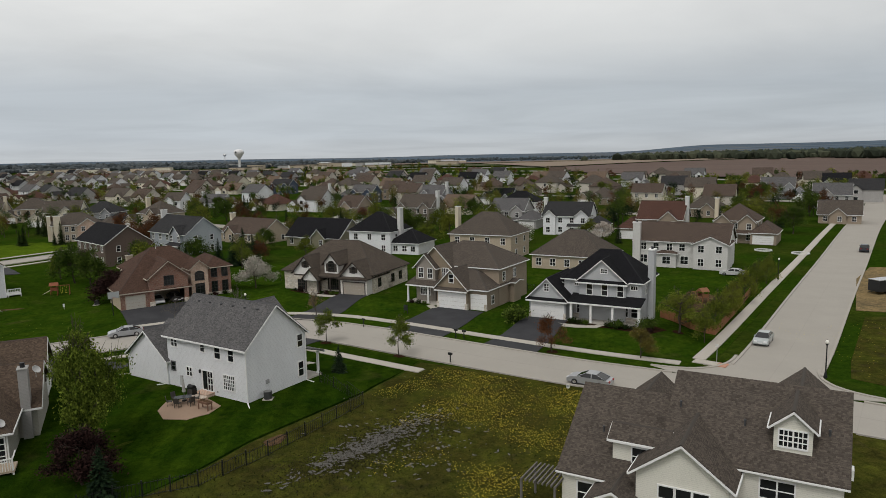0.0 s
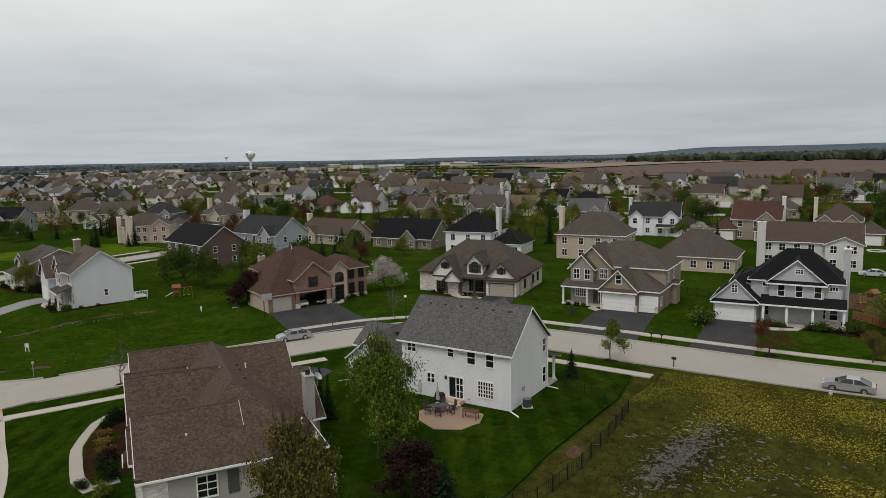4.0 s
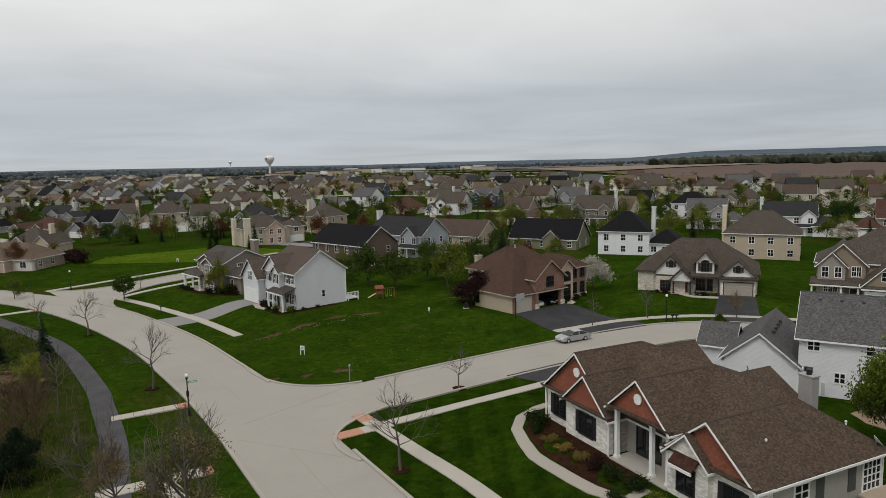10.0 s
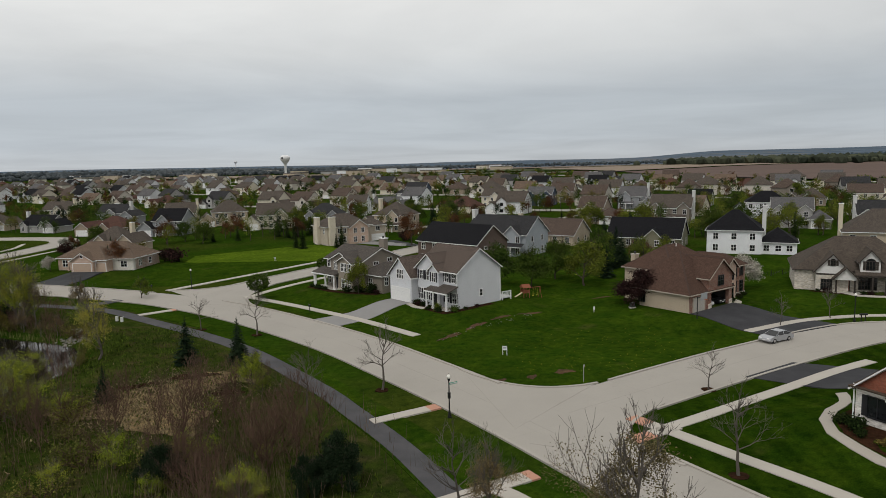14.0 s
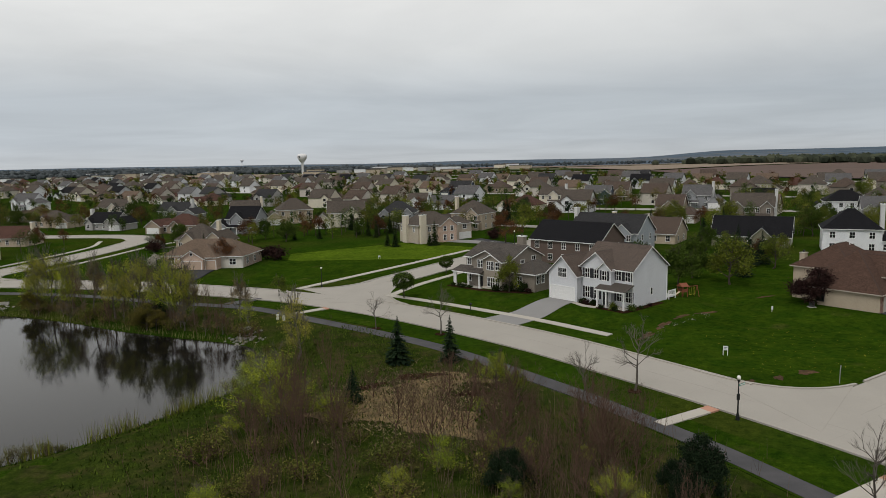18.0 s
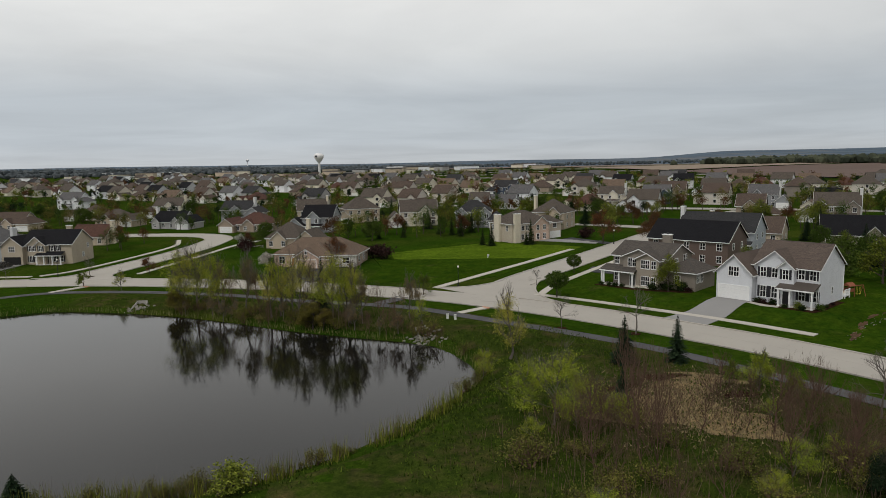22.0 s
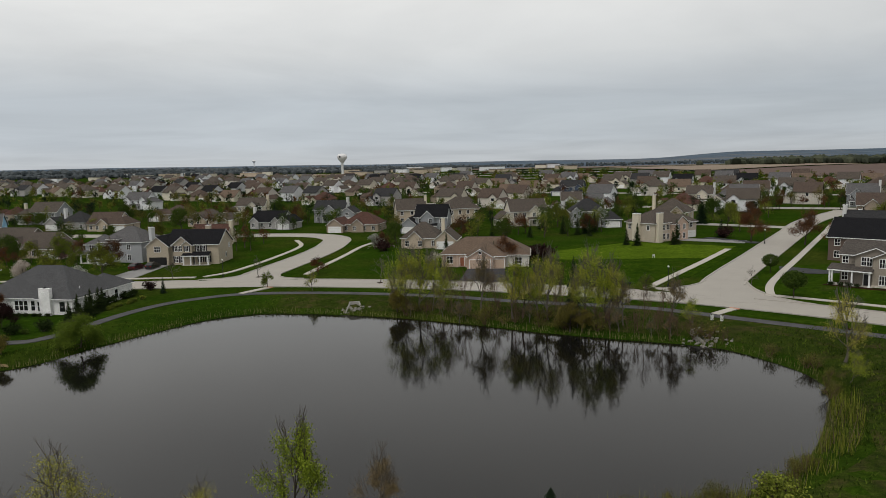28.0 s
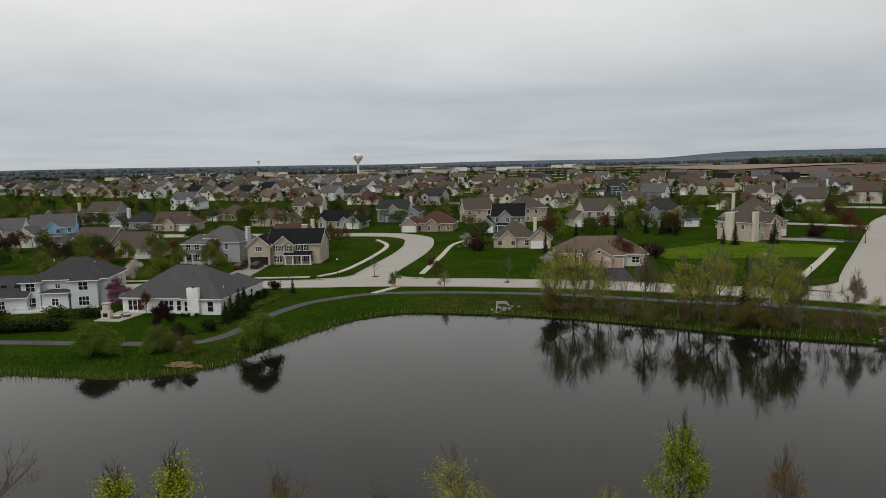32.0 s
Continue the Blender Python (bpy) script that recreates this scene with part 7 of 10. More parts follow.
KINDS = {
    # kind: (base height, maker, leaves, bark, name, label, variants)
    "green": (8, lambda v: broadleaf(10 + v, 8, per=26, sigma=0.34, size=0.12, trunk=0.16, limbs=10, depth=3, kids=4), "green", BARK, "tree", "leafy dark green tree on the lawn", 3),
    "maple": (8, lambda v: broadleaf(15 + v, 8, per=44, sigma=0.29, size=0.095, trunk=0.045, limbs=14, up=0.20, width=0.66), "maplegreen", BARK, "tree", "airy olive-green maple in young leaf", 2),
    "copper": (8, lambda v: broadleaf(17 + v, 8, per=40, sigma=0.29, size=0.095, trunk=0.045, limbs=14, up=0.20, width=0.66), "olive", BARK, "tree", "maple with coppery olive young leaves", 1),
    "mgreen": (8, lambda v: broadleaf(210 + v, 8, per=14, sigma=0.38, size=0.15, trunk=0.14, limbs=10, kids=3, up=0.15, width=0.85, wood_n=5), "green", BARK, "tree", "leafy dark green garden tree", 3),
    "mspring": (8, lambda v: broadleaf(220 + v, 8, per=12, sigma=0.36, size=0.135, trunk=0.14, limbs=10, kids=3, up=0.16, width=0.8, wood_n=5), "maple", BARK, "tree", "olive-green garden tree in young leaf", 3),
    "mlime": (8, lambda v: broadleaf(230 + v, 8, per=10, sigma=0.36, size=0.13, trunk=0.15, limbs=10, kids=3, up=0.15, width=0.85, wood_n=5), "spring", BARK, "tree", "yellow-green garden tree in spring leaf", 2),
    "mrust": (7, lambda v: broadleaf(240 + v, 7, per=8, sigma=0.32, size=0.12, trunk=0.2, limbs=10, kids=3, up=0.18, width=0.75, wood_n=5), "rust", BARK, "tree", "garden tree with red-brown young leaves", 2),
    "spring": (7, lambda v: broadleaf(20 + v, 7, per=16, sigma=0.32, size=0.085, trunk=0.2, limbs=8), "spring", BARK, "tree", "tree in fresh yellow-green spring leaf", 3),
    "yellow": (7, lambda v: broadleaf(30 + v, 7, per=12, sigma=0.28, size=0.05, trunk=0.12, limbs=8, spread=0.45, up=0.22, width=0.7), "yellow", GREYBARK, "tree", "slender tree with thin yellow-green new leaves", 3),
    "lime": (7, lambda v: broadleaf(35 + v, 7, per=15, sigma=0.30, size=0.08, trunk=0.10, limbs=9, spread=0.45, up=0.25, width=0.6), "lime", BARK, "tree", "slim tree in bright lime-green leaf by the water", 2),
    "olive": (7, lambda v: broadleaf(40 + v, 7, per=26, sigma=0.32, size=0.085, trunk=0.18, limbs=8), "olive", BARK, "tree", "tree with olive-brown opening buds", 3),
    "rust": (7, lambda v: broadleaf(50 + v, 7, per=15, sigma=0.32, size=0.085, trunk=0.22, limbs=8, up=0.16), "rust", BARK, "tree", "tree with reddish-brown young leaves", 2),
    "purple": (5, lambda v: broadleaf(60 + v, 5, per=24, sigma=0.38, size=0.12, trunk=0.12, limbs=8), "purple", BARK, "tree", "dark purple-leaved ornamental tree", 2),
    "blossom": (5, lambda v: broadleaf(70 + v, 5, per=14, sigma=0.36, size=0.11, trunk=0.18, limbs=8), "blossom", BARK, "tree", "tree covered in white blossom", 2),
    "pink": (4, lambda v: broadleaf(75 + v, 4, per=11, sigma=0.34, size=0.10, trunk=0.18, limbs=6), "pink", BARK, "tree", "small tree in pink blossom", 1),
    "bare": (5, lambda v: broadleaf(80 + v, 5, per=0, trunk=0.30, limbs=9, depth=4, kids=3, spread=0.62, up=0.13, r=0.085), "olive", GREYBARK, "tree", "young bare street tree in a mulch ring", 3),
    "bud": (6, lambda v: broadleaf(90 + v, 6, per=10, sigma=0.14, size=0.038, trunk=0.2, limbs=10, depth=4, kids=3, up=0.3, width=0.8), "tan", GREYBARK, "tree", "nearly bare tree with pale gold buds", 2),
    "thicket": (5, lambda v: broadleaf(95 + v, 5, per=0, trunk=0.05, limbs=12, depth=4, kids=3, spread=0.4, up=0.35, r=0.05, width=0.45), "olive", REDTWIG, "shrub", "tall bare thicket of reddish-brown stems", 3),
    "young": (4, lambda v: broadleaf(120 + v, 4, per=7, sigma=0.30, size=0.11, trunk=0.36, limbs=6, r=0.05), "spring", BARK, "tree", "slim young street tree in new leaf", 2),
    "spruce": (6, lambda v: conifer(130 + v, 6, 1.75, 34, 17, 0.40), "needle", BARK, "spruce_tree", "dense dark green spruce tree", 3),
    "cedar": (5, lambda v: conifer(140 + v, 5, 0.85, 30, 16, 0.55), "dark", BARK, "cedar_tree", "narrow dark evergreen by the house", 2),
    "pine": (6, lambda v: broadleaf(300 + v, 6, per=30, sigma=0.30, size=0.11, trunk=0.06, limbs=14, up=0.05, width=0.95), "needle", BARK, "pine_tree", "bushy dark green pine in the wild ground", 2),
    "ball": (4, lambda v: ball_tree(150 + v), "green", BARK, "tree", "small tree clipped to a dense green ball", 1),
    "shrub": (1.6, lambda v: shrub_parts(160 + v), "green", BARK, "shrub", "rounded green garden shrub", 3),
    "darkshrub": (1.6, lambda v: shrub_parts(170 + v), "dark", BARK, "shrub", "low dark evergreen shrub", 2),
    "goldshrub": (1.6, lambda v: shrub_parts(180 + v), "gold", BARK, "shrub", "golden-yellow clipped shrub in the mulch bed", 1),
    "redshrub": (1.6, lambda v: shrub_parts(190 + v), "purple", BARK, "shrub", "dark red-leaved garden shrub", 1),
    "reedshrub": (1.6, lambda v: shrub_parts(198 + v, 12, 0.045), "scrub", REDTWIG, "shrub", "loose yellow-green willow scrub", 2),
    "bush": (4, lambda v: broadleaf(260 + v, 4, per=34, sigma=0.44, size=0.085, trunk=0.04, limbs=12, up=0.06, width=1.25), "bush", BARK, "shrub", "big rounded bright green bush on the bank", 2),
    "wispy": (6, lambda v: broadleaf(270 + v, 6, per=9, sigma=0.24, size=0.045, trunk=0.05, limbs=12, kids=4, spread=0.5, up=0.22, width=0.7, r=0.06), "lime", GREYBARK, "tree", "wispy many-stemmed willow in thin new leaf", 3),
    "limeshrub": (1.6, lambda v: shrub_parts(195 + v, 26, 0.055), "spring", BARK, "shrub", "loose lime-green leafy shrub", 2),
}


def ball_tree(seed):
    rng = np.random.default_rng(seed)
    w = Wood()
    w.add(*tube((0, 0, -0.2), (0, 0, 2.2), 0.09, 0.07, 6))
    d = rng.normal(0, 1, (900, 3))
    d = d / np.linalg.norm(d, axis=1)[:, None] * rng.uniform(0.7, 1.0, (900, 1)) * (1.55, 1.55, 1.25)
    for i in range(8):
        w.add(*tube((0, 0, 1.6), (0, 0, 2.7) + d[i] * 0.7, 0.05, 0.02, 4))
    return w, leaves(rng, d + (0, 0, 2.7), 3, 0.1, 0.12)


def shrub_parts(seed, per=13, leaf=0.10):
    rng = np.random.default_rng(seed)
    w, tips = Wood(), []
    for i in range(7):
        a = rng.uniform(0, 2 * math.pi)
        d = np.array((math.cos(a) * 0.7, math.sin(a) * 0.7, 0.9))
        grow(rng, w, tips, np.array((0, 0, -0.1)), d / np.linalg.norm(d), 0.8, 0.03, 1, 0.6, 0.1, 4, 4)
    tp = np.array([t for t, _ in tips])
    tp[:, 2] = np.clip(tp[:, 2], 0.15, 1.45)
    return w, leaves(rng, tp, per, (0.20, 0.20, 0.16), leaf)


def tree(kind, x, y, h, label="", variant=None, wide=1.0, category=None, z=None):
    base, make, leaf, wood, name, lab, nv = KINDS[kind]
    v = random.Random(int(x * 13 + y * 17)).randrange(nv) if variant is None else variant
    return plant(kind, x, y, h, base, label or lab, category or ("shrub" if name == "shrub" else "tree"), name, "", make, LEAF[leaf], wood, v, None, wide, z)


# by the corner houses
tree("maple", -31.1, 57.2, 10.1, "big dense green maple behind the white house", 0, 0.70)
tree("copper", -34.7, 43.4, 9.3, "rounded maple with coppery olive young leaves beside the ranch house", 0, 0.64)
tree("purple", -28.3, 50.6, 4.3, "", 0, 1.1), tree("spruce", -26.0, 48.8, 4.6), tree("cedar", -37.6, 67.0, 4.6), tree("cedar", -36.6, 65.4, 4.4), tree("spruce", -12.1, 75.8, 3.4)
tree("limeshrub", -44.4, 44.6, 2.2), tree("limeshrub", -42.0, 43.6, 2.0)
tree("young", -5.8, 84.2, 5.0), tree("young", -16.2, 91.4, 4.6), tree("green", -27.6, 96.3, 3.4, "small round green street tree", 1, 1.0)
tree("spring", 31.4, 90.2, 5.6, "leafy spring tree before the porch", 0, 1.3), tree("rust", 13.5, 84.4, 4.6), tree("olive", 23.6, 80.8, 3.8)
tree("shrub", 10.3, 97.6, 2.9, "large rounded shrub by the drive", 0, 1.2)
tree("blossom", -36.6, 131.8, 6.0, "tree in full white blossom beside the brick house", 0, 1.2), tree("purple", -58.3, 119.9, 5.4, "", 0, 1.35)
tree("mgreen", -78.6, 145.0, 8.2, "", 1), tree("mgreen", -73.0, 141.0, 7.8, "", 2), tree("mspring", -62.8, 142.0, 8.6, "", 1, 1.1), tree("mgreen", -67.0, 150.0, 8.0, "", 0), tree("mgreen", -57.0, 156.0, 7.6, "", 1), tree("mlime", -47.0, 158.0, 7.0, "", 1), tree("mspring", -85.0, 151.0, 6.6, "", 0), tree("spruce", -56.5, 150, 6.5), tree("spruce", -50, 163, 8.0), tree("spruce", -46, 165, 7.4), tree("spruce", -53, 161, 7.0)
tree("blossom", 22.3, 188, 5.2, "", 1, 1.3), tree("blossom", 44.5, 189, 5.2, "", 0, 1.3)
tree("bare", -42.5, 106.2, 4.2), tree("bare", -33.2, 109.6, 4.6), tree("bud", -20.6, 108.0, 3.8)
# along the collector street
for x, y, h in ((-118.4, 111.4, 6.6), (-97.6, 84.2, 7.2), (-62.8, 80.6, 4.4), (-68.2, 60.9, 7.0), (-128.2, 116.0, 5.0)):
    tree("bare", x, y, h)
tree("bud", -79.4, 47.4, 9.6, "budding pale tree beside the street", 0, 1.1), tree("bare", -90.0, 55.0, 7.0, "tall bare tree beside the footpath", 1), tree("bud", -87.8, 54.0, 6.0, "", 1)
tree("ball", -125.0, 138.6, 5.0, "", 0, 1.1), tree("ball", -116.8, 164.2, 4.2), tree("mspring", -105.8, 135.2, 6.6, "upright olive-leaved tree before the grey house", 0, 0.7), tree("bare", -127.0, 150.6, 3.4)
for x, y, h in ((-230.2, 179.2, 4.6), (-200.8, 166.8, 5.4), (-250.4, 179.0, 4.6)):
    tree("bare", x, y, h)
tree("rust", -216.5, 180.2, 4.2), tree("spring", -224.8, 165.2, 3.4), tree("yellow", -214.4, 160.4, 4.2), tree("spring", -149.6, 144.6, 4.0)
# spruces and pines in the wild ground
tree("spruce", -123.8, 97.4, 6.2, "", 0), tree("spruce", -117.2, 97.6, 6.0, "", 1, 0.9), tree("spruce", -127.8, 83.4, 4.2, "", 2), tree("pine", -98.8, 61.4, 4.4, "", 1, 0.85), tree("pine", -101.4, 60.6, 3.2, "", 0, 0.8), tree("pine", -113.6, 62.4, 3.6, "", 0, 0.95)
tree("lime", -112.4, 86.2, 4.2, "", 0, 0.9), tree("spring", -114.6, 88.2, 3.0, "", 2, 0.8), tree("spring", -110.4, 82.0, 3.4, "", 1, 0.8)
tree("yellow", -137.4, 102.0, 8.2, "tall yellow-green tree on the pond bank", 0, 0.9), tree("wispy", -136.2, 78.4, 7.4, "spreading lime-green willow by the water", 0, 1.5), tree("wispy", -138.6, 82.6, 5.6, "", 1, 1.2), tree("thicket", -130.6, 67.3, 9.5, "tall bare many-stemmed tree in the brush", 0, 0.8), tree("thicket", -129.3, 66.2, 9.0, "", 1, 0.8), tree("thicket", -129.0, 76.8, 8.3, "", 2, 0.8), tree("wispy", -133.7, 77.6, 5.6, "", 2, 1.1), tree("bare", -104.7, 77.4, 6.5, "", 0, 0.9), tree("wispy", -112.2, 86.5, 3.8, "", 1, 1.0), tree("wispy", -141.6, 94.0, 3.4, "", 2, 1.2)


def on_land(x, y):
    return flat(x, y)


rng = random.Random(5)
BANK = (("yellow", -194.8, 141.8, 9.6, 0.95), ("wispy", -193.0, 141.9, 10.8, 1.0), ("yellow", -191.2, 140.9, 10.7, 0.9), ("wispy", -189.6, 139.8, 10.1, 0.95), ("yellow", -187.2, 140.2, 8.6, 0.7), ("olive", -195.6, 141.2, 4.0, 1.0), ("thicket", -186.0, 138.2, 7.5, 0.8), ("bud", -180.7, 135.4, 10.2, 0.75), ("thicket", -183.4, 136.6, 6.8, 0.8), ("thicket", -178.2, 134.2, 7.0, 0.9),
        ("yellow", -175.6, 132.2, 9.6, 0.8), ("lime", -174.0, 131.8, 9.2, 0.9), ("yellow", -171.8, 131.0, 10.4, 0.85), ("yellow", -170.0, 129.9, 10.7, 0.8), ("spruce", -166.2, 128.8, 10.6, 0.6), ("yellow", -164.4, 127.8, 11.4, 0.8), ("wispy", -163.0, 127.2, 10.8, 0.9), ("thicket", -167.8, 129.6, 8.4, 0.8), ("olive", -167.4, 125.4, 4.6, 1.25), ("olive", -165.6, 124.8, 3.6, 1.1), ("lime", -161.7, 126.2, 8.8, 0.7), ("yellow", -160.9, 125.6, 9.8, 0.8), ("bud", -159.1, 124.7, 7.3, 0.7), ("thicket", -156.4, 123.4, 6.0, 0.8), ("bud", -151.3, 124.6, 7.0, 0.8), ("thicket", -153.4, 122.4, 5.0, 0.9), ("wispy", -149.0, 121.6, 4.4, 1.0))
for k, x, y, h, w in BANK:
    tree(k, x, y, h, "", None, w, z=on_land(x, y))
for i in range(58):
    x = -196 + 0.86 * i + rng.uniform(-0.8, 0.8)
    y = 140.6 - 0.505 * max(0.0, x + 199) + rng.uniform(0.9, 3.6)
    tree(rng.choice(("reedshrub", "thicket", "thicket", "reedshrub", "thicket", "bud")), x, y, rng.uniform(1.8, 4.2), "", z=on_land(x, y))
# the far shore below the flight
for k, x, y, h, w in (("lime", -199.0, 66.9, 8.3, 0.68), ("yellow", -214.6, 64.0, 7.0, 1.1), ("lime", -233.6, 64.4, 7.6, 1.0), ("lime", -237.4, 63.6, 7.0, 1.0), ("bud", -247.8, 64.0, 9.0, 0.9), ("bud", -226.6, 63.4, 6.4, 0.8), ("bud", -192.6, 64.6, 6.2, 0.8), ("yellow", -205.0, 63.6, 4.6, 1.2), ("bud", -220.0, 63.0, 5.0, 1.0)):
    tree(k, x, y, h, "", None, w, z=on_land(x, y))
tree("limeshrub", -164.4, 66.6, 2.9, "yellow-green rounded shrub at the edge of the pond", 0, 1.5), tree("spruce", -180.2, 66.4, 2.3, "low dark pine on the near bank", 0, 1.7)
# gardens by the pond
for k, x, y, h, w in (("bush", -265.6, 117.6, 4.4, 1.25), ("bush", -257.0, 119.6, 3.6, 1.2), ("bush", -242.4, 120.8, 4.6, 1.25), ("olive", -251.8, 117.0, 2.8, 1.2), ("purple", -262.9, 134.6, 4.0, 0.9), ("mspring", -269.6, 184.8, 8.4, 0.9), ("mspring", -281.0, 182.0, 7.2, 1.0), ("cedar", -252.5, 149.1, 4.0, 1.6), ("spruce", -246.1, 162.4, 3.6, 0.7), ("rust", -268.9, 143.9, 4.4, 0.8), ("pink", -278.0, 153.0, 5.4, 1.2), ("darkshrub", -257.9, 129.4, 2.4, 1.1), ("darkshrub", -253.5, 130.5, 2.6, 1.1), ("shrub", -255.8, 129.2, 1.2, 1.1), ("blossom", -268.6, 170.8, 5.0, 1.0), ("redshrub", -296.4, 143.0, 3.0, 1.4), ("shrub", -285.6, 144.4, 2.8, 1.5), ("darkshrub", -279.0, 143.0, 2.4, 2.0), ("redshrub", -250.8, 166.8, 2.4, 1.0), ("rust", -275.6, 203.4, 7.4, 1.1), ("spring", -283.0, 199.0, 6.0, 1.0), ("rust", -305, 205, 5.6, 1.1), ("spring", -300, 190, 5.0, 1.3), ("green", -309, 214, 5.6, 1.1), ("pink", -295, 213, 5.2, 1.0), ("spring", -289.6, 206, 7.0, 0.9), ("rust", -322, 216, 5.0, 1.1)):
    tree(k, x, y, h, "", None, w)
for x in range(7):
    tree("darkshrub", -294.5 + 2.6 * x, 133.4 + 0.25 * x, 2.5, "clipped dark hedge shrub by the footpath", None, 1.5)
for x, y in ((-253.2, 152.4), (-252.6, 154.8), (-252.0, 157.4), (-251.6, 159.8)):
    tree("darkshrub", x, y, 2.0, "", None, 1.1)
for i in range(8):
    tree("limeshrub", -250.6 + 0.36 * i, 146.6 + 1.35 * i, 1.1, "low olive hedge shrub beside the footpath", None, 1.3)
for i in range(6):
    tree("darkshrub", -266.6 + 1.5 * i, 143.4 - 0.25 * i, 0.9, "", None, 1.2)
for x, y, h in ((36.0, 88.6, 4.4), (39.4, 94.0, 5.4), (42.6, 98.4, 5.0), (46.0, 103.6, 5.2), (50.5, 110.0, 5.6), (56.0, 118.0, 5.8), (62.0, 127.0, 5.4)):
    tree("mspring", x - 2.2, y - 1.6, h, "slender street tree in thin young leaf", None, 0.8)
for x, y, h in ((-252.4, 136.8, 3.8), (-252.2, 139.4, 4.6), (-251.4, 141.0, 4.2), (-252.0, 143.6, 4.8), (-251.8, 146.2, 4.6)):
    tree("cedar", x, y, h, "", None, 1.8)
# garden trees behind the houses by the pond
for k, x, y, h in (("blossom", -287.2, 182.7, 5), ("mspring", -296.9, 217.5, 8), ("mrust", -291.2, 216.7, 6), ("mrust", -323.1, 228.3, 6), ("mrust", -350.2, 237.3, 7), ("mgreen", -317.0, 227.3, 6.5), ("pink", -312.7, 229.1, 5), ("mspring", -303.1, 213.1, 6), ("mgreen", -334.2, 232.4, 4)):
    tree(k, x, y, h, "", None, 1.0)
tree("thicket", -256.0, 118.4, 3.6, "dark bare brush beside the rounded bush", 0, 1.6), tree("thicket", -253.6, 118.0, 3.2, "", 1, 1.5)
# foundation planting of the named houses
BEDS = (("darkshrub", -56.6, 67.3, 1.3), ("darkshrub", -56.2, 65.3, 1.7), ("darkshrub", -56.6, 64.2, 1.0), ("goldshrub", -55.9, 62.3, 0.95), ("goldshrub", -55.1, 60.5, 0.95), ("goldshrub", -54.2, 58.7, 1.0), ("redshrub", -53.2, 57.2, 1.25), ("darkshrub", -52.6, 55.4, 1.3), ("darkshrub", -51.4, 53.6, 1.4), ("limeshrub", -51.2, 51.0, 1.6), ("darkshrub", -53.0, 52.8, 1.0),
        ("darkshrub", -168.8, 188.0, 1.8), ("redshrub", -163.6, 194.0, 4.0), ("redshrub", -161.0, 192.4, 4.4), ("shrub", -172.6, 182.6, 1.0), ("blossom", -188.6, 183.0, 3.6), ("redshrub", -204, 219, 4.0), ("blossom", -207, 224, 4.4))
for k, x, y, h in BEDS:
    tree(k, x, y, h, "", None, 1.1)
# by house: kind, place along and before the front, height
FRONTS = {6: (("darkshrub", 7.4, -1.1, 1.2), ("darkshrub", 8.4, -1.3, 1.0), ("shrub", 9.3, -1.2, 1.1), ("darkshrub", 12.6, -1.1, 1.0), ("shrub", 13.8, -1.4, 1.7), ("darkshrub", 15.0, -1.3, 1.0), ("darkshrub", 16.0, -1.2, 0.9), ("shrub", 17.6, -0.6, 2.2), ("redshrub", 18.3, -1.7, 0.9)),
          4: (("redshrub", 4.4, -0.9, 1.0), ("darkshrub", 3.0, -0.8, 0.8), ("darkshrub", 9.4, -1.9, 0.9), ("redshrub", 10.6, -1.9, 0.9), ("shrub", 11.8, -1.9, 0.9)),
          7: (("darkshrub", 7.0, 0.4, 1.2), ("redshrub", 8.0, 0.1, 1.0), ("darkshrub", 9.2, 0.2, 1.3), ("darkshrub", 11.9, -1.1, 0.9), ("limeshrub", 13.6, -1.2, 1.7), ("darkshrub", 14.8, -1.1, 1.2), ("shrub", 16.5, 0.6, 1.4), ("darkshrub", 16.5, 3.0, 0.8), ("redshrub", 16.4, 5.6, 0.7)),
          8: (("darkshrub", 0.4, -2.3, 1.0), ("darkshrub", 1.9, -2.4, 1.1), ("darkshrub", 3.4, -2.4, 1.1), ("darkshrub", 4.9, -2.3, 1.0), ("darkshrub", 10.6, -1.4, 1.6), ("darkshrub", 12.4, 0.2, 2.2), ("darkshrub", 14.4, 0.8, 2.4), ("redshrub", 16.2, 1.0, 1.1)),
          5: (("redshrub", 1.0, -2.7, 0.8), ("darkshrub", 2.4, -2.8, 0.9), ("shrub", 3.6, -2.8, 0.8)),
          3: (("darkshrub", 12.4, 0.4, 0.9), ("darkshrub", 14.9, 0.6, 1.0), ("redshrub", 16.2, 1.6, 0.9), ("darkshrub", 18.0, 1.7, 1.0))}
for i, row in FRONTS.items():
    for k, u, v, hh in row:
        p = HOUSES[i].e.matrix_world @ Vector((u, v, 0))
        tree(k, p.x, p.y, hh, "", None, 1.05)
for x, y, h in ((-131.0, 214.0, 6.6), (-133.5, 216.0, 5.0), (-119.5, 214.5, 7.4), (-121.0, 213.4, 4.4), (-142, 244, 6), (-146, 248, 6.4), (-139, 246, 6.6), (-135, 250, 7), (-170, 245, 5), (-166, 240, 4.4), (-158, 241, 5)):
    tree("cedar", x, y, h, "", None, 1.25)
tree("redshrub", -101, 226, 4.2), tree("rust", -84, 196, 7.2, "", 0), tree("rust", -98.6, 213.2, 9.6, "", 1, 0.9), tree("rust", -60, 224, 7.6, "", 0), tree("spring", -52, 214, 6.2), tree("rust", -87.4, 205.4, 9.6, "", 0, 0.9), tree("rust", -76.2, 261.3, 8.0), tree("rust", -46, 236, 6.4), tree("spring", -36, 248, 6.0)

# ---- further streets of houses ----


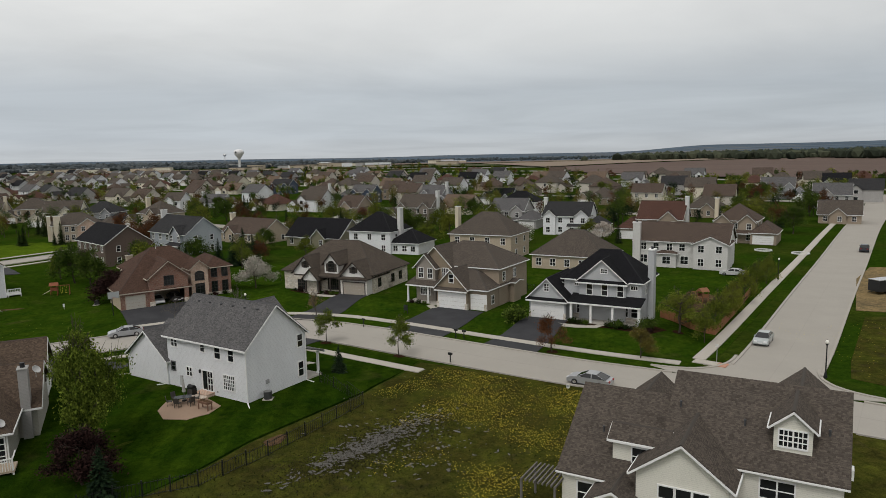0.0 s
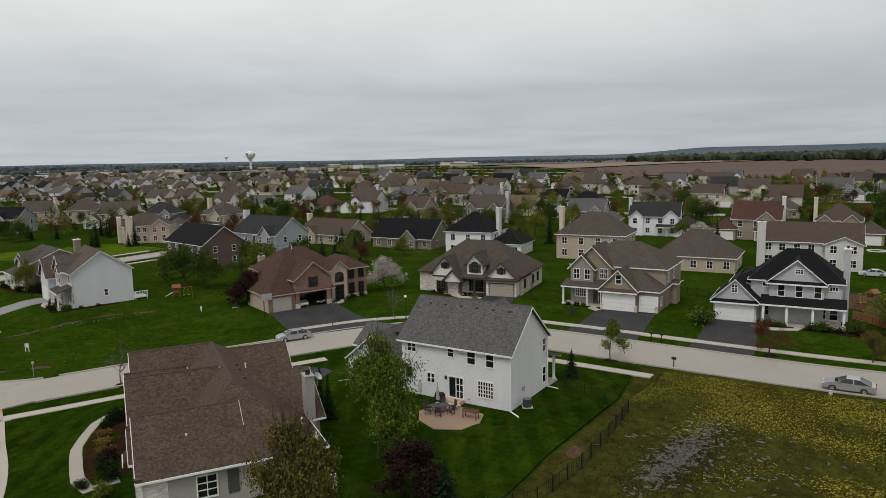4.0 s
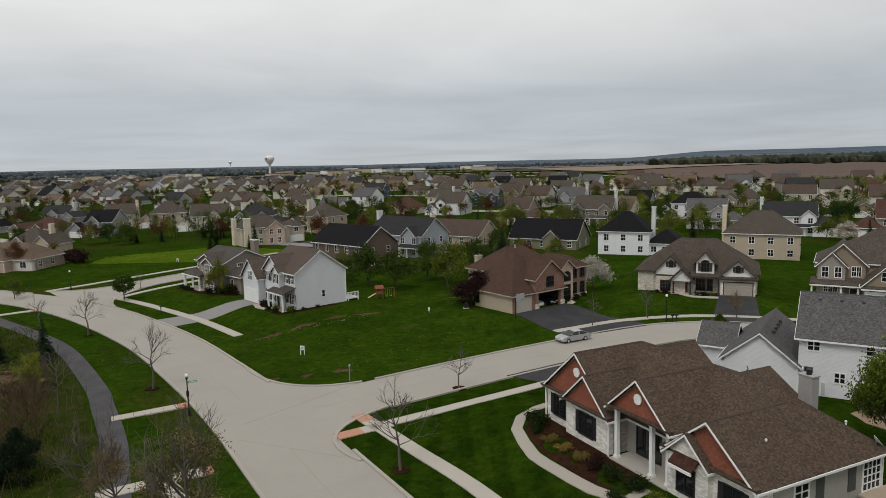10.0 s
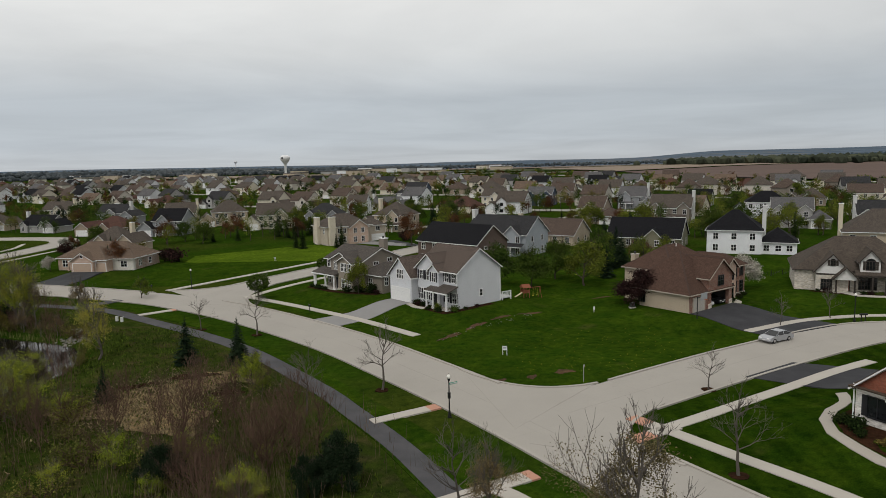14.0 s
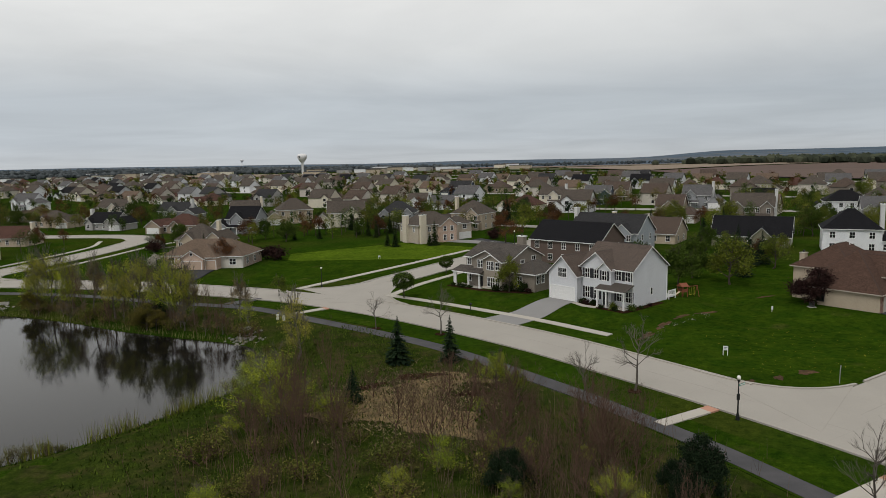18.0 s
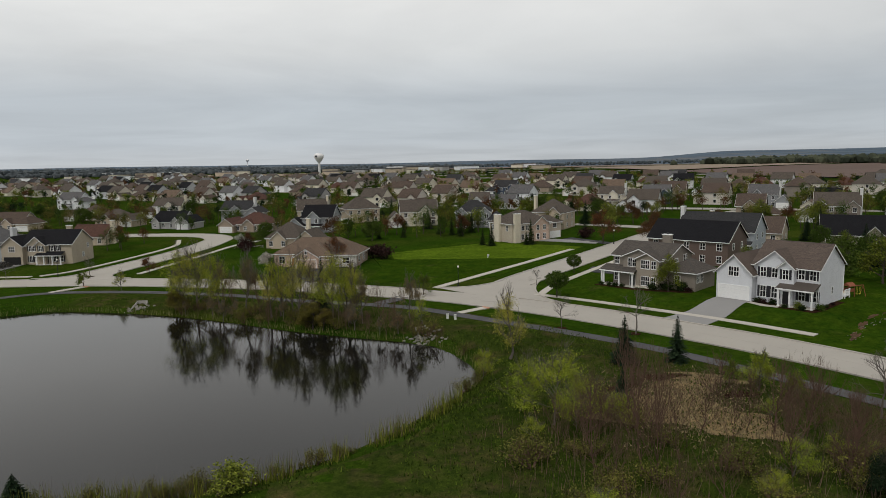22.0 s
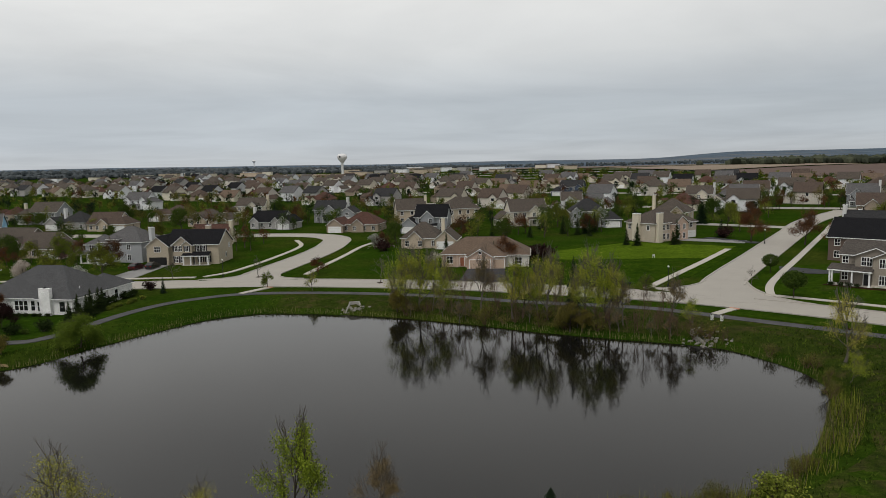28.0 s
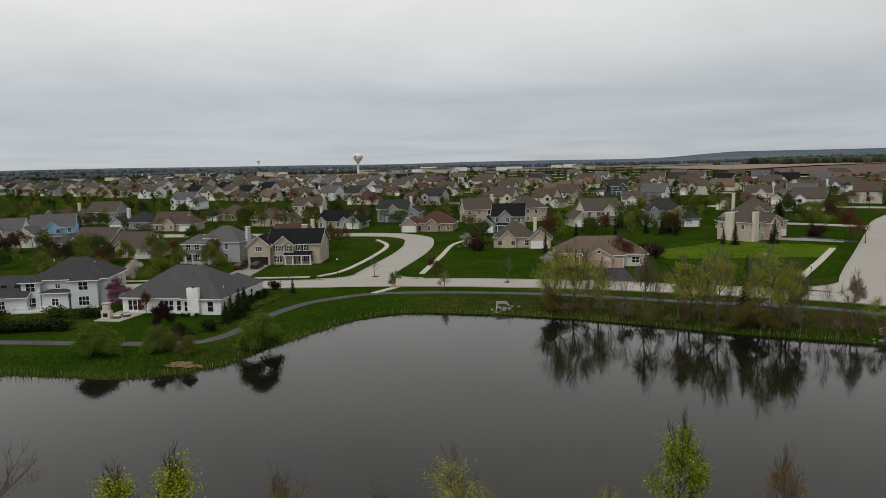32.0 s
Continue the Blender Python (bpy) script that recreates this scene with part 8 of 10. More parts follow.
def far_window(w, h):
    def make():
        bm = box(bmesh.new(), -w / 2 - 0.12, w / 2 + 0.12, -0.05, 0.02, -0.12, h + 0.12)
        me = bm_mesh("window", bm, TRIM)
        me.materials.append(glass())
        front = min(me.polygons, key=lambda p: p.center.y)
        bm = bmesh.new()
        bm.from_mesh(me)
        bm.faces.ensure_lookup_table()
        f = bm.faces[front.index]
        bmesh.ops.inset_region(bm, faces=[f], thickness=0.12, depth=-0.03)
        f.material_index = 1
        bm.to_mesh(me)
        bm.free()
        return me
    return cached(("farw", w, h), make)


def far_house(at, angle, spec, label):
    w, d, st, kind, wall, roof, flip = spec
    h = House("house", label, at, angle, wall, roof, group="houses of the further streets")
    ze = 5.5 if st == 2 else 3.0
    g0, g1 = (0, 6) if flip else (w - 6, w)
    m0, m1 = (4.5, w) if flip else (0, w - 4.5)
    f0 = m0 + 0.6 if flip else m1 - 5.0
    h.vol(m0, m1, 0.8, d, ze, kind, 0.74, fascia=False)
    h.vol(f0, f0 + 4.4, 0, d * 0.5, ze, "gy", 0.82, fascia=False)
    h.vol(g0, g1, -1.0, d * 0.7, 3.0, "gy", 0.72, fascia=False)
    # one mesh of walls and one of roofs: these houses stay far off
    for name in ("wall", "roof"):
        obs = [o for o in bpy.data.objects if o.parent == h.e and o.name.split(".")[0] == name]
        for o in obs[1:]:
            b = obs[0].modifiers.new("join", "BOOLEAN")
            b.operation, b.object, b.solver = "UNION", o, "EXACT"
        whole = bpy.data.meshes.new_from_object(obs[0].evaluated_get(bpy.context.evaluated_depsgraph_get()))
        obs[0].modifiers.clear()
        obs[0].data = whole
        for o in obs[1:]:
            bpy.data.objects.remove(o)
    h.garage("f", (g0 + g1) / 2, 4.6, -1.0, jambs=False)
    for z in ((0.8, 3.6) if st == 2 else (0.8,)):
        for u, c in ((f0 + 2.2, 0.0),):
            part("window", far_window(1.5, 1.4), None, h.e, at=h.on("f", u, z, c))
        part("window", far_window(1.1, 1.3), None, h.e, at=h.on("b", (m0 + m1) / 2, z, d))
    return h


S_PALE, S_PALEG = siding((0.56, 0.52, 0.46)), siding((0.50, 0.51, 0.52))
FAR_SPECS = [
    (17, 12, 2, "gx", S_WHITE, R_GREY, False, "white-sided house with a grey roof in a further street"),
    (18, 12.5, 2, "hip", S_PALE, R_TAUPE, True, "pale beige house with a taupe hip roof in a further street"),
    (18, 13, 1, "hip", S_TAN, R_BROWN, False, "low tan house with a brown roof in a further street"),
    (17, 12, 2, "gx", S_GREY, R_DGREY, True, "grey house with a dark roof in a further street"),
    (18, 12, 2, "gx", S_CREAM, R_TAUPE, False, "cream house with a brown roof in a further street"),
    (17, 12, 2, "gx", S_PALEG, R_BLACK, True, "pale grey house with a black roof in a further street"),
    (18, 13, 1, "gx", S_CREAM, R_TAN, True, "low cream house with a tan roof in a further street"),
    (17, 12, 2, "hip", S_TAUPE, R_BROWN, False, "taupe house with a brown hip roof in a further street"),
    (17, 12, 2, "gx", S_WHITE, R_TAUPE, True, "white house with a brown roof in a further street"),
    (16, 12, 2, "gx", S_PALE, R_BROWN, False, "pale beige house with a brown gable roof in a further street"),
    (18, 12, 1, "hip", S_CREAM, R_RUST, True, "low cream house with a red-brown roof in a further street"),
]
FAR_FIRST = {}
ROW = radians(-30)
RU, RV = Vector((math.cos(ROW), math.sin(ROW))), Vector((-math.sin(ROW), math.cos(ROW)))
# squares of a coarse grid that already hold a house, for spacing
TAKEN = list(PLACED)
ROADPTS = [(p.x, p.y) for line in ROADS for p in line[::3]]


def is_free(x, y, r):
    return all((x - a) ** 2 + (y - b) ** 2 > r * r for a, b in TAKEN) and all((x - a) ** 2 + (y - b) ** 2 > 15 * 15 for a, b in ROADPTS)


def in_fields(x, y):
    """Open farmland to the north-east, where no houses stand."""
    return x > 150 - (y - 470) * 0.38 and y > 470


rng = random.Random(11)
FAR_TREES = []
v0, row = 250.0, 0
count = 0
while v0 < 1150:
    face = row % 2
    step = 22 + max(0, v0 - 500) * 0.012
    u = -1500.0
    while u < 700:
        u += step + rng.uniform(-2, 5)
        p = RU * u + RV * (v0 + rng.uniform(-3, 3) + 14 * math.sin(u / 170 + row))
        x, y = p.x, p.y
        if not (255 < y < 980) or x < -0.70 * y - 260 or x > 0.66 * y + 90 or in_fields(x, y) or y > 760 + 0.25 * abs(x + 100) and rng.random() < 0.35:
            continue
        if rng.random() < 0.40 and y > 330:
            FAR_TREES.append((x + rng.uniform(-12, 12), y + rng.uniform(8, 16)))
        if rng.random() < 0.30:
            FAR_TREES.append((x + rng.uniform(-12, 12), y - rng.uniform(10, 18)))
        if not is_free(x, y, 25) or count >= 236:
            continue
        k = rng.randrange(len(FAR_SPECS))
        spec = FAR_SPECS[k]
        a = -30 + (180 if face else 0) + rng.uniform(-8, 8)
        if k not in FAR_FIRST:
            FAR_FIRST[k] = far_house((x, y), a, spec[:7], spec[7])
        else:
            c = copy_thing(FAR_FIRST[k].e, pose(x, y, flat(x, y), 0, 0, a))
        TAKEN.append((x, y))
        count += 1
    row += 1
    v0 += 36 if face else 44

# pale streets between the further rows
for i, (v, u0, u1) in enumerate(((276, -420, -60), (276, 40, 330), (356, -620, 250), (436, -700, 240), (516, -860, 160), (596, -900, 140), (690, -1000, 60), (800, -1100, 0))):
    pts = [RU * u + RV * (v - 6 + 14 * math.sin(u / 170 + 2 * i)) for u in np.linspace(u0, u1, 12)]
    line = spline([(p.x, p.y) for p in pts], 12)
    tagged(part("road", mesh_of("road", *strip(line, -4.2, 4.2, -0.5, 0.10 + 0.3 * (v > 500), lambda a, b: flat(a, b))), ROAD, None), "pale concrete street between further rows of houses", "road", kind="structure")

# ---- garden and street trees of the further rows ----


def clump_tree(rng, h, n, leaf):
    """A small whole tree for the distance: stem and loose leaves, as arrays."""
    k = rng.normal(0, 1, (9, 3))
    k = k / np.linalg.norm(k, axis=1)[:, None] * rng.uniform(0.3, 1.0, (9, 1)) * (h * 0.24, h * 0.24, h * 0.32) + (0, 0, h * 0.56)
    c = k[rng.integers(0, 9, n)] + rng.normal(0, 0.075 * h, (n, 3))
    return leaves(rng, c, 1, 0.05, leaf)


def merged(name, items, material, label, category):
    V, F, n = [], [], 0
    for v, f in items:
        V.append(v)
        F.append(np.asarray(f) + n)
        n += len(v)
    me = bpy.data.meshes.new(name)
    me.from_pydata(np.concatenate(V).tolist(), [], np.concatenate(F).tolist())
    me.materials.append(material)
    return tagged(new(name, me), label, category, kind="stuff")


nr = np.random.default_rng(9)
for i in range(1900):
    y = 300 + 620 * nr.uniform() ** 1.2
    x = nr.uniform(-0.70 * y - 250, 0.66 * y + 80)
    if not in_fields(x, y):
        FAR_TREES.append((x, y))
for i in range(330):
    y = nr.uniform(165, 340)
    x = nr.uniform(-0.70 * y - 230, 0.66 * y + 40)
    if is_free(x, y, 13) and not (-170 < x < -100 and 150 < y < 228) and not (-246 < x < -186 and 170 < y < 215) and not (-120 < x < -60 and 90 < y < 160):
        k = random.Random(i).choice(("mgreen", "mspring", "mrust", "mspring", "spruce", "mlime", "mrust", "mgreen", "cedar", "mgreen", "mspring"))
        tree(k, x, y, nr.uniform(5.0, 9.0), "", None, 1.05)
for i in range(640):
    y = nr.uniform(205, 340)
    x = nr.uniform(-0.70 * y - 230, 0.66 * y + 40)
    if is_free(x, y, 11) and not (-170 < x < -100 and y < 236) and not (-246 < x < -186 and y < 222):
        FAR_TREES.append((x, y))
sets = {"green": [], "spring": [], "rust": [], "olive": [], "needle": []}
stems = []
names = list(sets)
for i, (x, y) in enumerate(FAR_TREES):
    k = names[int(nr.choice(5, p=(0.34, 0.20, 0.12, 0.24, 0.10)))]
    h = nr.uniform(5.5, 10.0)
    v, f = clump_tree(nr, h, 700 if y < 340 else 330 if y < 420 else 130, 0.17 if y < 340 else 0.27 if y < 420 else 0.48)
    z = flat(x, y)
    sets[k].append((v + (x, y, z), f))
    stems.append((tube((x, y, z - 0.3), (x, y, z + h * 0.6), 0.16, 0.07, 4)))
for k, lab in (("green", "leafy green garden trees among the further houses"), ("spring", "yellow-green garden trees among the further houses"), ("rust", "red-brown budding trees among the further houses"), ("olive", "olive budding trees among the further houses"), ("needle", "dark evergreens among the further houses")):
    merged("far_trees", sets[k], LEAF[k], lab, "trees")
merged("tree_stems", stems, BARK, "thin trunks of the further garden trees", "trees")

# ---- farmland, woods and the town's edge ----


@functools.lru_cache(maxsize=None)
def field_mat(a, b):
    k = Nodes("field")
    v = k.co(True)
    f = k.noise(k.map(v, (0.006, 0.03, 1)), 1.0, 5)
    g = k.noise(v, 0.25, 5)
    return k.done(k.mix(1.0, k.mix(f, a, b), k.ramp(g, (0.3, (0.88, 0.88, 0.88)), (0.7, (1.1, 1.1, 1.1))), "MULTIPLY"), 0.95, spec=0.1)


def field(pts, a, b, label, z=1.2):
    bm = bmesh.new()
    bm.faces.new([bm.verts.new((x, y, 0)) for x, y in pts])
    for axis in (0, 1):
        lo, hi = min(p[axis] for p in pts), max(p[axis] for p in pts)
        c = math.floor(lo / 60) * 60
        while c < hi:
            bmesh.ops.bisect_plane(bm, geom=bm.verts[:] + bm.edges[:] + bm.faces[:], plane_co=(c, c, 0), plane_no=((1, 0, 0), (0, 1, 0))[axis])
            c += 60
    for v in bm.verts:
        v.co.z = flat(v.co.x, v.co.y) + z
    tagged(part("field", bm, field_mat(a, b), None), label, "field", kind="structure")


BROWN1, BROWN2, TAN1, TAN2, GRN1, GRN2 = (0.085, 0.058, 0.048), (0.125, 0.090, 0.075), (0.17, 0.135, 0.10), (0.25, 0.20, 0.15), (0.05, 0.065, 0.025), (0.08, 0.095, 0.035)
field([(118, 790), (132, 640), (196, 520), (262, 455), (420, 500), (900, 640), (1300, 900), (900, 1000), (420, 960), (280, 900)], BROWN1, BROWN2, "bare brown ploughed field beyond the last houses")
field([(120, 810), (280, 920), (420, 980), (380, 1120), (60, 1040)], TAN1, TAN2, "pale stubble field", 1.6)
field([(40, 1060), (380, 1150), (420, 1500), (-150, 1500), (-120, 1200)], BROWN2, TAN1, "brown field under the horizon", 1.8)
field([(-640, 1230), (-235, 1130), (-225, 1060), (-320, 985), (-540, 1090)], TAN1, TAN2, "pale tan field beside the water tower", 1.4)
field([(-1500, 1560), (-700, 1640), (-660, 1720), (-1600, 1680)], BROWN2, TAN1, "long brown field under the western horizon", 1.6)
field([(-560, 1420), (-180, 1440), (-200, 1540), (-620, 1500)], TAN1, TAN2, "narrow tan field between tree lines", 1.6)
field([(430, 1180), (900, 1120), (1200, 1240), (700, 1420)], TAN1, TAN2, "tan field behind the eastern woods", 1.8)
field([(-180, 1010), (90, 900), (60, 1000), (-120, 1080)], GRN1, GRN2, "green pasture at the town's edge", 1.5)


def ico():
    bm = bmesh.new()
    bmesh.ops.create_icosphere(bm, subdivisions=1, radius=1)
    v = np.array([q.co[:] for q in bm.verts])
    f = [tuple(x.index for x in t.verts) for t in bm.faces]
    bm.free()
    return v, f


ICO = ico()


def woods(n, path, width, h, material, label, seed):
    """A belt of distant wood: many uneven clumps of crown."""
    r = np.random.default_rng(seed)
    pts = np.array(path, float)
    items = []
    for i in range(n):
        t = r.uniform(0, len(pts) - 1.001)
        a, b = pts[int(t)], pts[int(t) + 1]
        p = a + (b - a) * (t % 1) + r.normal(0, width, 2)
        s = h * r.uniform(0.75, 1.15)
        v = ICO[0] * (1 + r.normal(0, 0.16, (len(ICO[0]), 1))) * (s * 0.62, s * 0.62, s * 0.55)
        items.append((v + (p[0], p[1], flat(*p) + s * 0.45), ICO[1]))
    return merged("woods", items, material, label, "woods")


# first the near woods; the other two leaf colours carry a blue haze tint
WOOD1, HAZE_WOOD, HAZE_WOOD_FAR = (leafage(a, b) for a, b in (((0.040, 0.052, 0.038), (0.070, 0.082, 0.055)), ((0.050, 0.066, 0.074), (0.085, 0.104, 0.112)), ((0.060, 0.086, 0.112), (0.085, 0.112, 0.140))))
woods(900, [(330, 1130), (520, 1010), (760, 1000), (1100, 1000), (1500, 1100)], 40, 12, WOOD1, "dark belt of woods behind the ploughed field", 1)
woods(500, [(560, 900), (800, 930), (1000, 1000)], 30, 14, WOOD1, "wood at the edge of the ploughed field", 2)
woods(1700, [(-2300, 1300), (-1500, 1420), (-900, 1500), (-420, 1560), (-150, 1700)], 60, 10, HAZE_WOOD, "bare woods along the western horizon, tinted blue-grey with haze", 3)
woods(700, [(-1300, 1180), (-900, 1240), (-640, 1330), (-300, 1380)], 45, 7.5, HAZE_WOOD, "line of woods beyond the tan field", 4)
woods(900, [(-400, 1900), (100, 1950), (600, 1900), (900, 1900)], 90, 6, HAZE_WOOD, "thin tree lines under the horizon", 5)
woods(500, [(900, 2050), (1300, 1950), (1900, 1900)], 60, 7, HAZE_WOOD_FAR, "distant woods below the eastern ridge, tinted blue with haze", 6)


def low_town():
    """Flat roofs and sheds of the town's edge, tiny in the distance."""
    r = random.Random(21)
    whites = (S_WHITE, S_BEIGE, S_GREY, S_CREAM)
    for i in range(46):
        x, y = r.uniform(-760, 60), r.uniform(990, 1500)
        w, d, hh = r.uniform(14, 40), r.uniform(12, 24), r.uniform(4, 8)
        e = new("building")
        e.matrix_world = pose(x, y, flat(x, y), 0, 0, r.uniform(-40, 10))
        part("wall", box(bmesh.new(), 0, w, 0, d, -2, hh), r.choice(whites), e)
        part("roof", box(bmesh.new(), -0.4, w + 0.4, -0.4, d + 0.4, hh, hh + 0.6), r.choice((R_GREY, R_TAUPE, R_DGREY, S_WHITE)), e)
        tagged(e, "low pale building at the edge of the town", "building", "buildings at the town's edge")


low_town()


def water_tower(x, y, h, r, label):
    e = new("water_tower")
    e.matrix_world = pose(x, y, flat(x, y))
    white = plain((0.66, 0.66, 0.66), 0.45)
    k = 6
    prof = [(r * a, h * b) for a, b in ((0.28, -0.06), (0.27, 0.015), (0.24, 0.09), (0.23, 0.53), (0.31, 0.565), (0.56, 0.645), (0.84, 0.735), (0.97, 0.81), (1.0, 0.855), (0.965, 0.905), (0.83, 0.955), (0.55, 0.985), (0.2, 0.998), (0.01, 1.0))]
    for name, pr in (("shaft", prof[:k]), ("tank", prof[k - 1:])):
        n = 28
        vs = [(q * math.cos(2 * math.pi * i / n), q * math.sin(2 * math.pi * i / n), z) for q, z in pr for i in range(n)]
        fs = [(j * n + i, j * n + (i + 1) % n, (j + 1) * n + (i + 1) % n, (j + 1) * n + i) for j in range(len(pr) - 1) for i in range(n)]
        me = mesh_of(name, vs, fs)
        me.shade_smooth()
        part(name, me, white, e)
    part("emblem", cone(bmesh.new(), r * 0.20, r * 0.20, 0.3, 0, 0, 0, 16), plain((0.05, 0.055, 0.065)), e, at=pose(-r * 0.38, -r * 0.93, h * 0.85, 90, 0, -18))
    part("antenna", cone(bmesh.new(), 0.15, 0.1, 3.0, 0, 0, h), white, e)
    return tagged(e, label, "water tower")


water_tower(-346, 1192, 34.5, 8.4, "white pedestal water tower with a bulbous tank")
water_tower(-1150, 3700, 34.0, 9.0, "small distant white water tower")

# ---- drives, walks and beds ----
HN = ("white_gable", "ranch", "dormer", "brick", "tudor", "three_car", "black_roof", "white_lot", "grey_corner", "tan_ranch", "twin", "pond_ranch", "pond_two", "tan_gable", "grey_porch", "brown_white")
H = dict(zip(HN, HOUSES))


def spot(h, u, v):
    p = h.e.matrix_world @ Vector((u, v, 0))
    return p.x, p.y


def to_road(h, u, v, line, half=HALF):
    """From a place before the house straight out to the kerb."""
    d = 0.0
    while d < 40:
        x, y = spot(h, u, v - d)
        if min((x - p.x) ** 2 + (y - p.y) ** 2 for p in line) < (half + 0.4) ** 2:
            break
        d += 0.25
    return x, y


def drive(h, u0, u1, v, line, material, label, flare=0.8, cut=None):
    pts = [spot(h, u0, v), spot(h, u1, v), to_road(h, u1 + flare, v, line), to_road(h, u0 - flare, v, line)]
    ob = patch("driveway", pts, 0.105, material, cell=1.5)
    return tagged(ob, label, "driveway", kind="structure")


LA, LB, LC, LD, LN = ROADS[:5]
drive(H["brick"], -0.2, 11.2, -0.35, LA, DRIVE, "fresh black asphalt drive before the brick garage")
drive(H["tudor"], 13.0, 18.4, -1.0, LA, DRIVE, "black asphalt drive to the stone garage")
drive(H["three_car"], 6.6, 15.2, -3.95, LA, DRIVE, "wide black asphalt drive")
drive(H["black_roof"], 0.2, 6.4, -0.05, LA, DRIVE, "black asphalt drive to the white garage")
drive(H["white_gable"], 13.2, 18.6, -3.65, LA, DRIVE, "black asphalt drive of the white house")
drive(H["white_lot"], 0.3, 5.8, 0.05, LB, GREYDRIVE, "pale grey concrete drive")
drive(H["tan_ranch"], 6.8, 15.4, -1.65, LB, DRIVE, "dark asphalt drive before the ranch house")
drive(H["tan_gable"], 0.2, 5.8, -0.65, LB, GREYDRIVE, "grey drive with two parked cars")
tagged(patch("driveway", [(-57.2, 84.3), (-49.6, 88.9), (-40.0, 84.0), (-38.6, 81.4), (-41.9, 72.9), (-46.2, 75.3)], 0.1, DRIVE), "dark asphalt drive beside the ranch house", "driveway", kind="structure")
tagged(patch("driveway", [(-114.0, 165.5), (-107.0, 160.0), (-102.0, 156.0), (-99.5, 160.0), (-109.0, 170.5), (-111.0, 172.0)], 0.1, DRIVE), "dark asphalt drive of the grey house", "driveway", kind="structure")
tagged(patch("driveway", [(-101.0, 212.0), (-98.0, 217.0), (-112.0, 226.0), (-116.0, 222.0)], 0.1, GREYDRIVE), "grey drive off the side street", "driveway", kind="structure")
walkway("pavement", [(-51.3, 76.3), (-53.2, 72.4), (-55.8, 70.2), (-57.6, 68.0), (-58.3, 65.6), (-58.0, 63.0), (-57.5, 60.6), (-56.0, 57.6), (-54.2, 54.4), (-52.4, 52.4), (-50.6, 53.6)], 1.0, concrete((0.42, 0.385, 0.335), 0), "curving concrete walk round the front beds", 0.10)
tagged(patch("mulch_bed", [(-52.9, 70.9), (-55.6, 69.2), (-57.0, 67.2), (-57.6, 65.2), (-57.3, 62.8), (-56.7, 60.6), (-55.2, 57.4), (-53.4, 54.0), (-50.4, 54.4), (-50.9, 57.7), (-53.8, 64.9)], 0.08, ground_mat("mulch")), "dark brown mulch bed before the ranch house", "mulch bed", kind="structure")
for key, pts in (("black_roof", ((6.2, -1.2), (9.5, -2.0), (13, -1.7), (18.4, -2.6), (20.0, 1.0), (17.2, 2.5), (16.9, -0.5), (6.3, -0.5))), ("tudor", ((1.8, -0.6), (5.2, -1.9), (8, -2.6), (13.0, -2.0), (13.0, -1.45), (5.2, -1.45), (5.2, -0.3), (2.0, 0))), ("white_lot", ((6.2, 0.2), (7.0, -0.9), (10.0, -1.1), (11.5, -1.5), (16.6, -1.7), (17.0, 1.0), (16.9, 9.0), (15.7, 9.0), (15.7, -0.4), (10.2, -0.4), (9.8, 1.2), (6.2, 1.2))), ("grey_corner", ((-0.8, -2.8), (7.2, -3.0), (11.4, -2.2), (17, 0.2), (16.8, 1.7), (11.3, 0.9), (11.3, -0.65), (7.0, -1.65), (-0.6, -1.7)))):
    tagged(patch("mulch_bed", [spot(H[key], *p) for p in pts], 0.075, ground_mat("mulch")), "brown mulch bed along the front", "mulch bed", kind="structure")
walkway("pavement", [spot(H["white_lot"], 6.0, -0.5), spot(H["white_lot"], 8.6, -1.3), spot(H["white_lot"], 11.0, -1.0)], 1.0, WALK, "short concrete walk to the porch", 0.10)
walkway("pavement", [spot(H["brick"], 11.6, -1.0), spot(H["brick"], 12.6, -0.6), spot(H["brick"], 13.5, 1.2)], 1.1, WALK, "short walk to the front door", 0.11)
walkway("pavement", [spot(H["black_roof"], 5.6, -2.4), spot(H["black_roof"], 8.6, -2.3), spot(H["black_roof"], 11, -1.7), spot(H["black_roof"], 11.4, -0.5)], 1.1, WALK, "walk from the drive to the long porch", 0.10)
walkway("pavement", [spot(H["tudor"], 13.0, -2.9), spot(H["tudor"], 9, -2.9), spot(H["tudor"], 7.0, -1.5)], 1.1, WALK, "walk to the arched entrance", 0.10)
walkway("pavement", [spot(H["three_car"], 6.7, -4.8), spot(H["three_car"], 5.2, -3.6), spot(H["three_car"], 5.4, -2.2)], 1.1, WALK, "curved walk to the porch", 0.11)
walkway("pavement", [spot(H["white_gable"], 5.2, -2.4), spot(H["white_gable"], 5.2, -6.4)], 1.1, WALK, "walk from the porch to the pavement", 0.10)
for x, y in ((-118.4, 111.4), (-97.6, 84.2), (-62.8, 80.6), (-68.2, 60.9), (-128.2, 116.0), (-42.5, 106.2), (-33.2, 109.6), (31.4, 90.2), (13.5, 84.4), (-5.8, 84.2), (-16.2, 91.4), (-230.2, 179.2), (-200.8, 166.8), (-105.8, 135.2)):
    r = random.Random(int(x))
    tagged(patch("mulch_ring", [(x + 0.75 * r.uniform(0.85, 1.15) * math.cos(i * math.pi / 6), y + 0.75 * r.uniform(0.85, 1.15) * math.sin(i * math.pi / 6)) for i in range(12)], 0.07, ground_mat("mulch")), "ring of brown mulch round a tree", "mulch ring", kind="structure")


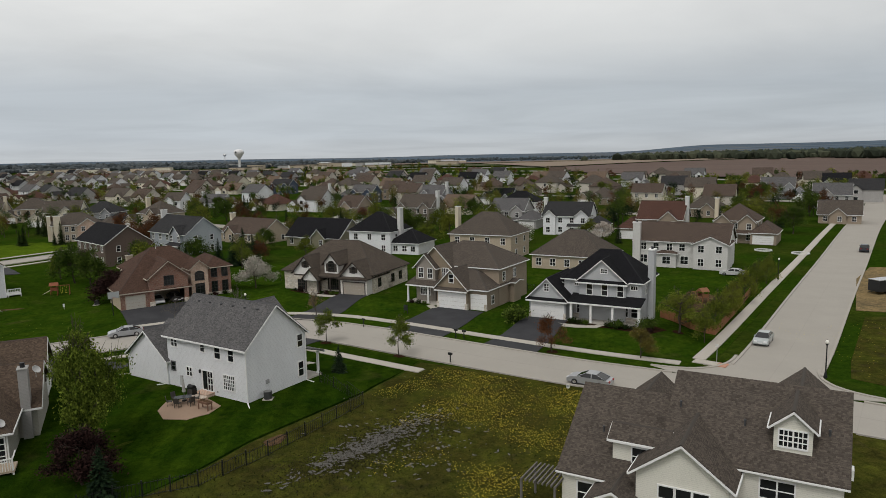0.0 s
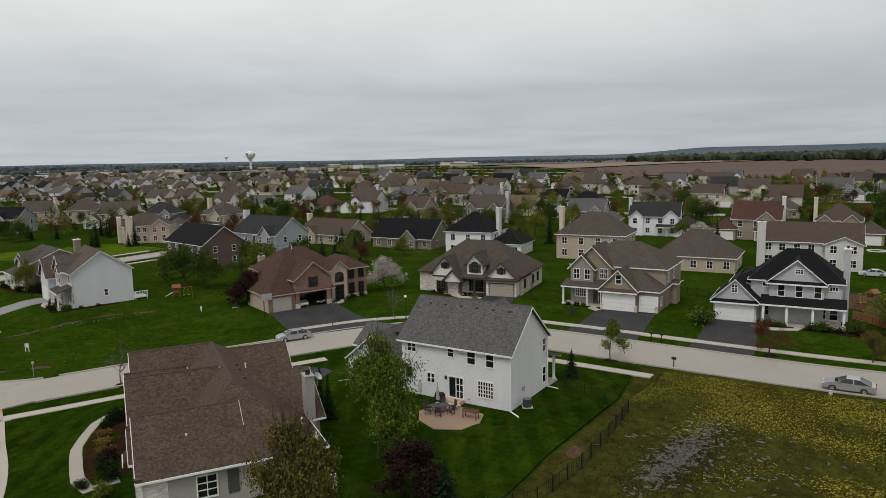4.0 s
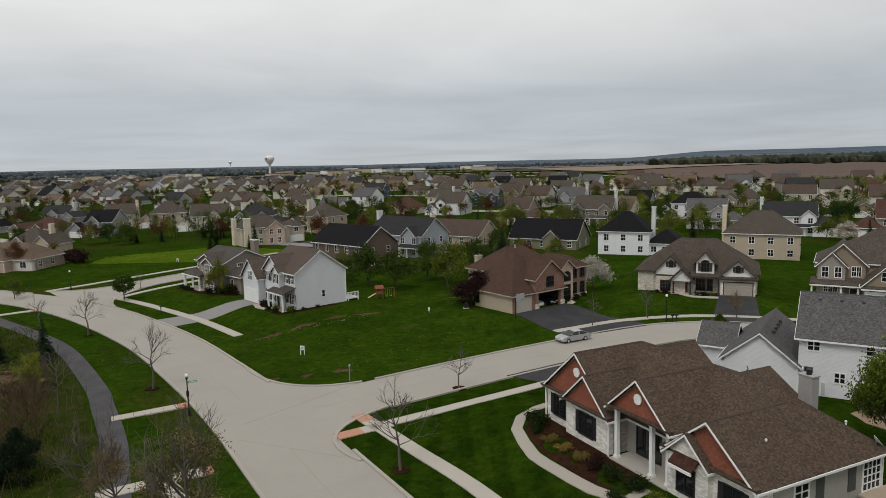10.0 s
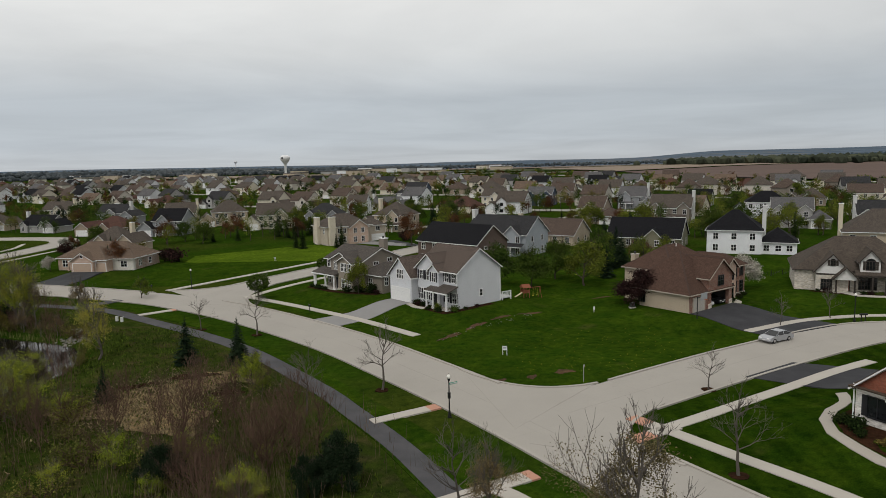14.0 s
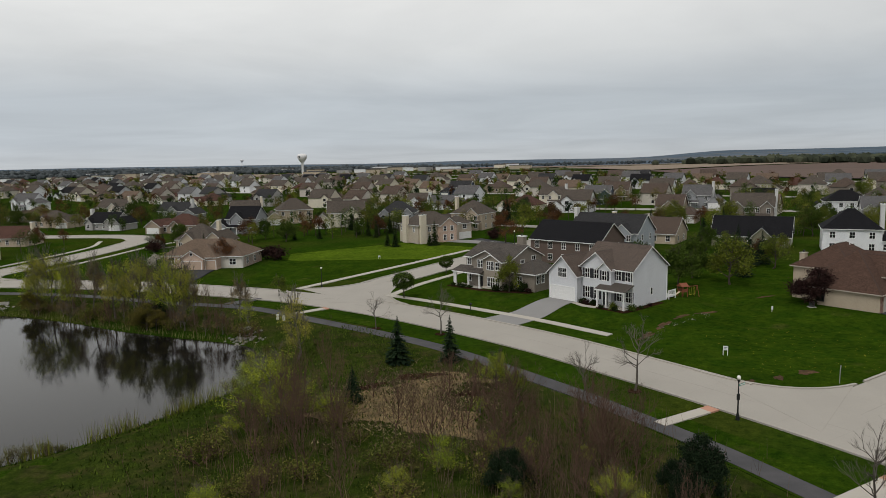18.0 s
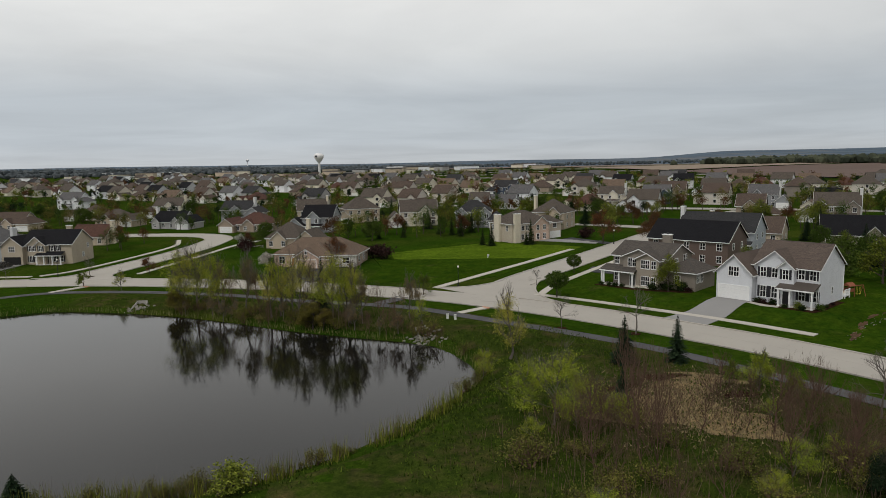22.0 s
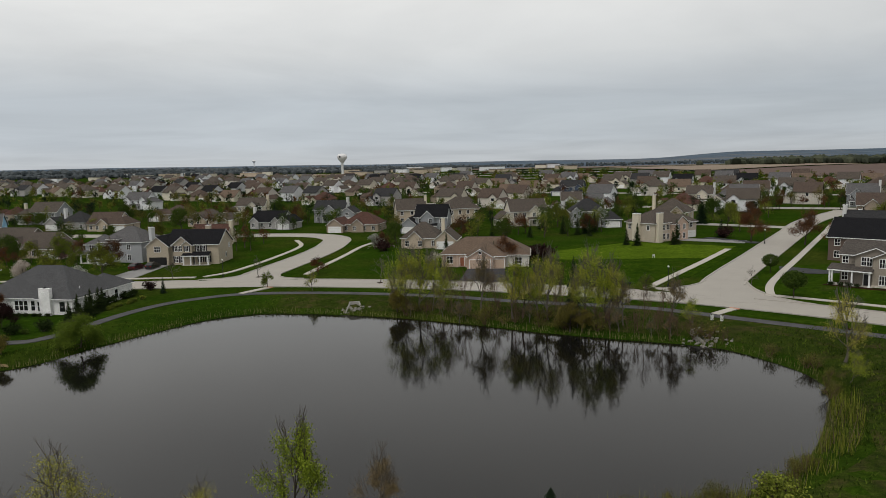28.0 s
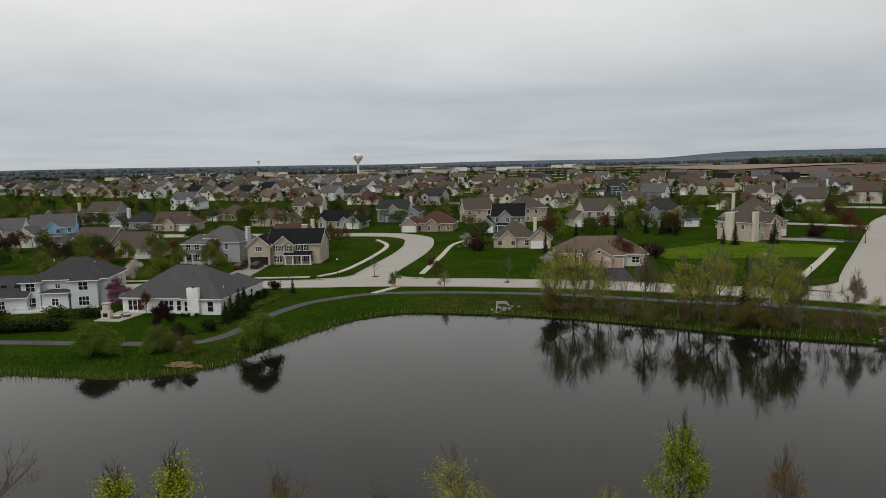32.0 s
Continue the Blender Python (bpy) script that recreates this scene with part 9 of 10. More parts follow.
def blob(cx, cy, rx, ry, a, seed, n=26, rough=0.35):
    r = random.Random(seed)
    ph = [r.uniform(0, 6.28) for _ in range(4)]
    out = []
    for i in range(n):
        t = 2 * math.pi * i / n
        k = 1 + rough * (0.5 * math.sin(3 * t + ph[0]) + 0.35 * math.sin(5 * t + ph[1]) + 0.3 * math.sin(8 * t + ph[2]))
        x, y = rx * k * math.cos(t), ry * k * math.sin(t)
        out.append((cx + x * math.cos(a) - y * math.sin(a), cy + x * math.sin(a) + y * math.cos(a)))
    return out


# the wet vacant lot
PUDDLE = plain((0.085, 0.079, 0.070), 0.55)


def puddles(n, seed):
    """Shallow water between the weeds: many small ragged films."""
    r = np.random.default_rng(seed)
    V, F = [], []
    for i in range(n):
        t = r.normal(0, 1)
        x, y = (-6.8 + 2.6 * t + r.normal(0, 0.75), 57.6 + 3.0 * t + r.normal(0, 0.8)) if r.uniform() < 0.8 else (r.normal(-4, 3.4), r.normal(57.5, 3.6))
        s, a, m, k = 0.06 + 0.20 * r.uniform() ** 2.2, r.uniform(0, 6.28), 7, len(V)
        z = gz(x, y) + 0.045 + 0.00004 * i
        for j in range(m):
            q = s * r.uniform(0.5, 1.3)
            c, d = q * 1.5 * math.cos(j * 6.283 / m), q * 0.7 * math.sin(j * 6.283 / m)
            V.append((x + c * math.cos(a) - d * math.sin(a), y + c * math.sin(a) + d * math.cos(a), z))
        F.append(tuple(range(k, k + m)))
    return tagged(part("puddles", mesh_of("puddles", V, F), PUDDLE, None), "small grey films of standing water among the weeds", "puddles", kind="stuff")


puddles(1150, 31)
tagged(patch("bare_soil", blob(-15.2, 58.2, 1.3, 0.6, radians(58), 3, rough=0.15), 0.052, ground_mat("soil")), "strip of bare brown soil under the fence", "soil", kind="structure")
tagged(patch("bare_soil", [(63, 103), (68, 101), (92, 124), (96, 138), (88, 140), (78, 128)], 0.05, ground_mat("straw")), "bare sandy building plot", "soil", kind="structure")
tagged(patch("meadow", [(44, 72), (47.5, 78), (62, 99), (72, 98), (100, 80), (80, 52), (52, 62)], 0.03, ground_mat("lot"), z0=-0.3, cell=2.5), "rough green plot with dandelions", "lawn", kind="structure")
for i, (x, y, rx, ry, a) in enumerate(((-76.6, 88.6, 1.2, 0.7, 0.3), (-80.6, 87.0, 0.8, 0.5, 1.0), (-63.0, 127.4, 1.6, 0.7, 0.2), (-84.2, 86.2, 0.7, 0.4, 0.5))):
    tagged(patch("bare_soil", blob(x, y, rx, ry, a, 40 + i), 0.05, ground_mat("soil")), "scuffed bare earth in the grass", "soil", kind="structure")

for i, (x, y, rx, ry, a) in enumerate(((-89.6, 106.6, 2.4, 0.5, 0.9), (-85.6, 111.4, 2.4, 0.4, 0.85), (-81.4, 115.8, 1.9, 0.3, 0.7), (-76.4, 118.6, 2.0, 0.3, 0.4))):
    tagged(patch("bare_soil", blob(x, y, rx, ry, a, 140 + i, rough=0.5), 0.06, ground_mat("soil"), cell=1.5), "strip of stony bare earth along the lot line", "soil", kind="structure")

# ---- wild ground by the pond ----
ROUGH, STRAW = ground_mat("rough"), ground_mat("straw")


def lowland(x, y):
    return flat(x, y) + 0.0


def wild(pts, material, label, z):
    bm = bmesh.new()
    bm.faces.new([bm.verts.new((x, y, 0)) for x, y in pts])
    for axis in (0, 1):
        lo, hi = min(p[axis] for p in pts), max(p[axis] for p in pts)
        c = math.ceil(lo / 2.5) * 2.5
        while c < hi:
            bmesh.ops.bisect_plane(bm, geom=bm.verts[:] + bm.edges[:] + bm.faces[:], plane_co=(c, c, 0), plane_no=((1, 0, 0), (0, 1, 0))[axis])
            c += 2.5
    co = np.array([v.co[:2] for v in bm.verts])
    zz = land(co[:, 0].copy(), co[:, 1].copy()) + z
    for v, h in zip(bm.verts, zz):
        v.co.z = h
    return tagged(part("meadow", bm, material, None), label, "meadow", kind="structure")


wild([(-93.5, 60), (-97.5, 70), (-107, 86.5), (-119.5, 105), (-129, 117), (-140, 126.5), (-151, 137), (-160, 143.2), (-190, 152.6), (-219, 161.4), (-219, 147.5), (-209, 145.5), (-198, 142.2), (-185, 136.6), (-171, 128.4), (-159.6, 122.9), (-150.8, 119.4), (-145, 115.6), (-141.5, 109), (-139.6, 102), (-141, 94), (-150, 76), (-165, 66), (-190, 60), (-300, 58), (-300, 40), (-70, 40), (-80, 44)], ROUGH, "rough tussocky meadow round the pond", 0.03)
for i, (x, y, rx, ry, a) in enumerate(((-122.2, 84.8, 7.0, 4.6, 0.9), (-118.6, 77.0, 4.6, 3.6, -0.5), (-127.0, 80.6, 4.4, 2.6, 0.4), (-117.0, 91.0, 4.6, 1.6, -0.4), (-240.4, 117.4, 1.6, 0.7, 0.9), (-251.0, 112.8, 2.2, 0.7, 0.1))):
    wild(blob(x, y, rx, ry, a, 60 + i, 30, 0.4), STRAW, "patch of dead straw-coloured grass", 0.07 + 0.004 * i)
for i, (x, y, rx, ry, a) in enumerate(((-121.0, 91.6, 3.0, 1.1, 0.2), (-115.0, 85.0, 1.9, 1.0, 0.1), (-126.6, 88.4, 2.2, 0.8, 0.5))):
    wild(blob(x, y, rx, ry, a, 80 + i, 24, 0.3), ground_mat("mulch"), "heap of dark cut brush", 0.11 + 0.004 * i)


def tufts(n, pick, h, w, material, label, seed, lean=0.35):
    """Grass or reed blades as thin upright leaves."""
    r = np.random.default_rng(seed)
    P = np.array([pick(r) for _ in range(n)])
    z = land(P[:, 0].copy(), P[:, 1].copy())
    H_ = h * r.uniform(0.5, 1.3, n)
    a = r.uniform(0, 2 * math.pi, n)
    side = np.stack([np.cos(a), np.sin(a), 0 * a], 1) * (w * r.uniform(0.6, 1.4, n))[:, None]
    tip = np.stack([r.normal(0, lean, n) * H_, r.normal(0, lean, n) * H_, H_], 1)
    b = np.c_[P, z]
    v = np.stack([b - side, b + side, b + tip], 1).reshape(-1, 3)
    f = (np.arange(n)[:, None] * 3 + np.arange(3)).tolist()
    me = bpy.data.meshes.new("grass")
    me.from_pydata(v.tolist(), [], f)
    me.materials.append(material)
    return tagged(new("grass", me), label, "grass", kind="stuff")


GRASSM = leafage((0.022, 0.046, 0.005), (0.080, 0.120, 0.016))
STRAWM = leafage((0.13, 0.10, 0.055), (0.34, 0.275, 0.16))
REEDM = leafage((0.16, 0.15, 0.05), (0.32, 0.28, 0.13))
TWIGM = leafage((0.085, 0.060, 0.044), (0.190, 0.140, 0.100))


def near_shore(r, lo=0.1, hi=3.0):
    while True:
        i = r.integers(0, len(SHORE))
        p, q = SHORE[i], SHORE[(i + 1) % len(SHORE)]
        t = r.uniform()
        d = q - p
        n = np.array((d[1], -d[0])) / (np.linalg.norm(d) + 1e-9)
        c = p + d * t
        k = r.uniform(lo, hi)
        for s in (1, -1):
            e = c + n * k * s
            if pond_gap(np.array([e[0]]), np.array([e[1]]))[0] > 0:
                return e
        continue


def in_meadow(r):
    while True:
        x, y = r.uniform(-150, -92), r.uniform(50, 118)
        if x < -94 - (y - 62) * 0.62 - 1.8 and pond_gap(np.array([x]), np.array([y]))[0] > 0.8:
            return x, y


tufts(14000, in_meadow, 0.34, 0.075, GRASSM, "long rough grass in the wild meadow", 1)
tufts(6500, lambda r: (r.normal(-122, 4.2), r.normal(82.5, 4.5)), 0.26, 0.085, STRAWM, "dead pale grass among the brush", 2, 1.1)
tufts(9000, lambda r: near_shore(r, 0.2, 7), 0.34, 0.07, GRASSM, "rank grass along the pond bank", 3)
tufts(3600, lambda r: near_shore(r, 0.0, 0.9), 1.0, 0.03, REEDM, "pale dead reeds at the water's edge", 4, 0.15)
tufts(1900, lambda r: (r.normal(-109, 5.5), r.normal(65, 7)), 2.3, 0.022, TWIGM, "dense thicket of thin red-brown stems", 5, 0.16)
tufts(700, lambda r: (r.normal(-133, 5), r.normal(70, 6)), 2.1, 0.022, TWIGM, "thin bare stems of saplings", 6, 0.16)
tufts(900, lambda r: (r.normal(-120, 5), r.normal(91, 2.5)), 0.5, 0.03, TWIGM, "heaped dry twigs", 7, 1.4)


def south_shore(r):
    while True:
        x, y = near_shore(r, 0.2, 3.5)
        if y < 92 and -232 < x < -144 and noise.noise((x * 0.25, y * 0.25, 7.0)) > -0.12 + 0.3 * (r.uniform() - 0.5):
            return x, y


SHOOTM = leafage((0.075, 0.105, 0.012), (0.190, 0.220, 0.035))
tufts(2600, south_shore, 1.9, 0.030, SHOOTM, "yellow-green willow shoots on the near bank", 8, 0.14)
tufts(900, south_shore, 2.3, 0.020, TWIGM, "bare stems among the shoots on the bank", 9, 0.16)


def in_lot(r):
    while True:
        x, y = r.uniform(-22, 24), r.uniform(40, 79)
        if (x + 8.4) * 0.815 + (69.8 - y) * 0.58 > 0.8 and y < 78.5 - 0.62 * x and y > 36:
            return x, y


YEL = plain((0.58, 0.46, 0.03), 0.8)


def dandelions(n, pick, seed):
    r = np.random.default_rng(seed)
    P = np.array([pick(r) for _ in range(n)])
    z = land(P[:, 0].copy(), P[:, 1].copy()) + 0.10
    c = np.c_[P, z]
    s = r.uniform(0.03, 0.062, n)[:, None]
    v = np.stack([c + s * (1, 0, 0.3), c + s * (0, 1, 0.1), c - s * (1, 0, -0.2), c - s * (0, 1, -0.5)], 1).reshape(-1, 3)
    me = bpy.data.meshes.new("dandelions")
    me.from_pydata(v.tolist(), [], (np.arange(n)[:, None] * 4 + np.arange(4)).tolist())
    me.materials.append(YEL)
    return tagged(new("dandelions", me), "yellow dandelions scattered over the vacant lot", "flowers", kind="stuff")


def flowery(r):
    while True:
        x, y = in_lot(r)
        d = noise.noise((x * 0.16, y * 0.16, 3.0)) + 0.035 * (x - 2) + 0.022 * (y - 62)
        if d > -0.22 + 0.75 * r.uniform():
            return x, y


dandelions(22000, flowery, 1)
dandelions(1300, lambda r: (r.uniform(46, 76), r.uniform(62, 96)), 2)
dandelions(500, lambda r: (r.uniform(-82, -60), r.uniform(88, 108)), 3)
tufts(7000, in_lot, 0.16, 0.07, leafage((0.018, 0.030, 0.006), (0.070, 0.080, 0.020)), "weeds and clover of the vacant lot", 8)
tufts(9000, lambda r: (lambda t: (-6.6 + 3.2 * t + r.normal(0, 1.9), 57.2 + 3.2 * t + r.normal(0, 1.9)))(r.normal(0, 1)), 0.13, 0.05, leafage((0.03, 0.026, 0.014), (0.075, 0.062, 0.035)), "drowned brown weeds round the standing water", 9)

# bare brush of the wild ground
r5 = random.Random(17)
for i in range(34):
    x, y = r5.gauss(-108, 6.0), r5.gauss(68, 8.0)
    if x < -95.5 - (y - 62) * 0.62:
        tree("thicket", x, y, r5.uniform(3.4, 6.0), "", None, r5.uniform(1.2, 1.9))
for i in range(40):
    x, y = r5.uniform(-140, -106), r5.uniform(56, 84)
    if x < -97 - (y - 62) * 0.62 and pond_gap(np.array([x]), np.array([y]))[0] > 0.6 and math.hypot(x + 121, y - 82) > 7:
        tree("reedshrub" if i % 3 else "wispy", x, y, r5.uniform(1.6, 3.4), "", None, r5.uniform(1.1, 1.6), z=flat(x, y))
for i in range(7):
    x, y = r5.gauss(-133, 4.0), r5.gauss(70, 5)
    tree("thicket", x, y, r5.uniform(3.6, 6.2), "", None, r5.uniform(0.9, 1.4), z=flat(x, y))
for x, y, h in ((-118.6, 75.0, 5.2), (-121.4, 72.0, 5.6), (-116.8, 70.6, 4.6), (-126.8, 69.4, 6.2), (-112.0, 88.4, 2.6), (-110.4, 85.2, 3.0)):
    tree("thicket", x, y, h, "", None, 0.9)
placed, seed = 0, 100
while placed < 52:
    seed += 1
    e = near_shore(np.random.default_rng(seed), 0.1, 1.5)
    if e[1] < 112 and e[0] > -186:
        if noise.noise((e[0] * 0.22, e[1] * 0.22, 0.0)) < -0.02:
            continue
        placed += 1
        tree("reedshrub", e[0], e[1], r5.uniform(0.8, 2.8), "loose yellow-green willow scrub on the pond bank", None, r5.uniform(0.45, 0.85), z=flat(*e))

# ---- street furniture, cars and garden things ----
IRON = plain((0.016, 0.018, 0.017), 0.45, 0.3)
CHROME = plain((0.55, 0.55, 0.56), 0.25, 0.8)
RUBBER = plain((0.02, 0.02, 0.021), 0.8)


@functools.lru_cache(maxsize=None)
def carpaint(c):
    k = Nodes("car_paint")
    f = k.noise(k.co(), 4.0, 3)
    k.b.inputs["Coat Weight"].default_value = 0.6
    k.b.inputs["Coat Roughness"].default_value = 0.08
    return k.done(k.mix(f, scaled(c, 0.95), scaled(c, 1.03)), 0.35, 0.35)


def sweep(profile, ys, inset):
    """A car shell: side profile points (x, z) carried across the width, drawn in by inset at each station."""
    vs, fs = [], []
    n = len(profile)
    for y, k, dz in zip(ys, inset, (0, 0.02, 0.02, 0)):
        for x, z in profile:
            vs.append((x * k, y, z - dz * (z > 0.7) * 2))
    for j in range(len(ys) - 1):
        for i in range(n):
            fs.append((j * n + i, j * n + (i + 1) % n, (j + 1) * n + (i + 1) % n, (j + 1) * n + i))
    fs.append(tuple(range(n)))
    fs.append(tuple(range((len(ys) - 1) * n, len(ys) * n))[::-1])
    return vs, fs


def car(at, angle, colour, label, kind="sedan", z=None):
    e = new("car")
    x, y = at
    e.matrix_world = pose(x, y, (gz(x, y) if z is None else z) + 0.04, 0, 0, angle)
    paint = carpaint(colour)
    L, W_, = (4.8, 1.82) if kind != "suv" else (4.9, 1.95)
    up = 0.0 if kind != "suv" else 0.25
    body = [(-2.38, 0.32), (-2.42, 0.55), (-2.36, 0.86 + up), (-1.75, 0.96 + up), (1.0, 0.96 + up), (1.9, 0.86 + up * 0.9), (2.32, 0.70 + up * 0.8), (2.40, 0.45), (2.34, 0.28), (1.85, 0.26), (1.72, 0.55), (1.45, 0.66), (1.18, 0.55), (1.05, 0.24), (-1.0, 0.24), (-1.13, 0.55), (-1.40, 0.66), (-1.67, 0.55), (-1.80, 0.26)]
    w = W_ / 2
    bm = bmesh.new()
    vs, fs = sweep(body, (-w, -w * 0.9, w * 0.9, w), (0.97, 1.0, 1.0, 0.97))
    me = mesh_of("body", vs, fs)
    bm.from_mesh(me)
    bmesh.ops.triangulate(bm, faces=[f for f in bm.faces if len(f.verts) > 4])
    part("body", bm, paint, e)
    roof_z = 1.38 + up * 1.4
    back = -1.95 if kind == "suv" else -1.55
    cabin = [(back - 0.45, 0.93 + up), (back + 0.55, roof_z - 0.05), (-0.2, roof_z), (0.25, roof_z - 0.03), (1.25, 0.93 + up)]
    vs, fs = [], []
    for y, k in ((-w * 0.93, 0), (-w * 0.76, 1), (w * 0.76, 1), (w * 0.93, 0)):
        pass
    prof = cabin
    for s in (-1, 1):
        for xx, zz in prof:
            vs.append((xx, s * (w * 0.92 if zz < 1.0 + up else w * 0.72), zz))
    n = len(prof)
    fs = [(i, (i + 1) % n, n + (i + 1) % n, n + i) for i in range(n)] + [tuple(range(n))[::-1], tuple(range(n, 2 * n))]
    part("cabin_glass", mesh_of("cabin_glass", vs, fs), glass(), e)
    part("roof", box(bmesh.new(), back + 0.55, 0.24, -w * 0.73, w * 0.73, roof_z - 0.05, roof_z + 0.03, 0.03), paint, e)
    for x0, x1 in ((back - 0.45, back + 0.52), (-0.48, -0.45), (1.18, 0.22)):
        for s in (-1, 1):
            part("pillar", board(bmesh.new(), (x0, s * w * 0.925, 0.93 + up), (x1, s * w * 0.735, roof_z - 0.02), (0.07, 0, 0), (0, s * 0.02, 0.02)), paint, e)
    for xx in (-1.40, 1.45):
        for s in (-1, 1):
            wl = part("wheel", cached("wheel_hub", lambda: bm_mesh("wheel", cone(bmesh.new(), 0.32, 0.32, 0.20, 0, 0, -0.1, 18), RUBBER)), None, e, at=pose(xx, s * (w - 0.10), 0.32, 90, 0, 0))
            part("rim", cached("wheel_rim", lambda: bm_mesh("rim", cone(bmesh.new(), 0.20, 0.20, 0.23, 0, 0, -0.115, 12), CHROME)), None, wl)
    for s in (-1, 1):
        part("headlight", box(bmesh.new(), 2.16, 2.38, s * w * 0.62 - 0.2, s * w * 0.62 + 0.2, 0.56 + up * .6, 0.72 + up * .6, 0.03), plain((0.7, 0.7, 0.7), 0.15), e)
        part("tail_light", box(bmesh.new(), -2.44, -2.30, s * w * 0.68 - 0.18, s * w * 0.68 + 0.18, 0.66 + up * .6, 0.84 + up * .6, 0.02), plain((0.28, 0.015, 0.012), 0.2), e)
        part("mirror", box(bmesh.new(), 0.72, 0.88, s * (w + 0.02) - 0.08, s * (w + 0.02) + 0.08, 0.92 + up, 1.06 + up, 0.03), paint, e)
    part("number_plate", box(bmesh.new(), 2.36, 2.415, -0.24, 0.24, 0.40, 0.52), plain((0.6, 0.6, 0.6)), e)
    return tagged(e, label, "car")


car((15.6, 71.9), -33 + 180, (0.34, 0.35, 0.37), "silver sedan parked at the kerb by the vacant lot")
car((-46.8, 98.6), 180 + 27, (0.36, 0.37, 0.39), "silver coupe parked along the curving street")
car((41.2, 86.6), 236, (0.40, 0.43, 0.43), "pale silver sedan parked on the straight street")
car((99.6, 161.0), 57, (0.025, 0.028, 0.035), "dark pickup-sized car parked far up the street", "suv")
car((57.2, 134.2), 150, (0.62, 0.62, 0.62), "white car on a neighbour's drive")
car((-266.4, 196.6), 80, (0.06, 0.012, 0.012), "dark red car on the beige house's drive", "suv"), car((-262.6, 197.6), 84, (0.018, 0.018, 0.02), "black car before the open garage", "suv")
car((-279.0, 204.6), -10, (0.6, 0.6, 0.6), "white pickup parked between the grey houses", "suv")
for u, c, lab in ((6.2, (0.62, 0.62, 0.63), "white car inside the open brick garage"), (9.4, (0.02, 0.021, 0.025), "dark car inside the open brick garage")):
    car(spot(H["brick"], u, 2.6), 36 - 90, c, lab, z=H["brick"].e.location.z + 0.03)
tr = new("trailer")
tr.matrix_world = pose(75.0, 115.0, gz(75, 115), 0, 0, 20)
part("box", box(bmesh.new(), -2.6, 2.6, -1.1, 1.1, 0.55, 2.5, 0.06), plain((0.02, 0.021, 0.022), 0.4), tr)
part("trim", box(bmesh.new(), -2.62, 2.62, -1.12, 1.12, 2.46, 2.56), CHROME, tr)
for xx in (-0.45, 0.45):
    for s in (-1, 1):
        part("wheel", cone(bmesh.new(), 0.34, 0.34, 0.2, 0, 0, -0.1, 14), RUBBER, tr, at=pose(xx, s * 1.12, 0.34, 90, 0, 0))
part("drawbar", box(bmesh.new(), -4.0, -2.6, -0.06, 0.06, 0.5, 0.6), IRON, tr)
tagged(tr, "black enclosed cargo trailer on bare ground", "trailer")


def street_lamp(x, y, h=4.2, sign=False, first=[]):
    m = pose(x, y, gz(x, y), 0, 0, 30)
    if first and not sign:
        return copy_thing(first[0], m)
    e = new("street_lamp")
    e.matrix_world = m
    part("base", cone(cone(bmesh.new(), 0.20, 0.17, 0.35, 0, 0, 0, 12), 0.15, 0.09, 0.35, 0, 0, 0.35, 12), IRON, e)
    part("pole", cone(bmesh.new(), 0.075, 0.055, h - 1.2, 0, 0, 0.6, 10), IRON, e)
    part("collar", cone(cone(bmesh.new(), 0.06, 0.15, 0.22, 0, 0, h - 0.62, 10), 0.15, 0.12, 0.06, 0, 0, h - 0.4, 10), IRON, e)
    bm = bmesh.new()
    bmesh.ops.create_uvsphere(bm, u_segments=14, v_segments=10, radius=0.19)
    for v in bm.verts:
        v.co.z *= 1.35 if v.co.z > 0 else 1.0
    part("globe", bm, plain((0.78, 0.76, 0.70), 0.3), e, "frosted acorn globe", at=pose(0, 0, h - 0.2))
    part("finial", cone(bmesh.new(), 0.035, 0.005, 0.14, 0, 0, h + 0.04, 8), IRON, e)
    tagged(e, "black iron street lamp with a frosted acorn globe", "street lamp", "street lamps")
    if sign:
        b = part("street_sign", box(bmesh.new(), 0.06, 0.95, -0.012, 0.012, h - 1.0, h - 0.80), plain((0.10, 0.30, 0.22), 0.4), e, "green street-name blade")
        part("lettering_bar", box(bmesh.new(), 0.16, 0.86, -0.016, 0.016, h - 0.945, h - 0.865), plain((0.7, 0.7, 0.7)), b)
        part("notice_box", box(bmesh.new(), -0.13, 0.13, -0.1, 0.1, h - 2.35, h - 1.75, 0.02), IRON, e)
    else:
        first.append(e)
    return e


street_lamp(-90.3, 75.4, 4.3, True)
for x, y in ((-31.4, 106.9), (41.4, 72.4), (-142.6, 152.8), (-239.4, 181.6), (63.5, 128.6), (-96.5, 209.5), (-14.6, 176.0)):
    street_lamp(x, y)


def mailbox(x, y, a, first=[]):
    m = pose(x, y, gz(x, y), 0, 0, a)
    if first:
        return copy_thing(first[0], m)
    e = new("mailbox")
    e.matrix_world = m
    part("post", box(bmesh.new(), -0.05, 0.05, -0.05, 0.05, 0, 1.05), IRON, e)
    bm = bmesh.new()
    bmesh.ops.create_cone(bm, cap_ends=True, segments=14, radius1=0.12, radius2=0.12, depth=0.5, matrix=Matrix.Translation((0, 0, 1.22)) @ Matrix.Rotation(radians(90), 4, "X"))
    part("box", box(bm, -0.12, 0.12, -0.25, 0.25, 1.05, 1.22), IRON, e)
    part("flag", box(bmesh.new(), 0.12, 0.14, 0.05, 0.22, 1.2, 1.28), plain((0.3, 0.02, 0.02)), e)
    first.append(e)
    return tagged(e, "black kerbside mailbox on a square post", "mailbox", "mailboxes")


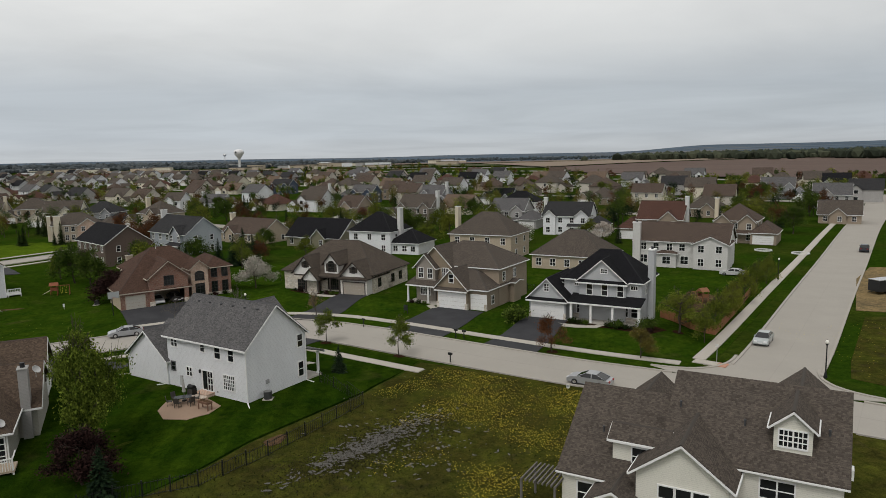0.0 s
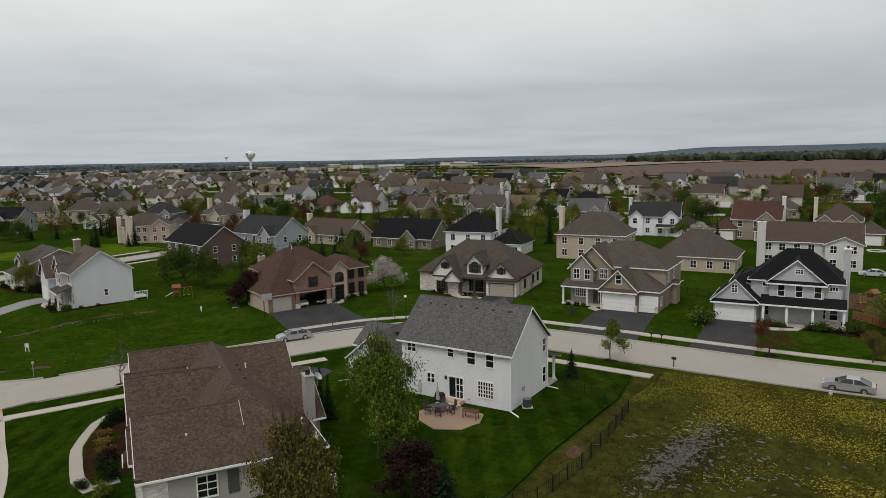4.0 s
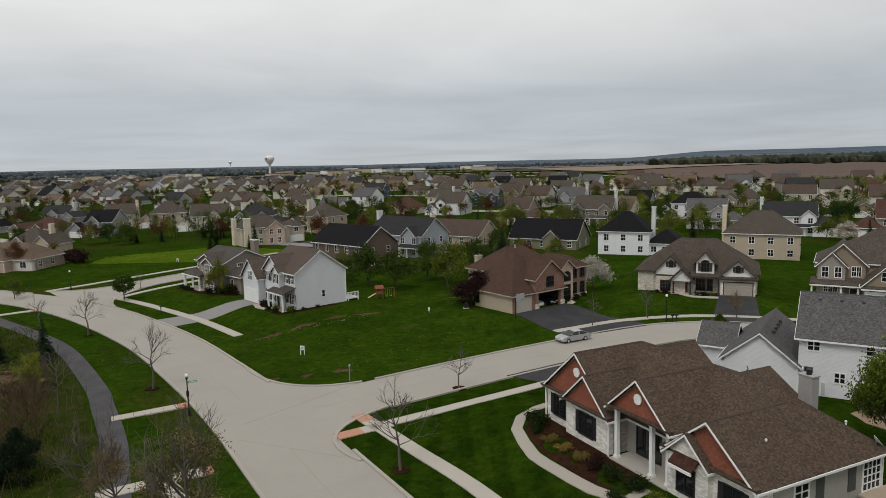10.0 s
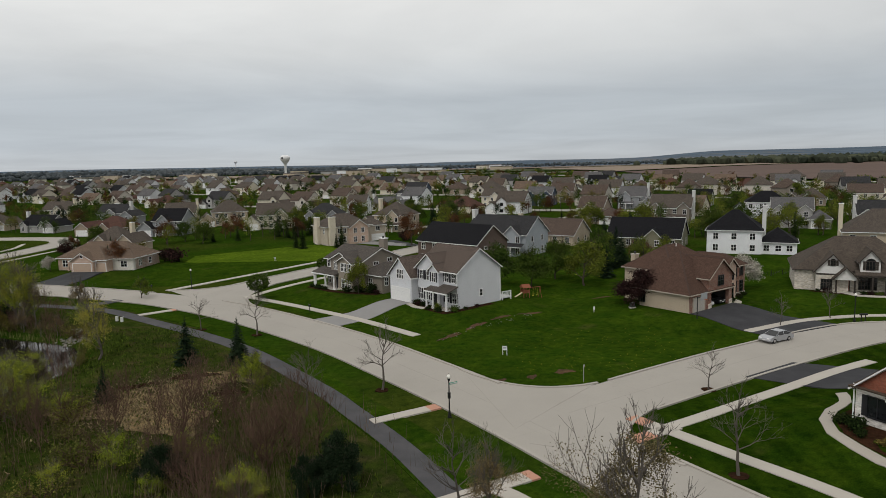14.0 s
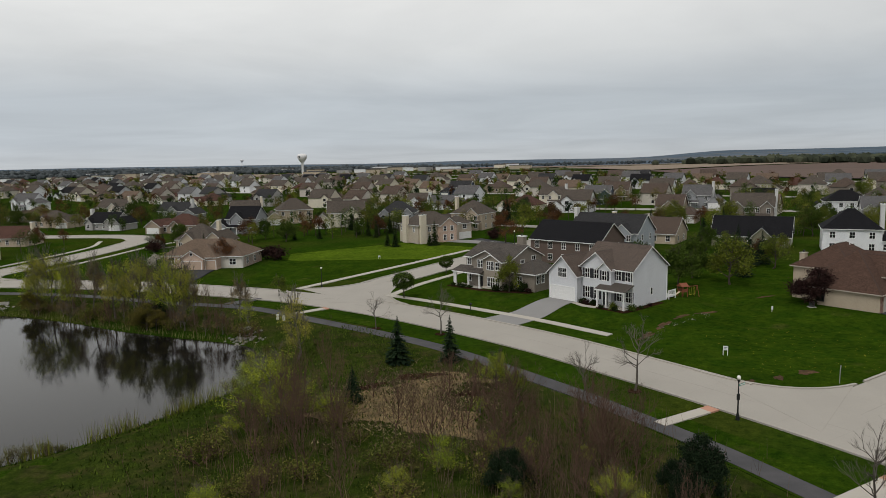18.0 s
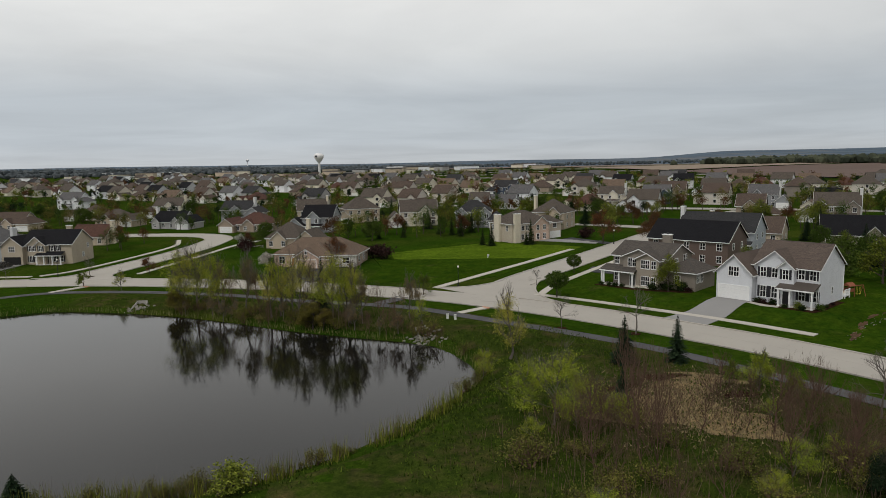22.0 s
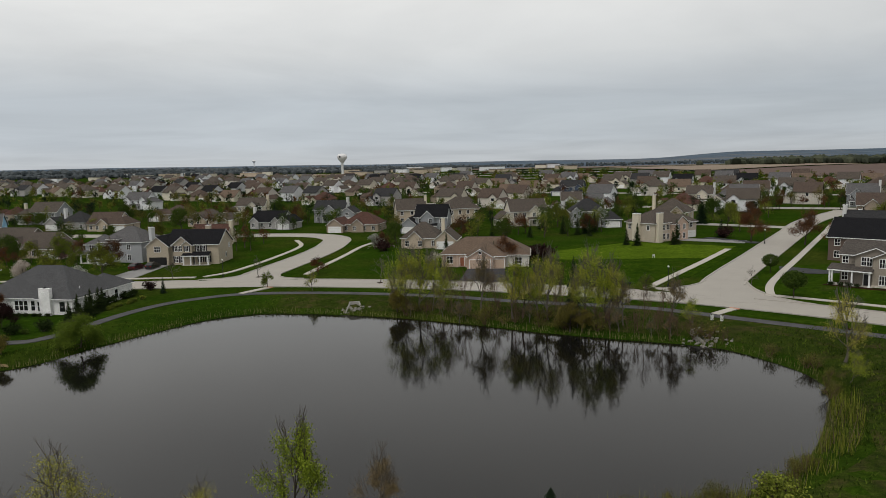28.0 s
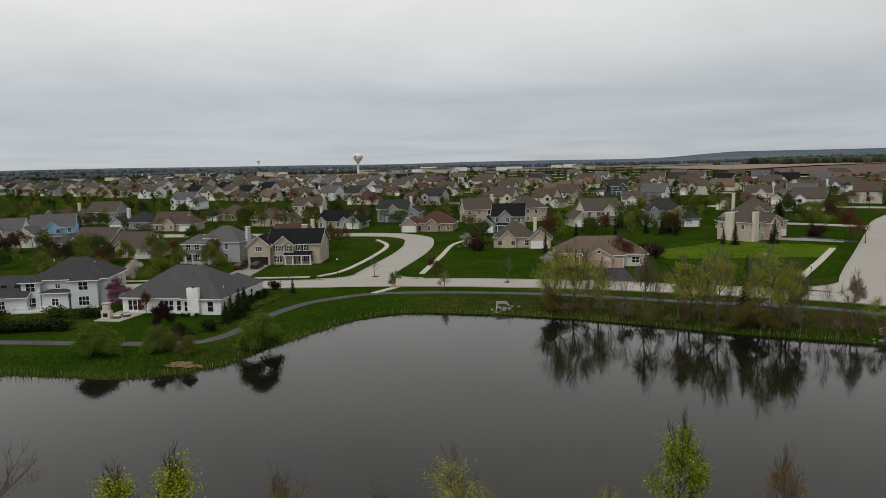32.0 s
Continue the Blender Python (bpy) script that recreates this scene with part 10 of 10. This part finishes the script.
for x, y, a in ((0.6, 80.6, 58), (1.5, 92.0, 58), (2.6, 91.2, 58), (-113.2, 126.4, 48), (-30.6, 106.6, 90), (-30.0, 106.6, 90), (-12.0, 99.6, 40), (-150.5, 151.8, 60), (-186, 167.2, 80)):
    mailbox(x, y, a)


def yard_sign(x, y, a, w, h, z0, c, label, post=(0.7, 0.7, 0.7), bars=True):
    e = new("yard_sign")
    e.matrix_world = pose(x, y, gz(x, y), 0, 0, a)
    pm = plain(post)
    for s in ((-w / 2 + 0.04, w / 2 - 0.04) if w > 0.4 else (0,)):
        part("post", box(bmesh.new(), s - 0.035, s + 0.035, -0.035, 0.035, -0.2, z0 + h), pm, e)
    b = part("panel", box(bmesh.new(), -w / 2, w / 2, -0.06, -0.03, z0, z0 + h, 0.008), plain(c), e)
    if bars:
        for i in range(2):
            part("lettering_bar", box(bmesh.new(), -w * 0.36, w * (0.36 - 0.12 * i), -0.066, -0.055, z0 + h * (0.62 - 0.34 * i), z0 + h * (0.74 - 0.34 * i)), plain((0.08, 0.10, 0.16)), b)
    return tagged(e, label, "sign")


yard_sign(-82.8, 96.2, -12, 0.6, 0.55, 0.7, (0.74, 0.74, 0.74), "white lot-for-sale sign standing in the grass")
yard_sign(13.0, 70.6, -20, 0.35, 0.4, 0.15, (0.6, 0.6, 0.58), "small white sign at the vacant lot's kerb")
yard_sign(-6.1, 106.6, -30, 0.7, 0.9, 0.5, (0.02, 0.025, 0.022), "black hanging sign on the front lawn", (0.02, 0.02, 0.02), False)
yard_sign(32.0, 78.6, -30, 0.35, 0.35, 1.9, (0.55, 0.55, 0.53), "street corner traffic sign on a thin post", (0.3, 0.3, 0.3), False)
yard_sign(-66.4, 118.0, 10, 0.3, 0.55, 0.4, (0.7, 0.7, 0.7), "small white marker post in the grass", bars=False)
yard_sign(-133.8, 190.0, 0, 0.5, 0.4, 0.6, (0.7, 0.7, 0.7), "small white lot sign in the meadow")
yard_sign(-75.2, 84.6, 50, 0.3, 0.3, 1.7, (0.35, 0.36, 0.35), "thin metal post in the grass", (0.25, 0.25, 0.25), False)


def utility_post(x, y):
    e = new("utility_post")
    e.matrix_world = pose(x, y, flat(x, y))
    part("body", box(bmesh.new(), -0.2, 0.2, -0.18, 0.18, -0.1, 0.75, 0.03), plain((0.55, 0.56, 0.53), 0.5), e)
    part("cap", box(bmesh.new(), -0.23, 0.23, -0.21, 0.21, 0.75, 0.83, 0.02), plain((0.5, 0.51, 0.48), 0.5), e)
    tagged(e, "short pale utility pedestal beside the footpath", "utility post", "utility posts")


utility_post(-145.2, 124.4), utility_post(-144.0, 123.6)

# fence of the white house's garden
FENCE = [(-13.6, 71.9), (-8.4, 66.9), (-11.6, 61.4), (-15.2, 55.6), (-19.4, 50.6), (-25.0, 48.4), (-31.0, 44.6)]


def picket_fence(pts, h, label, gap=0.26):
    e = new("fence")
    e.matrix_world = pose(*pts[0], 0)
    o = Vector((*pts[0], 0))
    pk = bm_mesh("picket", box(bmesh.new(), -0.012, 0.012, -0.012, 0.012, 0.06, h), IRON)
    ps = bm_mesh("post", box(box(bmesh.new(), -0.04, 0.04, -0.04, 0.04, -0.2, h + 0.08), -0.05, 0.05, -0.05, 0.05, h + 0.08, h + 0.12), IRON)
    for a, b in zip(pts, pts[1:]):
        a, b = Vector((*a, 0)), Vector((*b, 0))
        d, L = (b - a).normalized(), (b - a).length
        n = max(1, round(L / 2.4))
        za, zb = gz(a.x, a.y), gz(b.x, b.y)
        for i in range(n):
            p, q = a.lerp(b, i / n), a.lerp(b, (i + 1) / n)
            part("post", ps, None, e, at=Matrix.Translation(p - o + Vector((0, 0, za + (zb - za) * i / n))))
            for z in (0.12, h - 0.14):
                s = Vector((-d.y, d.x, 0)) * 0.03
                part("rail", board(bmesh.new(), p - o + Vector((0, 0, za + z)) - s / 2, q - o + Vector((0, 0, zb + z)) - s / 2, (0, 0, 0.035), s), IRON, e)
        m = int(L / gap)
        for i in range(1, m):
            p = a.lerp(b, i / m)
            part("picket", pk, None, e, at=Matrix.Translation(p - o + Vector((0, 0, za + (zb - za) * i / m))))
    return tagged(e, label, "fence")


picket_fence(FENCE, 1.25, "black metal picket fence round the back lawn")
picket_fence([(19, 112.6), (15.0, 121.5), (6, 126.5)], 1.2, "black metal fence behind the taupe house", 0.5)
picket_fence([(-10.0, 124.0), (-7.0, 132.5), (-22, 142), (-36, 140)], 1.2, "dark metal fence behind the stone house", 0.6)


def board_fence(pts, h, material, label):
    e = new("fence")
    e.matrix_world = pose(*pts[0], 0)
    o = Vector((*pts[0], 0))
    for a, b in zip(pts, pts[1:]):
        a, b = Vector((*a, 0)), Vector((*b, 0))
        d = (b - a).normalized()
        s = Vector((-d.y, d.x, 0)) * 0.03
        n = int((b - a).length / 0.42)
        me = bm_mesh("board", board(bmesh.new(), (0, 0, 0.03), d * 0.395, (0, 0, h), s), material)
        for i in range(n):
            p = a.lerp(b, i / n)
            part("board", me, None, e, at=Matrix.Translation(p - o + Vector((0, 0, gz(p.x, p.y)))))
        for z in (0.25, h - 0.2):
            part("rail", board(bmesh.new(), a - o + Vector((0, 0, gz(a.x, a.y) + z)) - s * 1.5, b - o + Vector((0, 0, gz(b.x, b.y) + z)) - s * 1.5, (0, 0, 0.1), -s), material, e)
    return tagged(e, label, "fence")


CEDAR = plain((0.27, 0.115, 0.055), 0.8)
board_fence([(31.2, 97.4), (33.8, 92.6), (36.6, 90.6), (44.0, 102.0), (52.6, 116.0)], 1.3, CEDAR, "red-brown cedar board fence along the pavement")
tagged(patch("mulch_bed", [(35.5, 100.5), (41.5, 103.0), (48.5, 113.5), (44.0, 119.0), (37.6, 113.0)], 0.06, ground_mat("soil")), "brown bark ground under a play frame", "mulch bed", kind="structure")


def play_frame(x, y, a, label, c=(0.30, 0.10, 0.045), slide=(0.55, 0.45, 0.30)):
    e = new("play_frame")
    e.matrix_world = pose(x, y, gz(x, y), 0, 0, a) @ Matrix.Scale(0.82, 4)
    w = plain(c, 0.75)
    for xx in (-0.7, 0.7):
        for yy in (-0.7, 0.7):
            part("post", box(bmesh.new(), xx - 0.06, xx + 0.06, yy - 0.06, yy + 0.06, -0.1, 2.4), w, e)
    part("platform", box(bmesh.new(), -0.78, 0.78, -0.78, 0.78, 1.15, 1.25), w, e)
    for yy in (-0.74, 0.74):
        part("side_panel", box(bmesh.new(), -0.7, 0.7, yy - 0.03, yy + 0.03, 1.3, 1.85), w, e)
    bm = bmesh.new()
    v = [bm.verts.new(p) for p in ((-0.95, -0.95, 2.35), (0.95, -0.95, 2.35), (0.95, 0.95, 2.35), (-0.95, 0.95, 2.35), (-0.95, 0, 3.05), (0.95, 0, 3.05))]
    for f in ((0, 1, 5, 4), (2, 3, 4, 5), (1, 2, 5), (3, 0, 4), (3, 2, 1, 0)):
        bm.faces.new([v[i] for i in f])
    part("roof", bm, w, e, "red-brown peaked roof")
    part("slide", board(bmesh.new(), (0.8, -0.3, 1.2), (2.9, -0.3, 0.15), (0, 0, 0.08), (0, 0.55, 0)), plain(slide, 0.4), e)
    part("swing_beam", board(bmesh.new(), (-0.7, 0.5, 2.25), (-3.4, 0.5, 2.25), (0, 0, 0.12), (0, 0.12, 0)), w, e)
    for s in (-0.7, 0.7):
        part("swing_leg", board(bmesh.new(), (-3.35, 0.55 + s, 0), (-3.35, 0.55, 2.25), (0.09, 0, 0), (0, 0.09, 0)), w, e)
    for xx in (-1.6, -2.5):
        part("swing", box(box(box(bmesh.new(), xx - 0.2, xx + 0.2, 0.45, 0.65, 0.5, 0.55), xx - 0.19, xx - 0.17, 0.54, 0.56, 0.5, 2.25), xx + 0.17, xx + 0.19, 0.54, 0.56, 0.5, 2.25), plain((0.5, 0.4, 0.05)), e)
    return tagged(e, label, "play frame")


play_frame(-75.6, 131.6, 200, "red-brown wooden play frame with roof and swings", (0.20, 0.065, 0.032))
play_frame(42.4, 110.6, 20, "wooden play frame with a tan slide behind the black-roofed house", (0.22, 0.10, 0.05))


def trampoline(x, y):
    e = new("garden_ring")
    e.matrix_world = pose(x, y, gz(x, y))
    n, r = 24, 1.9
    vs = [((r + d) * math.cos(2 * math.pi * i / n), (r + d) * math.sin(2 * math.pi * i / n), z) for d, z in ((-0.12, 0.02), (-0.12, 0.25), (0.12, 0.25), (0.12, 0.02)) for i in range(n)]
    fs = [(j * n + i, j * n + (i + 1) % n, ((j + 1) % 4) * n + (i + 1) % n, ((j + 1) % 4) * n + i) for j in range(4) for i in range(n)]
    part("rim", mesh_of("rim", vs, fs), plain((0.66, 0.66, 0.64)), e)
    return tagged(e, "pale stone ring edging a round flower bed", "garden edging")


trampoline(84, 160), trampoline(78, 166)

# patio behind the white house
tagged(patch("patio", blob(-25.4, 65.0, 3.35, 2.75, radians(147), 7, 8, 0.06), 0.085, concrete((0.36, 0.255, 0.185), 0)), "octagonal patio of pinkish-brown pavers", "patio", kind="structure")


def patio_table(x, y):
    e = new("patio_table")
    e.matrix_world = pose(x, y, gz(x, y) + 0.085, 0, 0, 20)
    part("tabletop", box(bmesh.new(), -0.85, 0.85, -0.5, 0.5, 0.70, 0.74, 0.015), plain((0.05, 0.055, 0.06), 0.2), e)
    for xx in (-0.75, 0.75):
        for yy in (-0.42, 0.42):
            part("leg", box(bmesh.new(), xx - 0.025, xx + 0.025, yy - 0.025, yy + 0.025, 0, 0.70), IRON, e)
    return tagged(e, "dark glass-topped patio table on black legs", "table")


def patio_chair(x, y, a, first=[]):
    m = pose(x, y, gz(x, y) + 0.085, 0, 0, a)
    if first:
        return copy_thing(first[0], m)
    e = new("patio_chair")
    e.matrix_world = m
    part("seat", box(bmesh.new(), -0.26, 0.26, -0.26, 0.26, 0.42, 0.48, 0.02), plain((0.05, 0.045, 0.04)), e)
    part("backrest", board(bmesh.new(), (-0.26, 0.24, 0.48), (0.26, 0.24, 0.48), (0, 0.1, 0.52), (0, 0.04, 0)), plain((0.05, 0.045, 0.04)), e)
    for xx in (-0.23, 0.23):
        for yy in (-0.23, 0.23):
            part("leg", box(bmesh.new(), xx - 0.018, xx + 0.018, yy - 0.018, yy + 0.018, 0, 0.42), IRON, e)
    first.append(e)
    return tagged(e, "dark mesh patio chair at the table", "chair", "chairs round the patio table")


patio_table(-26.3, 66.2)
for i in range(6):
    a = i * math.pi / 3 + 0.4
    patio_chair(-26.3 + 1.3 * math.cos(a), 66.2 + 1.0 * math.sin(a), math.degrees(a) - 90)
um = new("parasol")
um.matrix_world = pose(-26.5, 67.1, gz(-26.5, 67.1) + 0.085)
part("base", cone(bmesh.new(), 0.28, 0.2, 0.12, 0, 0, 0, 14), IRON, um), part("pole", cone(bmesh.new(), 0.025, 0.025, 2.5, 0, 0, 0.1, 8), CHROME, um), part("canopy", cone(bmesh.new(), 0.20, 0.03, 1.5, 0, 0, 0.95, 9), plain((0.32, 0.31, 0.29)), um, "folded grey canopy")
tagged(um, "folded grey parasol beside the patio table", "parasol")
bn = new("planter_table")
bn.matrix_world = pose(-23.5, 64.5, gz(-23.5, 64.5) + 0.085, 0, 0, 147)
part("trough", box(bmesh.new(), -0.75, 0.75, -0.3, 0.3, 0.62, 0.86, 0.02), plain((0.16, 0.09, 0.06)), bn), part("soil", box(bmesh.new(), -0.68, 0.68, -0.24, 0.24, 0.84, 0.88), ground_mat("soil"), bn)
for xx in (-0.68, 0.68):
    for yy in (-0.24, 0.24):
        part("leg", box(bmesh.new(), xx - 0.04, xx + 0.04, yy - 0.04, yy + 0.04, 0, 0.62), plain((0.16, 0.09, 0.06)), bn)
tagged(bn, "raised wooden planter on legs at the patio's edge", "planter")
gr = new("grill")
gr.matrix_world = pose(-26.3, 68.7, gz(-26.3, 68.7) + 0.085, 0, 0, 147)
part("cart", box(bmesh.new(), -0.5, 0.5, -0.25, 0.25, 0.1, 0.8, 0.02), IRON, gr)
bm = bmesh.new()
bmesh.ops.create_cone(bm, cap_ends=True, segments=14, radius1=0.26, radius2=0.26, depth=0.8, matrix=Matrix.Translation((0, 0, 0.86)) @ Matrix.Rotation(radians(90), 4, "Y"))
part("hood", bm, IRON, gr)
part("handle", box(bmesh.new(), -0.3, 0.3, -0.31, -0.28, 0.9, 0.93), CHROME, gr)
tagged(gr, "black gas grill against the house wall", "grill")


def air_conditioner(x, y, z=None):
    e = new("air_conditioner")
    e.matrix_world = pose(x, y, gz(x, y))
    part("pad", box(bmesh.new(), -0.5, 0.5, -0.5, 0.5, -0.05, 0.1), SLAB, e)
    part("cabinet", cone(bmesh.new(), 0.42, 0.42, 0.75, 0, 0, 0.1, 18), plain((0.045, 0.046, 0.046), 0.5), e)
    part("fan_grille", cone(bmesh.new(), 0.36, 0.36, 0.04, 0, 0, 0.85, 18), plain((0.16, 0.16, 0.16), 0.4), e)
    return tagged(e, "round dark air-conditioning unit by the wall", "air conditioner")


air_conditioner(-18.0, 67.0), air_conditioner(-60.4, 117.6)


def basketball_hoop(x, y, a):
    e = new("basketball_hoop")
    e.matrix_world = pose(x, y, gz(x, y), 0, 0, a)
    part("pole", cone(bmesh.new(), 0.07, 0.06, 3.2, 0, 0, 0, 10), IRON, e)
    part("arm", board(bmesh.new(), (-0.05, 0, 3.0), (-0.05, 1.0, 3.5), (0, 0, 0.1), (0.1, 0, 0)), IRON, e)
    part("backboard", box(bmesh.new(), -0.85, 0.85, 1.0, 1.05, 2.95, 4.0), plain((0.35, 0.37, 0.38), 0.2), e)
    n = 16
    vs = [((0.23 + d) * math.cos(2 * math.pi * i / n), 1.32 + (0.23 + d) * math.sin(2 * math.pi * i / n), 3.05 + z) for d, z in ((0, 0), (0.02, 0.02), (0, 0.04)) for i in range(n)]
    fs = [(j * n + i, j * n + (i + 1) % n, ((j + 1) % 3) * n + (i + 1) % n, ((j + 1) % 3) * n + i) for j in range(3) for i in range(n)]
    part("rim", mesh_of("rim", vs, fs), plain((0.4, 0.1, 0.03)), e)
    return tagged(e, "black basketball hoop beside the drive", "basketball hoop")


basketball_hoop(-53.4, 108.8, 220)


def culvert(x, y, a, label, grate=True):
    e = new("culvert")
    e.matrix_world = pose(x, y, flat(x, y), 0, 0, a)
    con = concrete((0.36, 0.345, 0.315), 0)
    for s in (-1, 1):
        part("wing_wall", board(bmesh.new(), (s * 0.75, 1.6, 0.9), (s * 1.5, -1.4, -0.5), (0, 0, -0.9), (s * 0.18, 0, 0)), con, e)
    part("head_wall", box(bmesh.new(), -1.0, 1.0, 1.5, 1.75, -0.8, 0.95), con, e)
    part("apron", board(bmesh.new(), (-1.4, -1.3, -0.55), (1.4, -1.3, -0.55), (0, 0, -0.25), (0, 2.8, 0.35)), con, e)
    if grate:
        for i in range(7):
            part("bar", board(bmesh.new(), (-0.75 + 0.25 * i, 1.5, 0.85), (-1.05 + 0.35 * i, -1.0, -0.35), (0.05, 0, 0), (0, 0.02, 0.05)), IRON, e)
    return tagged(e, label, "culvert")


culvert(-148.6, 118.6, 210 + 180, "concrete flared culvert end with an iron grate at the pond")
culvert(-203.8, 144.6, 180 + 185, "small concrete outfall on the pond bank", False)

STONE_M = masonry((0.30, 0.28, 0.25), (0.40, 0.38, 0.35), (0.3, 0.28, 0.26), 1.1, 0.8)


def rocks(n, pick, size, label, seed):
    r = np.random.default_rng(seed)
    items = []
    for i in range(n):
        x, y = pick(r)
        s = size * r.uniform(0.5, 1.4)
        v = ICO[0] * (1 + r.normal(0, 0.18, (len(ICO[0]), 1))) * (s, s * 0.8, s * 0.55)
        items.append((v + (x, y, flat(x, y) + s * 0.2), ICO[1]))
    merged("rocks", items, plain((0.19, 0.18, 0.16), 0.9), label, "rocks")


rocks(60, lambda r: (lambda t: (-91.5 + 15 * t + r.normal(0, 0.5), 104.5 + 16 * t - 2.5 * t * t + r.normal(0, 0.5)))(r.uniform(0, 1)), 0.10, "small stones along the lot line", 4)
rocks(60, lambda r: (r.normal(-149.0, 1.6), r.normal(117.4, 1.2)), 0.28, "loose riprap stones round the culvert", 1)
rocks(40, lambda r: (r.normal(-204, 1.6), r.normal(144.2, 0.7)), 0.26, "loose stones at the outfall", 2)
rocks(70, lambda r: (r.normal(-205, 2.2), r.normal(229, 1.2)), 0.22, "ring of stones round the planted island", 3)
tree("spruce", -205.2, 229.0, 5.0, "", 0)

# terrace of the pond ranch
tagged(patch("patio", [spot(H["pond_ranch"], *p) for p in ((-1.0, -6.5), (4.2, -6.8), (5.0, 1.4), (-1.2, 1.4))], 0.09, concrete((0.40, 0.36, 0.31), 0)), "stone terrace behind the white ranch house", "patio", kind="structure")
fp = new("outdoor_fireplace")
fp.matrix_world = H["pond_ranch"].e.matrix_world @ pose(0.4, -4.6, 0.05)
part("hearth", box(bmesh.new(), -0.9, 0.9, -0.5, 0.5, 0, 1.5, 0.05), STONE, fp), part("stack", box(bmesh.new(), -0.55, 0.55, -0.4, 0.4, 1.5, 2.7, 0.03), STONE, fp), part("cap", box(bmesh.new(), -0.7, 0.7, -0.55, 0.55, 2.7, 2.85), SLAB, fp), part("firebox", box(bmesh.new(), -0.45, 0.45, -0.52, -0.4, 0.35, 1.05), IRON, fp)
tagged(fp, "stone outdoor fireplace on the terrace", "fireplace")
for i, (u, v) in enumerate(((2.2, -4.4), (3.2, -3.0), (2.0, -2.2))):
    e = new("garden_sofa")
    e.matrix_world = H["pond_ranch"].e.matrix_world @ pose(u, v, 0.09, 0, 0, 60 * i)
    part("frame", box(bmesh.new(), -0.6, 0.6, -0.4, 0.4, 0, 0.35, 0.04), plain((0.09, 0.08, 0.07)), e), part("cushion", box(bmesh.new(), -0.55, 0.55, -0.36, 0.3, 0.35, 0.5, 0.05), plain((0.5, 0.48, 0.44)), e), part("backrest", box(bmesh.new(), -0.6, 0.6, 0.28, 0.42, 0.35, 0.85, 0.04), plain((0.45, 0.43, 0.4)), e)
    tagged(e, "garden seat with pale cushions on the terrace", "sofa", "garden seats on the terrace")
